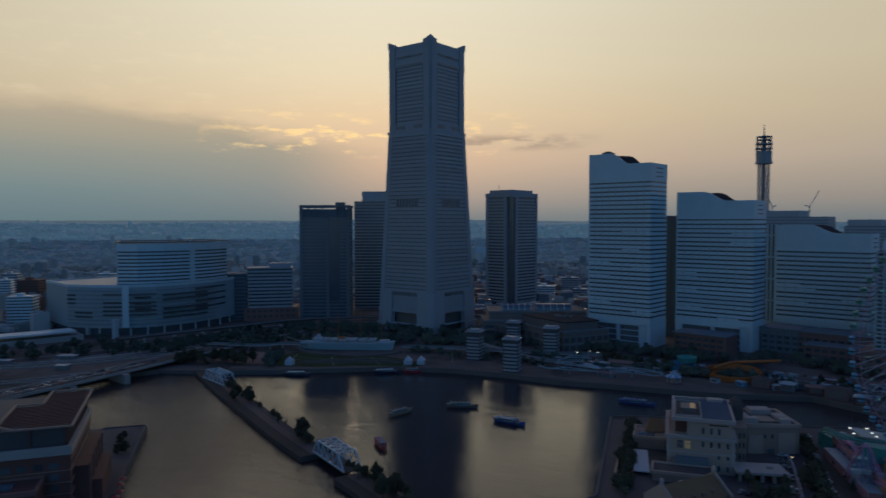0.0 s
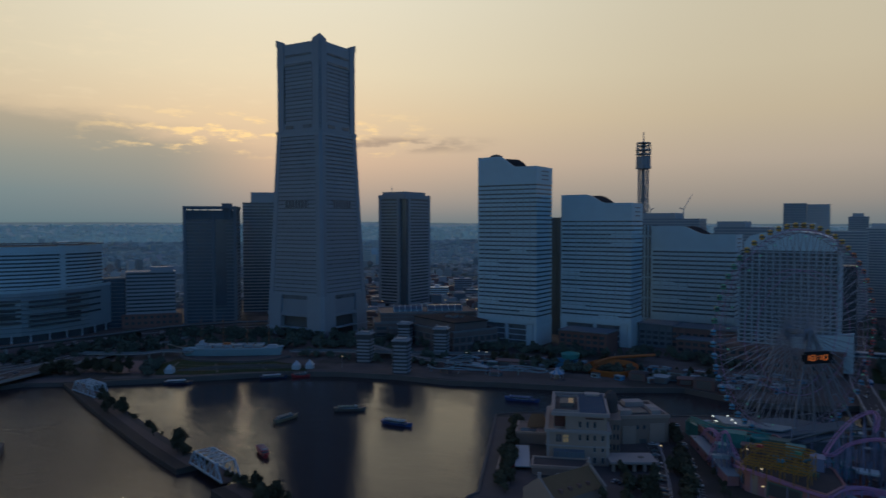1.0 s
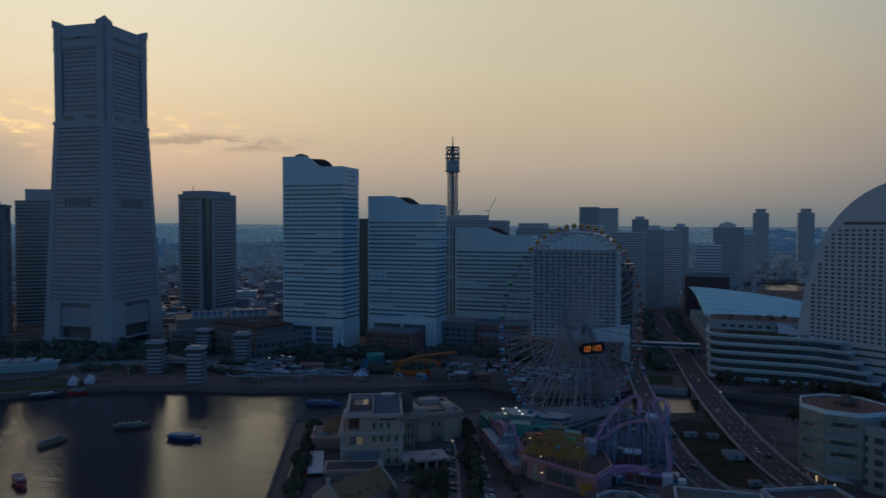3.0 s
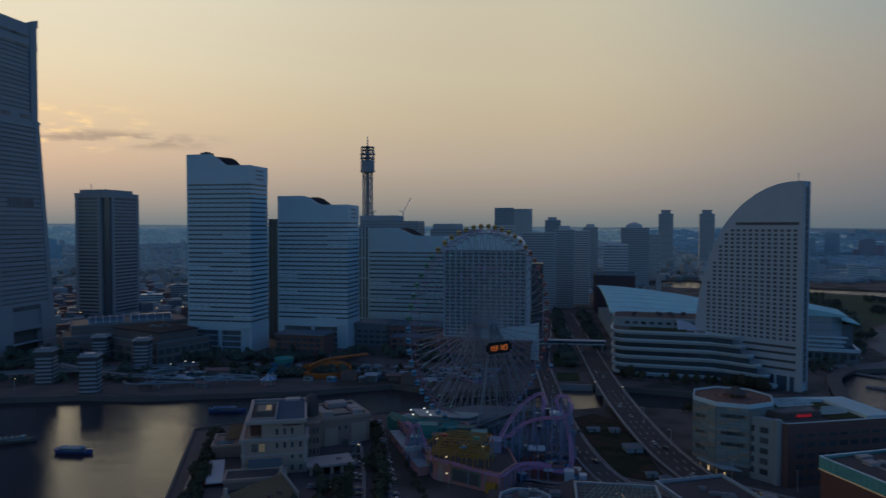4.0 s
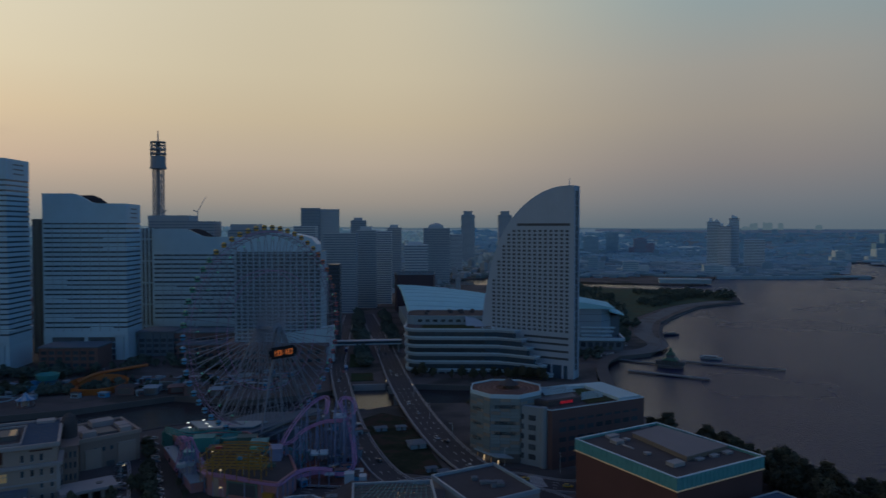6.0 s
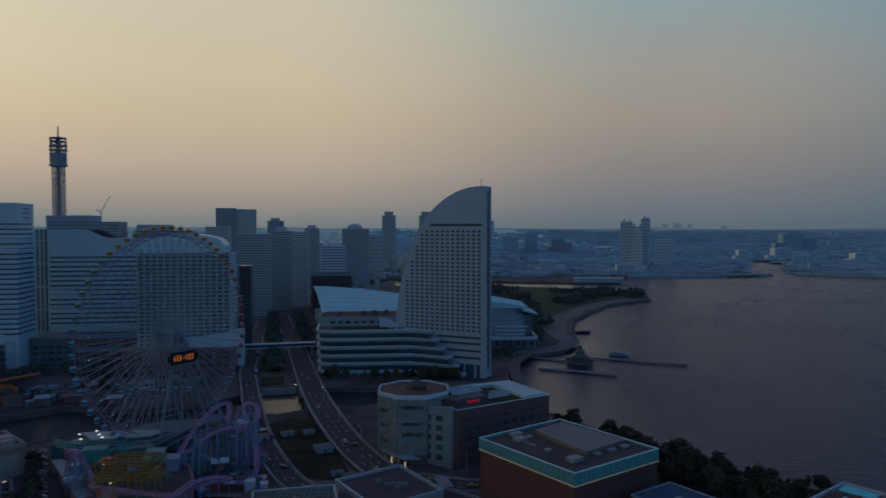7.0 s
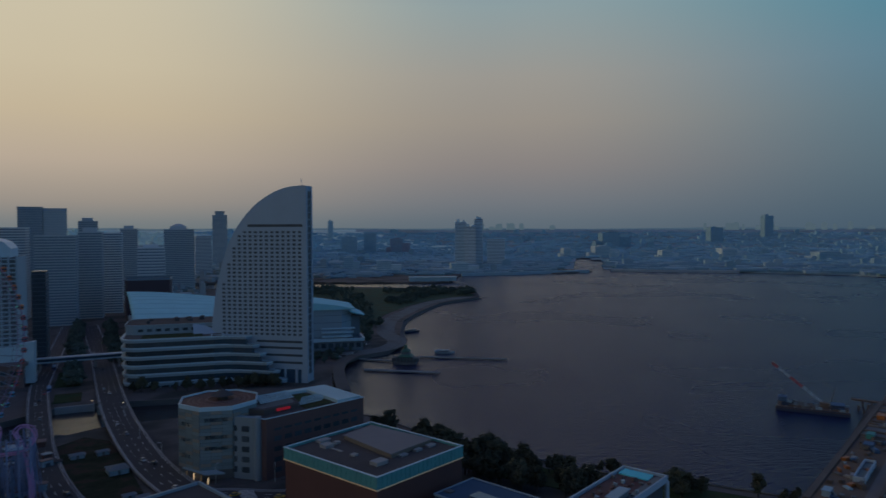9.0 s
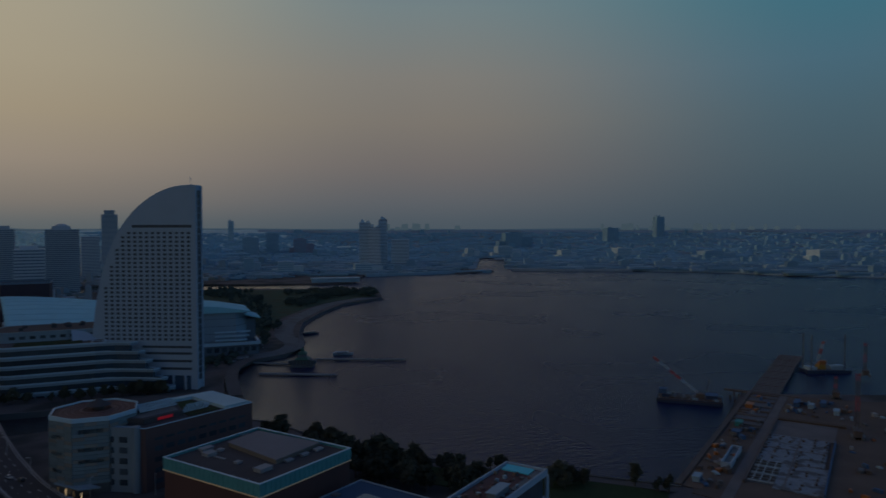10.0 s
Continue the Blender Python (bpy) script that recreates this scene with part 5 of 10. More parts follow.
part("annex_roof", prism([(-60.3, 366.3), (-36, 315.4), (-31.2, 317.6), (-55, 368.4)], 4.2, 4.6), CLADB, ob)
roof_units(ob, -44, -30, 322, 340, 8.6, 7, 7, CLADB, 1.6)
roof_units(ob, -24, -2, 318, 336, 8.6, 9, 8, GREENP, 2.4)
for x, y, w, d, h, m in ((-37, 346, 9, 6, 6.0, SEA), (-30, 338, 6, 5, 3.6, MAUVE), (-41, 335, 5, 4, 3.0, TEAL), (-12, 343, 7, 6, 4.2, TEAL), (-3, 330, 5, 7, 5.0, LILAC), (-19, 353, 8, 5, 3.4, GREENP)):
    part("roof_hut", boxes((x - w / 2, x + w / 2, y - d / 2, y + d / 2, 8.6, 8.6 + h), (x - w / 2 - 0.4, x + w / 2 + 0.4, y - d / 2 - 0.4, y + d / 2 + 0.4, 8.6 + h, 9 + h)), m, ob)
for x, y in ((-22, 306.2), (-14, 311), (-30, 330), (-8, 322)):
    post = part("lamp_post", boxes((x - 0.08, x + 0.08, y - 0.08, y + 0.08, 8.6, 12.4)), STEEL, ob)
    part("roof_lamp", boxes((x - 0.3, x + 0.3, y - 0.3, y + 0.3, 12.4, 12.8)), LIT_WARM, post, "small lit lamp")

# the pink plunge and the run along the parapet
ob = thing("plunge_coaster", "pink plunging coaster track along the arcade parapet", "roller coaster", 0, 0, 0)
PL = smooth_line([(-57, 372, 3.5), (-53.5, 365, 10), (-50.4, 359, 14.4), (-47.2, 353, 15.4), (-44.6, 347.5, 14.2), (-40.5, 338.5, 9.6), (-36.5, 330, 8.6), (-33, 322, 10.5), (-28.8, 314.2, 12.0), (-20, 309.4, 12.2), (-9, 304.0, 11.7), (1.0, 299.8, 11.6), (3.4, 304.5, 11.2), (6, 310.6, 11.4), (10.7, 315.3, 11.6), (16.2, 316.8, 11.4), (21.8, 315.9, 10.8)], 6)
for off, r, dz in ((-0.7, 0.26, 0.0), (0.7, 0.26, 0.0), (0.0, 0.36, -0.9)):
    pts = []
    for i, p in enumerate(PL):
        a, b = Vector(PL[max(i - 1, 0)]), Vector(PL[min(i + 1, len(PL) - 1)])
        s = (b - a).cross(Vector((0, 0, 1))).normalized()
        pts.append(Vector(p) + s * off + Vector((0, 0, dz)))
    bm = bmesh.new()
    tube(bm, pts, r, 5)
    part("rail" if dz == 0 else "spine", bm, PINK, ob, "pink tubular rail")
for i in range(2, len(PL), 4):
    x, y, z = PL[i]
    bm = bmesh.new()
    tall = i < 30
    beam(bm, (x, y, 3.0), (x, y, z - 0.8), 0.26, 6)
    if tall and z > 9:
        beam(bm, (x - 2.2, y - 1, 3.0), (x, y, z - 2.5), 0.16, 5)
        beam(bm, (x + 2.2, y + 1, 3.0), (x, y, z - 2.5), 0.16, 5)
    part("column", bm, LILAC, ob, "lilac steel column")
for i in range(0, 36):
    x, y, z = PL[i]
    a, b = Vector(PL[max(i - 1, 0)]), Vector(PL[i + 1])
    s = (b - a).cross(Vector((0, 0, 1))).normalized()
    bm = bmesh.new()
    beam(bm, Vector((x, y, z)) - s * 1.2, Vector((x, y, z)) + s * 1.2, 0.13, 4)
    part("sleeper", bm, PINK, ob)

ob = thing("mouse_coaster", "small ochre serpentine coaster stacked in two tiers above the roof", "roller coaster", -16, 312, 3, -9)
for k, (zz, x0, x1, y0, n) in enumerate(((20.6, -9, 12, -7, 4), (19.2, -11, 10, -6, 4), (15.2, -12, 12.5, -9, 4), (13.8, -13, 11, -8, 5))):
    pts = []
    for i in range(n):
        y = y0 + i * 3.6
        xa, xb = (x0, x1) if i % 2 == 0 else (x1, x0)
        m = 1 if i % 2 == 0 else -1
        pts += [(xa + m * 1.4, y, zz), ((xa + xb) / 2, y, zz + 0.3), (xb - m * 1.4, y, zz), (xb, y + 1.8, zz - 0.1)]
    line = smooth_line(pts[:-1], 5)
    for off in (-0.55, 0.55):
        bm = bmesh.new()
        tube(bm, [(x, y + off, z) for x, y, z in line], 0.15, 4)
        part("rail", bm, YELLOW, ob, "ochre rail")
for i in range(6):
    for y in (-8.6, -1.6, 5.6):
        x = -12.5 + i * 4.9
        part("post", boxes((x - 0.16, x + 0.16, y - 0.16, y + 0.16, 8.6, 20.0 if y < 5 else 19)), YELLOW, ob)
    part("crossbeam", boxes((x - 0.14, x + 0.14, -8.6, 5.6, 12.9, 13.2), (x - 0.14, x + 0.14, -8.6, 5.6, 18.3, 18.6)), YELLOW, ob)
for k in range(3):
    o = part("car", boxes((-1.2, 1.2, -0.7, 0.7, 0, 1.0)), (CABIN["red"], CABIN["blue"], CABIN["green"])[k], ob, "small ride car")
    o.location = (-6 + 7 * k, -5.5 + 3.6 * (k % 2), (20.9, 15.5, 20.9)[k])

ob = thing("water_ride", "sea-green water ride hall with curved rails and pale canopy", "ride building", 0, 0, 3)
part("hall", prism([(-66, 384), (-56, 372), (-22, 374), (-18, 384), (-30, 396)], 0, 7), SEA, ob, "sea-green hall")
part("canopy", prism([(-54, 390), (-46, 376), (-20, 376), (-14, 386)], 9.5, 10.2), CLADB, ob, "pale canopy")
for x, y in ((-50, 384), (-40, 380), (-28, 380), (-20, 384)):
    part("canopy_post", boxes((x - 0.2, x + 0.2, y - 0.2, y + 0.2, 7, 9.5)), STEEL, ob)
for k in range(3):
    bm = bmesh.new()
    tube(bm, smooth_line([(-66 + k, 386, 6 + k), (-59, 369, 11 + k), (-47, 360 + k, 10 + k), (-36, 362 + k * 2, 9.5 + k), (-23, 362, 9.5 + k)], 6), 0.45, 5)
    part("flume", bm, SEA, ob, "sea-green flume rail")
for i in range(8):
    bm = bmesh.new()
    x, y = -63 + 5 * i, 378 - 16 * min(1, i / 3)
    beam(bm, (x, y, 0), (x, y, 10), 0.2, 5)
    part("flume_post", bm, SEA, ob)
for x, y in ((-27, 356), (-36, 352)):
    bm = bmesh.new()
    lathe(bm, [(4.6, 8.6), (4.8, 11.4), (4.4, 11.8), (4.0, 10.6)], x, y, 16)
    part("tub", bm, SEA, ob)
for x, y in ((-51.2, 376.5), (-48.5, 368), (-44.8, 380.5), (-42, 374), (-39.6, 368.8)):
    l = thing("flood_lamp", "lit floodlight on a slim pole", "lamp", x, y, 3)
    bm = bmesh.new()
    beam(bm, (0, 0, 0), (0, 0, 13), 0.12, 5)
    part("pole", bm, STEEL, l)
    part("lamp_head", boxes((-0.5, 0.5, -0.25, 0.25, 12.8, 13.2)), LIT_WHITE, l, "lit lamp head")

# ride yard under the coaster
YARD = surface("rust_red_yard", (0.11, 0.055, 0.045), 0.85, vary=0.3, grain=0.4)
setting("ride_yard", prism([(2, 330), (8, 316), (34, 312), (38, 330), (34, 356), (4, 366)], 3.0, 3.3), YARD, "rust-red paved yard under the coaster", "pavement")
rnd = random.Random(77)
for k in range(46):
    x, y = rnd.uniform(-62, 36), rnd.uniform(378, 432)
    if k > 22:
        x, y = rnd.uniform(4, 34), rnd.uniform(318, 368)
    if (x + 17) ** 2 + (y - 398) ** 2 < 500 and k <= 22:
        y += 20 if y > 398 else -18
    w, d, h = rnd.uniform(2, 5.5), rnd.uniform(2, 4), rnd.uniform(1.6, 4.2)
    col = rnd.choice(("mauve", "slate", "dark green", "dull red", "pale blue", "ochre"))
    ob = thing("ride_hut", col + " ride hut with a flat lid roof", "hut", x, y, 3, rnd.uniform(0, 90), group="ride huts")
    m = {"mauve": MAUVE, "slate": CLADB, "dark green": GREENP, "dull red": YARD, "pale blue": TUB, "ochre": YELLOW}[col]
    b = part("body", boxes((-w / 2, w / 2, -d / 2, d / 2, 0, h)), m, ob)
    part("roof", boxes((-w / 2 - 0.3, w / 2 + 0.3, -d / 2 - 0.3, d / 2 + 0.3, h, h + 0.3)), (CLADB, ROOF, MAUVE)[k % 3], ob)
    part("hatch", boxes((-w / 4, w / 4, -d / 2 - 0.06, -d / 2 + 0.05, 0.8, h * 0.7)), SHUT, b)

# rides on the far quay
ob = thing("spiral_slide", "orange spiral slide ride with a broad curved trough", "ride", -143, 514, 3)
bm = bmesh.new()
n = 48
rows = []
for i in range(n):
    a = 2 * math.pi * i / n
    rows.append([bm.verts.new(((14.5 + dr) * math.cos(a) * 1.08, (14.5 + dr) * math.sin(a), 1.6 + dz + 1.4 * math.sin(a))) for dr, dz in ((-2.6, 1.0), (-2.4, 0), (2.2, 0), (2.8, 4.0), (3.1, 3.8), (2.6, -0.5), (-2.6, -0.5), (-2.9, 0.9))])
for i in range(n):
    for q in range(8):
        m = (q + 1) % 8
        bm.faces.new((rows[i][q], rows[i][m], rows[(i + 1) % n][m], rows[(i + 1) % n][q]))
part("trough", bm, ORANGE, ob, "dull orange ring trough")
for i in range(12):
    a = i * math.pi / 6
    part("column", boxes((16 * math.cos(a) - 0.35, 16 * math.cos(a) + 0.35, 15 * math.sin(a) - 0.35, 15 * math.sin(a) + 0.35, 0, 2.6)), YELLOW, ob)
bm = bmesh.new()
tube(bm, smooth_line([(-14, 2, 5), (-6, 13, 8), (8, 17, 10), (26, 22, 12)], 6), 1.1, 6)
part("launch_tube", bm, ORANGE, ob)
lake = bmesh.new()
lathe(lake, [(11.5, 0.4), (11.5, 0.9)], 0, 0, 24)
part("pool", lake, DARK, ob, "dark pool inside the ring")

ob = thing("splash_ride", "bright blue round splash ride with raised rim", "ride", -181, 517, 3)
bm = bmesh.new()
lathe(bm, [(9, 0), (10.5, 5), (10.8, 5.2), (9.5, 5.0), (8.5, 2)], 0, 0, 24)
part("basin", bm, TUB, ob)
bm = bmesh.new()
lathe(bm, [(6.5, 6), (7.5, 9.5), (7.2, 9.8), (6.0, 7)], 2, 6, 24)
part("upper_basin", bm, SEA, ob)
part("loading_deck", boxes((10, 18, -6, 2, 0, 3)), YELLOW, ob)

ob = thing("carousel", "small carousel with a blue and white peaked roof", "carousel", -170.5, 472, 3)
bm = bmesh.new()
lathe(bm, [(5, 0), (5, 0.8)], 0, 0, 20)
part("floor", bm, MAUVE, ob)
bm = bmesh.new()
lathe(bm, [(2, 0.8), (2, 4.5)], 0, 0, 12)
part("drum", bm, CREAM, ob)
for i in range(12):
    a0, a1 = i * math.pi / 6, (i + 1) * math.pi / 6
    bm = bmesh.new()
    v = [bm.verts.new(c) for c in ((5.6 * math.cos(a0), 5.6 * math.sin(a0), 4.6), (5.6 * math.cos(a1), 5.6 * math.sin(a1), 4.6), (2.2 * math.cos(a1), 2.2 * math.sin(a1), 6.4), (2.2 * math.cos(a0), 2.2 * math.sin(a0), 6.4), (0, 0, 9.2))]
    bm.faces.new((v[0], v[1], v[2], v[3]))
    bm.faces.new((v[3], v[2], v[4]))
    part("roof_segment", bm, (TUB, WHITE)[i % 2], ob)
for i in range(8):
    a = i * math.pi / 4
    bm = bmesh.new()
    beam(bm, (4.6 * math.cos(a), 4.6 * math.sin(a), 0.8), (4.6 * math.cos(a), 4.6 * math.sin(a), 4.8), 0.15, 5)
    part("post", bm, WHITE, ob)

ob = thing("kiddie_coaster", "low pale blue kiddie coaster on a quay deck", "roller coaster", 0, 0, 3)
KT = surface("powder_blue_steel", (0.22, 0.33, 0.39), 0.5, vary=0.1)
for dz in (0, 1.6):
    bm = bmesh.new()
    tube(bm, smooth_line([(-266, 452, 3 + dz), (-254, 446, 4), (-240, 452, 3.5 + dz), (-222, 462, 3), (-200, 470, 3.5 + dz), (-184, 474, 3), (-182, 480, 4), (-200, 478, 4 + dz), (-226, 470, 4), (-250, 462, 5 + dz), (-258, 470, 6), (-250, 482, 7 + dz), (-240, 488, 6)], 6), 0.4, 5)
    part("rail", bm, KT, ob)
for x, y in ((-262, 450), (-240, 453), (-222, 462), (-200, 471), (-226, 470), (-250, 462), (-252, 480)):
    bm = bmesh.new()
    beam(bm, (x, y, 0), (x, y, 3.2), 0.3, 5)
    part("post", bm, KT, ob)
for i, (x, y, w, d, h, m, nm, lb) in enumerate(((-250, 452, 7, 5, 3.0, MAUVE, "pavilion", "mauve hip-roofed pavilion"), (-232, 470, 16, 5, 3.6, MAUVE, "booth", "mauve game booth"), (-214, 462, 9, 4, 2.8, SLATEB, "booth", "slate-blue ride booth"), (-120, 500, 12, 9, 5, MAUVE, "booth", "mauve ride building"), (-104, 498, 9, 8, 4.6, SLATEB, "booth", "slate-blue ride building"), (-88, 500, 11, 8, 4.4, TILE_BR, "booth", "brown game hall"), (-74, 494, 14, 10, 6.5, MAUVE, "booth", "mauve game hall"), (-60, 486, 9, 8, 5, TILE_BR, "booth", "brown game booth"), (-220, 500, 22, 8, 4, TILE_BR, "booth", "brown brick kiosk"), (-96, 512, 11, 9, 6, KT, "ride_house", "dull blue ride house"), (-205, 520, 12, 7, 3.6, MAUVE, "booth", "mauve kiosk under trees"))):
    ob = thing(nm, lb + " on the quay", "kiosk", x, y, 3, -4 + 7 * (i % 3), group="quay booths")
    part("body", boxes((-w / 2, w / 2, -d / 2, d / 2, 0, h)), m, ob)
    bm = bmesh.new()
    a = [bm.verts.new(c) for c in ((-w / 2 - 0.5, -d / 2 - 0.5, h), (w / 2 + 0.5, -d / 2 - 0.5, h), (w / 2 + 0.5, d / 2 + 0.5, h), (-w / 2 - 0.5, d / 2 + 0.5, h), (-w / 4, 0, h + 1.6), (w / 4, 0, h + 1.6))]
    for f in ((0, 1, 5, 4), (1, 2, 5), (2, 3, 4, 5), (3, 0, 4), (3, 2, 1, 0)):
        bm.faces.new([a[q] for q in f])
    part("roof", bm, (ROOF, CLADB, MAUVE)[i % 3], ob)
    part("counter", boxes((-w / 3, w / 3, -d / 2 - 0.15, -d / 2, 0.9, h - 0.6)), DARK, ob)


rnd = random.Random(91)
for k in range(190):
    f = rnd.random() ** 0.7
    x = -285 + 270 * f
    base = 462 + 26 * f if x > -210 else 446 + (x + 285) * 0.2
    y = base + rnd.uniform(14, 62)
    if math.hypot(x + 143, y - 514) < 22 or math.hypot(x + 181, y - 517) < 14 or not inside(x, y - 8, LAND_MM):
        continue
    w, d, h = rnd.uniform(2.5, 8), rnd.uniform(2, 5), rnd.uniform(1.8, 4.0)
    col = rnd.choice(("mauve", "slate", "dark green", "dull red", "pale blue", "turquoise", "white", "pale blue", "slate"))
    ob = thing("fair_stall", col + " fairground stall with a lid roof on the quay", "stall", x, y, 3, rnd.uniform(-30, 30), group="fair stalls")
    m = {"mauve": MAUVE, "slate": CLADB, "dark green": GREENP, "dull red": RUSTB, "pale blue": KT, "turquoise": TUB, "white": CLADB}[col]
    b = part("body", boxes((-w / 2, w / 2, -d / 2, d / 2, 0, h)), m, ob)
    part("roof", boxes((-w / 2 - 0.3, w / 2 + 0.3, -d / 2 - 0.4, d / 2 + 0.3, h, h + 0.3)), (CLADB, ROOF, KT, MAUVE)[k % 4], ob)
    part("hatch", boxes((-w / 3, w / 3, -d / 2 - 0.06, -d / 2 + 0.05, 0.8, h * 0.7)), SHUT, b)
for k in range(11):
    x = -290 + 26 * k
    f = (x + 290) / 270
    o = setting("garden_bank", boxes((-11, 11, -1.6, 1.6, 2.9, 4.0)), GRASS, "clipped hedge bank behind the quay rides", "hedge")
    o.matrix_world = pose(x, 500 + 30 * f, 0, 0, 0, 6)


# ---- island buildings ----
def octagon(cx, cy, r, turn=22.5, n=8):
    return [(cx + r * math.cos(radians(turn + 360 * k / n)), cy + r * math.sin(radians(turn + 360 * k / n))) for k in range(n)]


ob = thing("bathhouse", "octagonal banded tower joined to a brown tiled bathhouse block", "building", 0.95, 0.5, 3)
ob.scale = (0.978, 0.978, 1.07)
BAYW = surface("weathered_white_tile", (0.234, 0.289, 0.320), 0.6, vary=0.12, grain=0.5)
BTILE = surface("brown_mauve_tile", (0.133, 0.078, 0.074), 0.7, vary=0.16, grain=0.8)
OCTP = surface("grey_green_panel", (0.19, 0.25, 0.265), 0.45, vary=0.14, grain=0.5, rand=0.14)
OCTAN = surface("tan_panel", (0.27, 0.245, 0.21), 0.5, vary=0.12, grain=0.5, rand=0.12)
OCT = octagon(105, 360.6, 18.4, 10)
part("octagon_wall", prism(grow(OCT, -0.25), 0, 29.2), DARK, ob, "shadowed joints of the octagon wall")
for k in range(17):
    for j in range(8):
        p, q = Vector(OCT[j]), Vector(OCT[(j + 1) % 8])
        for h in range(3):
            tan = (k * 7 + j * 3 + h * 5) % 11 < 3
            a, b = p + (q - p) * (h / 3 + 0.006), p + (q - p) * ((h + 1) / 3 - 0.006)
            part("wall_panel", strip([a, b], 0.5, 4.3 + k * 1.42, 5.62 + k * 1.42), OCTAN if tan else OCTP, ob, "tan wall panel" if tan else "")
for k, (a, b, z) in enumerate(((4, 5, 21.6), (5, 6, 17.0), (4, 5, 15.0), (5, 6, 12.4), (4, 5, 8.4), (5, 6, 24.0), (6, 7, 15.0), (6, 7, 10.0))):
    p, q = Vector(OCT[a]), Vector(OCT[b])
    part("strip_window", strip([p + (q - p) * 0.15, p + (q - p) * (0.85 if k % 2 else 0.55)], 0.5, z, z + 1.5), GLASS, ob)
part("octagon_parapet", ring(grow(OCT, 0.15), grow(OCT, -0.4), 28.4, 30.1), CLAD, ob, "pale rounded parapet")
part("octagon_deck", prism(grow(OCT, -0.3), 29.0, 29.4), TILE_BR, ob, "brown timber roof deck")
bm = bmesh.new()
lathe(bm, [(6.0, 29.3), (6.0, 29.7), (7.2, 29.7), (7.2, 29.3)], 106, 361, 24)
part("foot_bath", bm, RUSTB, ob, "round rooftop foot bath")
for r in (9.4, 11.8, 14.0):
    bm = bmesh.new()
    lathe(bm, [(r - 0.5, 29.3), (r - 0.5, 29.52), (r, 29.52), (r, 29.3)], 105, 360.6, 32)
    part("deck_ring", bm, RUSTB, ob)
bm = bmesh.new()
lathe(bm, [(2.4, 29.4), (2.4, 31.2), (5.2, 31.2), (1.0, 33.4), (0.5, 33.9)], 106.6, 361.4, 16)
part("roof_pavilion", bm, ROOF, ob, "conical roof pavilion")
BLK = [(108, 344), (121, 333), (173, 352), (163, 387), (116, 376)]
part("block_wall", prism(BLK, 0, 24.6), BTILE, ob, "brown tiled wall")
part("block_parapet", ring(grow(BLK, 0.12), grow(BLK, -0.4), 24.6, 25.2), BTILE, ob)
part("block_coping", ring(grow(BLK, 0.2), grow(BLK, -0.45), 25.2, 25.45), CLAD, ob)
part("block_roof", prism(grow(BLK, -0.7), 24.4, 24.65), ROOF, ob)
part("white_bay", prism([(105.0, 346.0), (117.4, 335.3), (119.2, 337.2), (106.8, 347.9)], 0.2, 25.6), BAYW, ob, "white stair bay")
bm = bmesh.new()
lathe(bm, [(1.7, 0), (1.7, 26.0), (1.3, 26.3), (0, 26.3)], 117.8, 335.6, 16)
part("corner_pillar", bm, BAYW, ob, "rounded white corner pillar")
for i in range(5):
    for j in range(2):
        o = part("bay_window", boxes((-1.7, 1.7, -0.2, 0.3, 0, 2.2)), GLASS, ob)
        o.matrix_local = Matrix.Translation((108.4 + 4.6 * j, 342.8 - 4.0 * j, 3.0 + i * 4.2)) @ Matrix.Rotation(radians(-40.7), 4, "Z")
ux, uy = Vector((52, 19)).normalized()
for i in range(5):
    for j in range(9):
        o = part("block_window", boxes((-1.9, 1.9, -0.1, 0.3, 0, 1.9 if i < 4 else 1.0)), GLASS, ob)
        d = 6 + j * 5.4
        o.matrix_local = Matrix.Translation((121 + ux * d, 333 + uy * d, 2.6 + i * 4.3)) @ Matrix.Rotation(math.atan2(uy, ux), 4, "Z")
for k in range(7):
    part("trellis_slat", boxes((-7, 7, -0.12, 0.12, 25.6, 25.9)), CLAD, ob).matrix_local = Matrix.Translation((146 + 0.9 * k, 352 + 2.3 * k, 0)) @ Matrix.Rotation(radians(20), 4, "Z")
part("plant_screen", prism([(113, 350), (122, 342), (140, 349), (140, 366), (118, 366)], 24.6, 27.0), ROOF, ob, "grey louvred plant screen")
part("plant_well", prism([(115, 351), (122, 344.5), (138, 350.5), (138, 364), (119.5, 364)], 27.0, 27.1), DARK, ob, "dark plant well")
roof_units(ob, 119, 137, 351, 363, 27.1, 8, 71, SHUT, 1.3, "plant_unit")
for k in range(8):
    part("pergola_beam", boxes((-9, 9, -0.14, 0.14, 28.5, 28.8)), CLAD, ob).matrix_local = Matrix.Translation((130, 351 + 2 * k, 0)) @ Matrix.Rotation(radians(20), 4, "Z")
o = part("red_sign", boxes((-3.6, 3.6, -0.2, 0.1, 0, 1.1)), LIT_RED, ob, "glowing red sign without readable letters")
o.matrix_local = Matrix.Translation((131.5, 345.3, 25.4)) @ Matrix.Rotation(radians(21), 4, "Z")
part("roof_garden", prism([(142, 346), (157, 351.5), (149, 376), (138, 372)], 24.65, 25.0), GRASS, ob, "brown-green roof garden")
part("roof_terrace", prism([(159, 349.6), (171.8, 353.6), (162.6, 385.2), (141, 380.5), (141.6, 376.5), (151, 378)], 24.65, 26.0), surface("pale_teal_terrace", (0.40, 0.58, 0.62), 0.7, vary=0.1), ob, "pale roof terrace")
part("entrance_canopy", prism([(88, 354), (96, 340), (104, 338), (100, 346), (93, 357)], 3.8, 4.4), CLADB, ob)
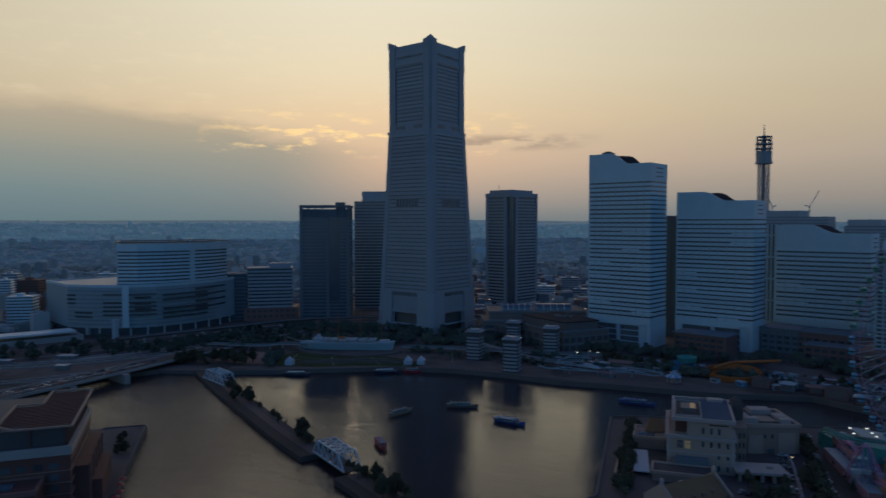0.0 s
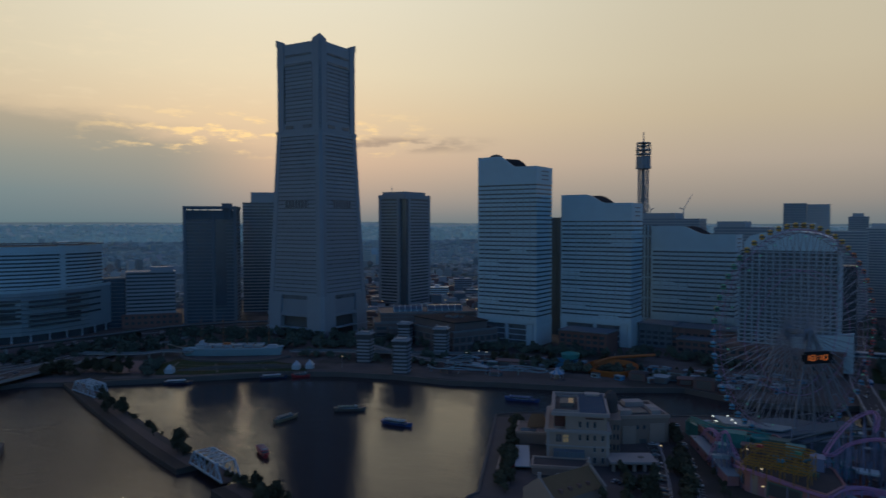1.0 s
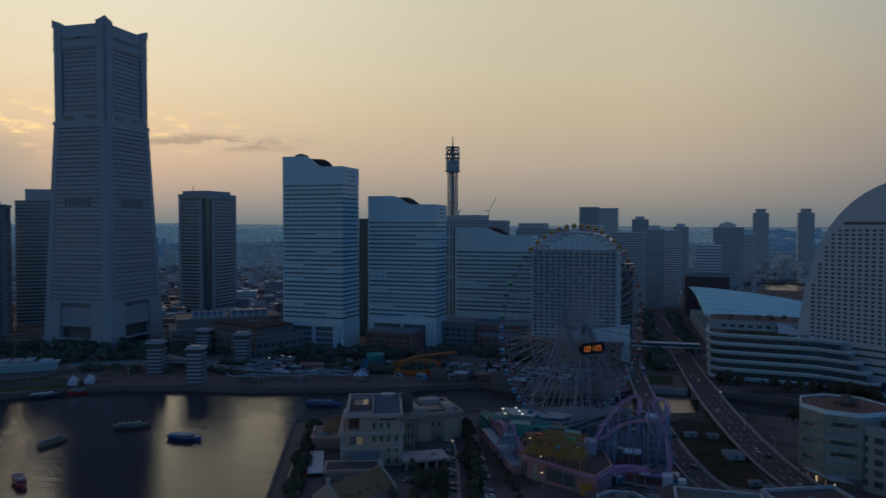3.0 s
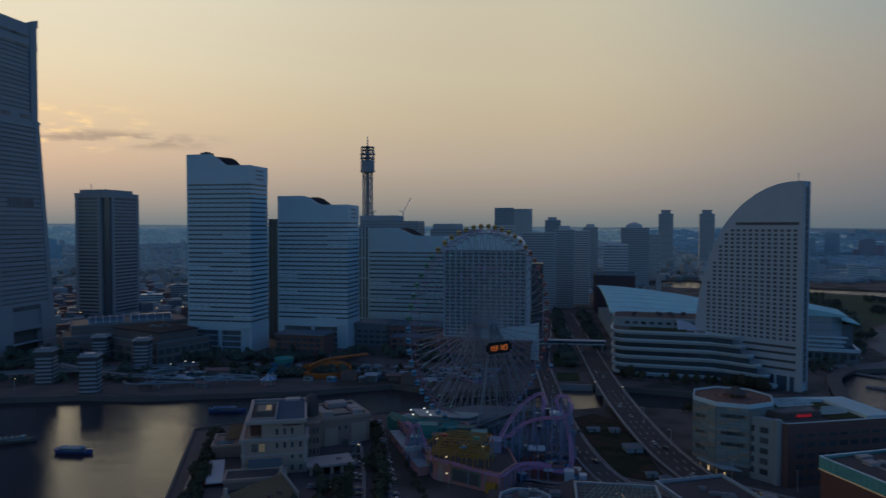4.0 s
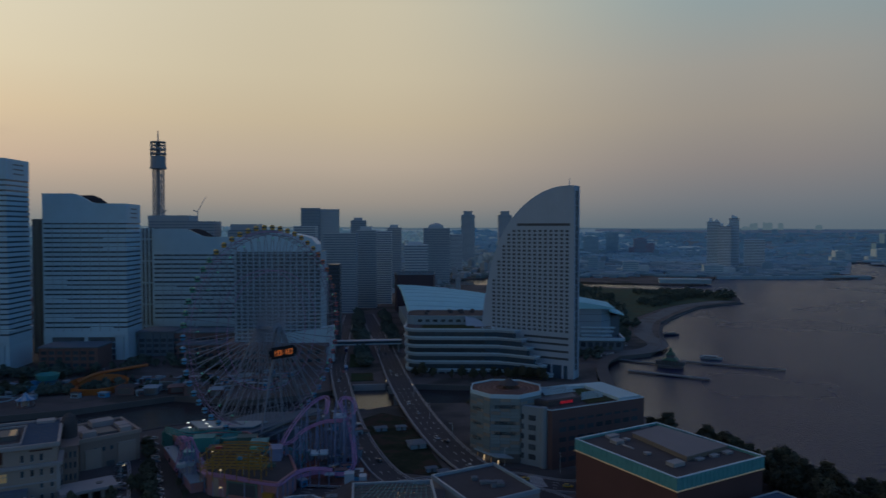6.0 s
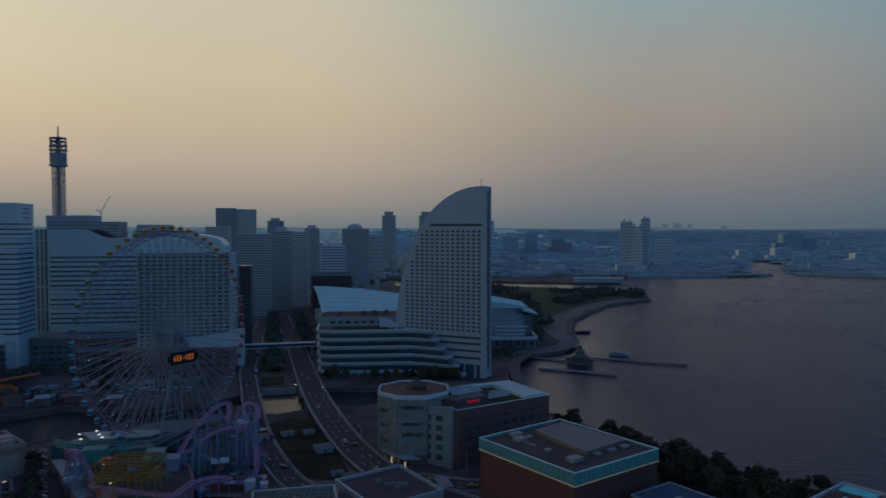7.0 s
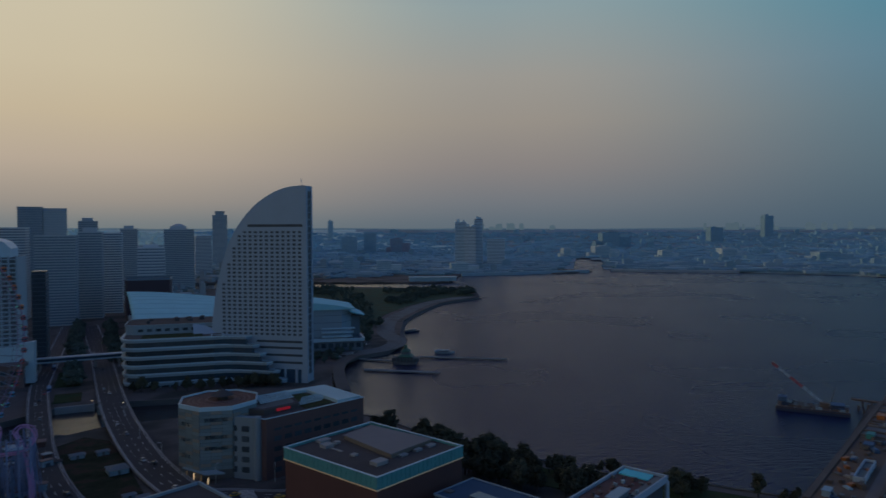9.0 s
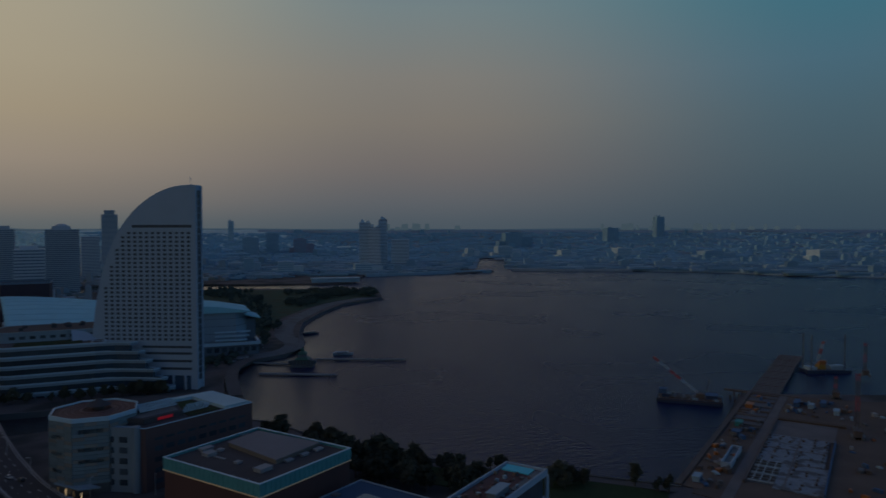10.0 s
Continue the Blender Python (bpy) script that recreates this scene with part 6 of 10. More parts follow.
for k in range(4):
    part("entrance_lamp", boxes((89.3 + k * 2.5, 89.7 + k * 2.5, 352.3 - k * 4.4, 352.7 - k * 4.4, 0.4, 3.0)), LIT_WARM if k % 2 else LIT_ROOM, ob, "lit entrance pillar")

LIT_EAVE = surface("eave_light", (1.0, 0.66, 0.36), 0.5, emit=0.03)
ob = thing("museum_block", "dark red brick box with a verdigris parapet band and roof plant", "building", 0, 0, 3)
CN = [(119.3, 290.7), (139.9, 244.1), (181.6, 262), (161.0, 309)]
part("wall", prism(grow(CN, -0.1), 0, 20.2), TILE_BR, ob, "dark red brick wall")
part("eave_line", ring(grow(CN, 0.45), grow(CN, -0.8), 20.2, 20.6), LIT_EAVE, ob, "dim warm light strip under the parapet")
part("parapet", ring(grow(CN, 0.3), grow(CN, -0.25), 20.6, 25.0), TEAL, ob, "verdigris metal parapet")
for a in range(4):
    p, q = Vector(CN[a]), Vector(CN[(a + 1) % 4])
    n = Vector(((q - p).y, -(q - p).x)).normalized()
    for k in range(1, 20):
        c = p + (q - p) * (k / 20) + n * 0.36
        o = part("seam", boxes((-0.06, 0.06, -0.06, 0.06, 20.7, 24.9)), SEA, ob)
        o.location = (c.x, c.y, 0)
part("coping", ring(grow(CN, 0.42), grow(CN, -0.3), 24.95, 25.2), CLAD, ob)
part("roof", prism(grow(CN, -0.2), 23.9, 24.1), ROOF, ob)
PH = [(143.5, 293.2), (152.0, 262.0), (173.5, 272.5), (158.6, 301.5)]
part("penthouse", prism(grow(PH, -0.3), 24.1, 25.7), surface("tan_render", (0.19, 0.16, 0.13), 0.9, vary=0.1, grain=0.4), ob, "low dull tan penthouse")
part("penthouse_roof", prism(PH, 25.7, 26.0), surface("warm_grey_roof", (0.21, 0.195, 0.20), 0.8, vary=0.15, grain=0.4), ob, "flat warm grey penthouse roof")
for x, y, w, d, h in ((135.5, 294, 6, 3.4, 1.5), (134.8, 286.5, 5, 4.4, 2.0), (139.6, 289, 2.4, 2.4, 1.4), (141, 271.6, 2.6, 2.2, 1.2), (146.2, 259, 6.5, 4.5, 2.2), (157.5, 263.6, 4.0, 2.4, 1.0), (164.8, 266.6, 4.0, 2.2, 1.2), (171.6, 269.4, 4.4, 2.6, 1.2), (154, 305, 5, 0.8, 0.5), (137, 281, 0.8, 7, 0.5)):
    w, d, h = w * 0.85, d * 0.85, h * 0.62
    bm = boxes((-w / 2, w / 2, -d / 2, d / 2, 0, h), (-w / 2 - 0.1, w / 2 + 0.1, -d / 2 - 0.1, d / 2 + 0.1, h - 0.15, h + 0.06))
    o = part("roof_unit", bm, CONC, ob, "pale boxed roof unit")
    o.matrix_local = Matrix.Translation((x, y, 24.1)) @ Matrix.Rotation(radians(23), 4, "Z")

ob = thing("low_hall", "low building with a slate-blue metal roof and rooflight", "building", 0, 0, 3)
L2 = [(163, 246), (178, 206), (198, 214), (182, 253.5)]
part("wall", prism(L2, 0, 13.5), CONC, ob)
part("roof", prism(grow(L2, 0.5), 13.5, 14.6), ROOFB, ob, "slate-blue metal roof")
part("rooflight", prism([(172, 238), (176, 228), (181, 230), (177, 240)], 14.6, 15.4), GLASSB, ob)
part("coping", ring(grow(L2, 0.7), grow(L2, 0.2), 14.3, 15.0), CLADB, ob)
part("roof_hatch", prism([(166.5, 247), (167.6, 244.2), (170, 245.1), (168.9, 247.9)], 14.6, 15.1), DARK, ob)
part("roof_mat", prism([(173.5, 224), (177.5, 213.5), (183, 215.6), (179, 226.1)], 14.6, 14.75), ROOF, ob, "brown-grey roof patch")

ob = thing("market_building", "white-framed market building with a rust roof terrace and teal skylight", "building", 0, 0, 3)
W3 = [(157.4, 182.9), (163.9, 169.1), (224.0, 196.3), (217.5, 210.1)]
part("wall", prism(grow(W3, -1), 0, 26.5), GLASS, ob, "dark glazed wall")
part("roof_deck", prism(grow(W3, -0.8), 26.5, 27.0), TILE_BR, ob, "rust-coloured roof deck")
part("parapet", ring(grow(W3, 0.2), grow(W3, -0.35), 25.6, 27.8), WHITE, ob, "white frame")
part("skylight", prism([(216.6, 208.6), (211.9, 206.1), (216.0, 196.6), (220.9, 199.2)], 27.0, 27.45), surface("teal_skylight", (0.10, 0.62, 0.70), 0.6, vary=0.1), ob, "teal glass skylight")
part("gravel_strip", prism([(221.3, 198.7), (200, 189.0), (201.0, 187.0), (222.3, 196.6)], 27.0, 27.12), DARK, ob, "dark gravel strip")
pent = part("stair_house", prism([(200.4, 192.2), (202.1, 189.6), (193.3, 185.2), (192.0, 187.8)], 27.0, 29.0), DIM, ob, "dark stair house")
part("stair_roof", prism([(200.8, 192.5), (202.6, 189.4), (193.1, 184.7), (191.5, 187.9)], 29.0, 29.3), CLADB, pent, "pale flat roof")
for k in range(6):
    p = Vector(W3[2]) + (Vector(W3[3]) - Vector(W3[2])) * (k / 5)
    part("frame_post", boxes((p.x - 0.5, p.x + 0.5, p.y - 0.5, p.y + 0.5, 0, 26)), WHITE, ob)
for k in range(10):
    p = Vector(W3[0]) + (Vector(W3[3]) - Vector(W3[0])) * (k / 9)
    part("frame_post", boxes((p.x - 0.4, p.x + 0.4, p.y - 0.4, p.y + 0.4, 0, 26)), WHITE, ob)
for z in (8, 17):
    part("floor_band", ring(W3, grow(W3, -1.2), z, z + 1.2), WHITE, ob)
rnd = random.Random(21)
for k in range(95):
    f, g = rnd.uniform(0.05, 0.86), rnd.uniform(0.1, 0.9)
    p = Vector(W3[0]).lerp(Vector(W3[3]), f).lerp(Vector(W3[1]).lerp(Vector(W3[2]), f), g)
    w, d, h = rnd.uniform(0.5, 1.6), rnd.uniform(0.4, 0.9), rnd.uniform(0.35, 1.0)
    bm = boxes((-w / 2, w / 2, -d / 2, d / 2, 0, h), (-w / 2 - 0.06, w / 2 + 0.06, -d / 2 - 0.06, d / 2 + 0.06, h, h + 0.08))
    o = part("terrace_seat" if k % 3 else "roof_planter", bm, (CLADB, RUSTB, ROOF, RUSTB, DARK, TILE_BR)[rnd.randrange(6)], ob)
    o.matrix_local = Matrix.Translation((p.x, p.y, 27.0)) @ Matrix.Rotation(radians(20 + 90 * rnd.randrange(2) + rnd.uniform(-8, 8)), 4, "Z")
roof_units(ob, 164, 178, 181, 190, 27.0, 4, 22, ROOF, 1.0)

# low mall roofs in the foreground
ob = thing("parking_block", "low concrete block with a pale parapet and roof hatches", "building", 0, 0, 3)
N1 = [(62, 300), (74, 268), (102, 280), (90, 312)]
part("wall", prism(grow(N1, -0.2), 0, 8.2), CONC, ob)
part("parapet", ring(N1, grow(N1, -0.8), 8.0, 9.6), CLADB, ob)
part("roof", prism(grow(N1, -0.8), 8.2, 8.4), ROOF, ob)
roof_units(ob, 76, 90, 284, 300, 8.4, 5, 31, DIM, 1.3)
ob = thing("mall_block", "low mall with a glazed lattice roof and roof plant", "building", 0, 0, 3)
N2 = [(-2, 262), (62, 262), (66, 286), (52, 297), (30, 300), (18, 284), (-2, 284)]
part("wall", prism(N2, 0, 8.0), CONC, ob)
part("roof", prism(N2, 8.0, 8.3), ROOF, ob)
part("glass_roof", prism([(30, 270), (60, 272), (62, 286), (50, 294), (32, 292)], 8.3, 9.4), SHUT, ob, "dark glazed lattice roof")
for k in range(10):
    part("lattice_rib", boxes((31 + k * 3, 31.3 + k * 3, 271.5, 292 - 0.15 * k, 9.4, 9.7)), GREENP, ob)
for k in range(6):
    part("lattice_bar", boxes((31, 60, 273 + k * 3.3, 273.25 + k * 3.3, 9.4, 9.65)), GREENP, ob)
roof_units(ob, 4, 28, 264, 284, 8.3, 12, 33, DIM)
rnd = random.Random(35)
for k in range(16):
    x, y = rnd.gauss(47, 4.5), rnd.gauss(281, 4.0)
    part("hall_lamp", boxes((x - 0.08, x + 0.08, y - 0.08, y + 0.08, 9.5, 9.66)), LIT_WARM, ob, "small warm lamp in the glazed roof")
bm = bmesh.new()
for k in range(14):
    beam(bm, (31 + k * 2.2, 271, 9.75), (40 + k * 1.6, 292, 9.75), 0.09, 4)
part("lattice_diagonal", bm, TEAL, ob)
part("roof_court", prism(octagon(12, 273, 9.5), 8.3, 9.2), PAVE, ob, "octagonal roof court")
part("court_rim", ring(octagon(12, 273, 10.2), octagon(12, 273, 9.4), 8.3, 10.2), CLADB, ob)
part("court_bench", boxes((8, 12, 271, 272, 9.2, 9.8), (13.5, 17.5, 273.5, 274.5, 9.2, 9.8)), CLAD, ob)
part("parapet", ring(grow(rect(30, 22, 31, 271), 0.6), grow(rect(30, 22, 31, 271), -0.2), 8.3, 10.0), CLADB, ob)
part("tank", boxes((27, 31, 306, 310, 0, 9), (33, 36, 305, 309, 0, 8)), WHITE, ob)


# ---- wedding hall in a European manner ----
# darker copy of the cream stucco; the shade is in its colour
PLASTER = surface("shaded_stucco", (0.27, 0.205, 0.175), 0.8, vary=0.14, grain=0.5, bump=0.1)


CORN = surface("weathered_pale_stone", (0.36, 0.33, 0.32), 0.7, vary=0.15, grain=0.6)


def wedding_hall():
    ob = thing("wedding_hall", "cream stucco banquet mansion with slate-blue roofs and cornices", "building", -112.3, 304.5, 1.9, 20)
    # broad lower storeys, set-back upper storey
    part("main_wall", boxes((0, 28, 0, 40, 0, 16.6)), CREAM, ob, "cream stucco wall")
    part("upper_wall", boxes((8.5, 27, 0.6, 39, 16.6, 24)), CREAM, ob)
    part("upper_wall", boxes((3, 8.5, 4.5, 38, 16.6, 24)), CREAM, ob)
    part("terrace_recess", boxes((3.4, 8.2, 4.2, 4.7, 17.4, 22.5)), TILE_BR, ob, "dark rust terrace recess")
    part("cornice", ring(rect(30, 42, -1, -1), rect(26.6, 38.6, 0.7, 0.7), 16.0, 17.3), CORN, ob, "pale cornice")
    part("string_course", ring(rect(28.8, 40.8, -0.4, -0.4), rect(27, 39, 0.5, 0.5), 9.4, 10.0), CORN, ob)
    part("parapet", ring(rect(26.4, 40.4, 1.8, -0.6), rect(24.2, 38.2, 2.9, 0.5), 23.6, 25.2), CORN, ob, "pale parapet")
    part("roof", boxes((2.8, 27.2, 0.4, 39, 24, 24.2)), ROOF, ob)
    part("slate_roof", boxes((14.5, 27, 2, 37, 24.2, 24.9)), ROOFB, ob, "slate-blue roof field")
    part("roof_field", boxes((3.4, 14.2, 3, 31, 24.2, 24.7)), PAVE, ob, "warm grey sunken roof field")
    part("field_rim", ring(rect(11.6, 28.8, 3, 2.6), rect(10.6, 27.8, 3.5, 3.1), 24.2, 25.6), CORN, ob)
    part("lantern", boxes((6, 12.2, 11, 21, 24.7, 26.4), (5.7, 12.5, 10.7, 21.3, 26.4, 26.7)), DARK, ob, "dark glazed roof lantern")
    part("lantern_pane", boxes((9.7, 12.0, 11.4, 20.6, 26.7, 26.85)), LIT_ROOM, ob, "warmly lit lantern pane")
    part("roof_hatch", boxes((18, 25, 33, 38, 24.9, 26.0)), CORN, ob)
    part("roof_seam", boxes(*[(14.5, 27, 4 + 2.4 * k, 4.12 + 2.4 * k, 24.9, 25.0) for k in range(14)]), DARK, ob)
    for x in (15.0, 18.4, 21.6):
        pane = part("window", boxes((x - 0.55, x + 0.55, 0.3, 0.8, 18.4, 21.0)), GLASS, ob)
        part("window_sill", boxes((x - 0.8, x + 0.8, 0.2, 0.6, 18.1, 18.4)), CORN, pane)
    for x, zs in ((15.0, (12.6, 2.4)), (18.4, (12.6, 2.4)), (21.6, (12.6, 7.6, 2.4)), (25.2, (12.6, 7.6, 2.4))):
        for z in zs:
            pane = part("window", boxes((x - 0.55, x + 0.55, -0.12, 0.2, z, z + 2.5)), GLASS, ob)
            part("window_frame", boxes((x - 0.8, x + 0.8, -0.2, 0.05, z + 2.5, z + 2.8), (x - 0.8, x + 0.8, -0.35, 0.05, z - 0.3, z)), CORN, pane)
    for k, x in enumerate((5.4, 8.6)):
        pane = part("tall_window", boxes((x - 1.2, x + 1.2, -0.12, 0.2, 11.4, 14.8)), LIT_ROOM if k else SHUT, ob, "tall mullioned window")
        part("mullion", boxes((x - 0.08, x + 0.08, -0.2, -0.1, 11.4, 14.8), (x - 1.2, x + 1.2, -0.2, -0.1, 13.5, 13.7)), CORN, pane)
    for x in (0.4, 27.3):
        part("quoin_strip", boxes((x - 0.5, x + 0.8, -0.18, 0.3, 0, 16)), CORN, ob)
    part("wall_lettering", boxes((17.5, 25.5, 0.35, 0.6, 22.2, 22.8)), TILE_BR, ob, "dark unreadable lettering bar")
    part("glass_front", boxes((3, 17, -4, 0, 0, 8.2)), SLATEB, ob, "blue-grey glazed garden front")
    for k in range(8):
        part("glazing_bar", boxes((3 + k * 2, 3.2 + k * 2, -4.15, -3.9, 0, 8.2)), DARK, ob)
    for i in range(10):
        for z in (2.4, 6.2, 11.8):
            part("side_window", boxes((27.8, 28.2, 3 + i * 3.7, 4.2 + i * 3.7, z, z + 2.4)), GLASS, ob)
    # stair tower and turret
    part("mid_tower", boxes((28, 34, 16, 36, 0, 18), (27.5, 34.5, 15.5, 36.5, 17.4, 18.4)), PLASTER, ob)
    for i in range(3):
        for z in (4, 9, 13.5):
            part("tower_window", boxes((29.2 + i * 1.7, 30.0 + i * 1.7, 15.7, 16.2, z, z + 2.4)), RUSTB if (i, z) == (0, 13.5) else GLASS, ob)
    bm = bmesh.new()
    lathe(bm, [(3.4, 18), (3.4, 24), (3.2, 25.5), (2.4, 27.6), (0.9, 28.8)], 30.5, 31, 16)
    part("turret", bm, ROOF, ob, "domed stair turret")
    # rear wing
    rear = Matrix.Translation((34.5, 34.5, 0)) @ Matrix.Rotation(radians(15), 4, "Z")

    def rp(name, bm, m, label=""):
        part(name, bm, m, ob, label).matrix_local = rear
    rp("rear_wing", boxes((0, 26, 0, 28, 0, 14.6)), PLASTER, "stucco rear wing with shade in its colour")
    rp("rear_cornice", ring(rect(27.2, 29.2, -0.6, -0.6), rect(24.6, 26.6, 0.7, 0.7), 13.8, 15.4), CREAM)
    rp("rear_roof", boxes((0.6, 25.4, 0.6, 27.4, 14.6, 14.8)), ROOF)
    rp("rear_panel", boxes((2, 9, -0.5, 0, 0.2, 10)), CREAM)
    rp("rear_panel", boxes((16, 24, -0.5, 0, 0.2, 11)), CREAM)
    rp("rear_door", boxes((11, 14.5, -0.3, 0.1, 0, 3.4)), DARK)
    for i in range(3):
        rp("rear_window", boxes((6 + i * 3.4, 7.2 + i * 3.4, -0.2, 0.1, 8.4, 10.2)), GLASS)
    for a in ((2, 8, 3, 7, 14.8, 17.2), (9, 17, 4, 14, 14.8, 15.6), (18, 23, 2, 6, 14.8, 17), (19, 24, 9, 16, 14.8, 16.6), (10, 20, 18, 25, 14.8, 17.4), (2, 7, 12, 22, 14.8, 16)):
        rp("roof_unit", boxes(a), CORN if a[0] != 9 else DARK)
    # porch
    porch = Matrix.Translation((28.3, -7, 0)) @ Matrix.Rotation(radians(9), 4, "Z")

    def pp(name, bm, m, label=""):
        part(name, bm, m, ob, label).matrix_local = porch
    pp("porch_roof", boxes((0, 21, 0, 13, 4.6, 5.6)), CORN, "pale flat porch roof")
    bm = bmesh.new()
    lathe(bm, [(1.3, 5.6), (1.5, 5.9), (1.0, 5.9)], 15, 6.5, 14)
    pp("porch_oculus", bm, DARK)
    pp("porch_wall", boxes((0.6, 20.4, 9, 12.6, 0, 4.6)), CREAM)
    for k in range(5):
        pp("porch_pier", boxes((0.8 + k * 4.6, 2.2 + k * 4.6, 0.5, 1.7, 0, 4.6)), CREAM)
    # wings towards the water
    part("west_wing", boxes((-16, -1, 27, 46, 0, 6.6)), PLASTER, ob)
    part("west_rim", ring(rect(15.8, 19.8, -16.4, 26.6), rect(13.8, 17.8, -15.4, 27.6), 6.2, 7.3), CREAM, ob)
    part("west_rooflight", boxes((-14, -6, 29, 34, 6.6, 7.2)), GLASSB, ob)
    bm = bmesh.new()
    v = [bm.verts.new(c) for c in ((-11, 36, 7), (-1, 36, 7), (-1, 48, 7), (-11, 48, 7), (-9, 42, 12.5), (-3, 42, 12.5))]
    for f in ((0, 1, 5, 4), (1, 2, 5), (2, 3, 4, 5), (3, 0, 4), (3, 2, 1, 0)):
        bm.faces.new([v[i] for i in f])
    part("west_gable", bm, surface("tan_tile_roof", (0.23, 0.145, 0.082), 1.0, vary=0.2, grain=1.5, spec=0.08), ob, "tan tiled roof")
    o = part("awning", boxes((-3.4, 3.4, -15, 15, 2.6, 3.1)), WHITE, ob, "white fabric awning")
    o.matrix_local = Matrix.Translation((-11.4, 3.3, 0)) @ Matrix.Rotation(radians(4), 4, "Z")
    o = part("side_cloth", boxes((-6.4, -3.5, -15, 5, 2.2, 2.5), (-6.4, -6.1, -15, 5, 0, 2.2)), surface("red_awning", (0.38, 0.04, 0.05), 0.7), ob, "red side cloth")
    o.matrix_local = Matrix.Translation((-11.4, 3.3, 0)) @ Matrix.Rotation(radians(4), 4, "Z")
    for a in ((-20, -16, 24, 25, 0, 2.2), (-20, -19, 8, 25, 0, 2.2), (-22, -16, -16, -15, 0, 2.4), (-22, -21, -16, 4, 0, 2.4), (-16, -15, -32, -16, 0, 2.4)):
        part("garden_wall", boxes(a), CREAM, ob)
    part("front_wing", boxes((-6, 19, -16, -4, 0, 4.8)), PLASTER, ob)
    part("front_rim", ring(rect(26, 13, -6.5, -16.5), rect(24, 11, -5.5, -15.5), 4.3, 5.6), CREAM, ob)
    part("front_roof", boxes((-5.5, 18.5, -15.5, -4.2, 4.8, 5.0)), ROOF, ob)
    # chapel with a raised gable
    chap = Matrix.Translation((17.6, -30.5, 0)) @ Matrix.Rotation(radians(45 - 90), 4, "Z")

    def cp(name, bm, m, label=""):
        part(name, bm, m, ob, label).matrix_local = chap
    cp("chapel_wall", boxes((-8, 8, -26, 0, 0, 5.2)), PLASTER)
    bm = bmesh.new()
    v = [bm.verts.new(c) for c in ((-8.6, -26.5, 5), (8.6, -26.5, 5), (8.6, 0, 5), (-8.6, 0, 5), (0, -26.5, 11.6), (0, 0, 11.6))]
    for f in ((0, 4, 5, 3), (1, 2, 5, 4), (0, 1, 4), (2, 3, 5), (3, 2, 1, 0)):
        bm.faces.new([v[i] for i in f])
    cp("chapel_roof", bm, bpy.data.materials["tan_tile_roof"], "tan tiled chapel roof")
    bm = bmesh.new()
    f = [bm.verts.new(c) for c in ((-9.2, 0.1, 0), (9.2, 0.1, 0), (9.2, 0.1, 5.8), (0, 0.1, 12.8), (-9.2, 0.1, 5.8))]
    g = [bm.verts.new(q.co + Vector((0, 1.0, 0))) for q in f]
    bm.faces.new(f)
    bm.faces.new(g[::-1])
    for k in range(5):
        m = (k + 1) % 5
        bm.faces.new((f[m], f[k], g[k], g[m]))
    cp("chapel_gable", bm, CREAM, "cream gable wall")
    cp("gable_finial", boxes((-0.5, 0.5, 0.0, 1.2, 12.4, 14.6), (-0.8, 0.8, -0.2, 1.4, 12.6, 13.2)), CORN)
    bm = bmesh.new()
    f = [bm.verts.new(c) for c in ((-9.0, -27.6, 0), (9.0, -27.6, 0), (9.0, -27.6, 5.6), (0, -27.6, 12.4), (-9.0, -27.6, 5.6))]
    g = [bm.verts.new(q.co + Vector((0, 1.0, 0))) for q in f]
    bm.faces.new(f)
    bm.faces.new(g[::-1])
    for k in range(5):
        m = (k + 1) % 5
        bm.faces.new((f[m], f[k], g[k], g[m]))
    cp("chapel_gable", bm, CREAM, "cream gable wall")
    cp("gable_finial", boxes((-0.5, 0.5, -27.7, -26.5, 12.0, 14.2)), CORN)
    for k in range(4):
        cp("chapel_dormer", boxes((5.2, 6.6, -22 + 5 * k, -20.6 + 5 * k, 6.2, 8.0)), RUSTB, "small rust-red dormer")
    cp("roof_vent", boxes((-4.6, -2.6, -14, -12, 8.4, 9.6)), CORN)


wedding_hall()

# brick building beside the canal
ob = thing("brick_hall", "dark red brick hall with a stepped roof pergola", "building", -267.5, 116.8, 3, 148.5)
wall = part("main_wall", boxes((0, 58, 1, 52, 0, 26.5)), TILE_BR, ob, "dark red brick wall")
part("penthouse", boxes((4, 58, 2.5, 46, 26.5, 33.6)), SHUT, ob, "dark glazed penthouse")
for k in range(14):
    part("penthouse_mullion", boxes((4 + k * 4.1, 4.4 + k * 4.1, 2.2, 2.6, 27.4, 33.6)), TILE_BR, ob)
part("pale_band", ring(rect(58.8, 51.8, -0.4, 0.6), rect(56, 49, 1, 2), 24.2, 27.4), CONC, ob, "pale concrete parapet band")
part("roof", boxes((0.8, 57.2, 1.8, 51.2, 26.5, 26.8)), ROOF, ob)
for z in (5.0, 9.4, 13.8, 18.2):
    part("string_course", ring(rect(58.4, 51.4, -0.2, 0.8), rect(56, 49, 1, 2), z, z + 0.22), PLASTER, ob, "tan string course")
for i in range(9):
    for z in (1.6, 6.2, 10.6, 15.0, 19.2):
        part("window", boxes((-0.12, 0.3, 5 + i * 5.2, 8.2 + i * 5.2, z, z + 2.2)), GLASS, wall)
        part("window", boxes((3 + i * 6, 6.2 + i * 6, 0.88, 1.2, z, z + 2.2)), GLASS, wall)
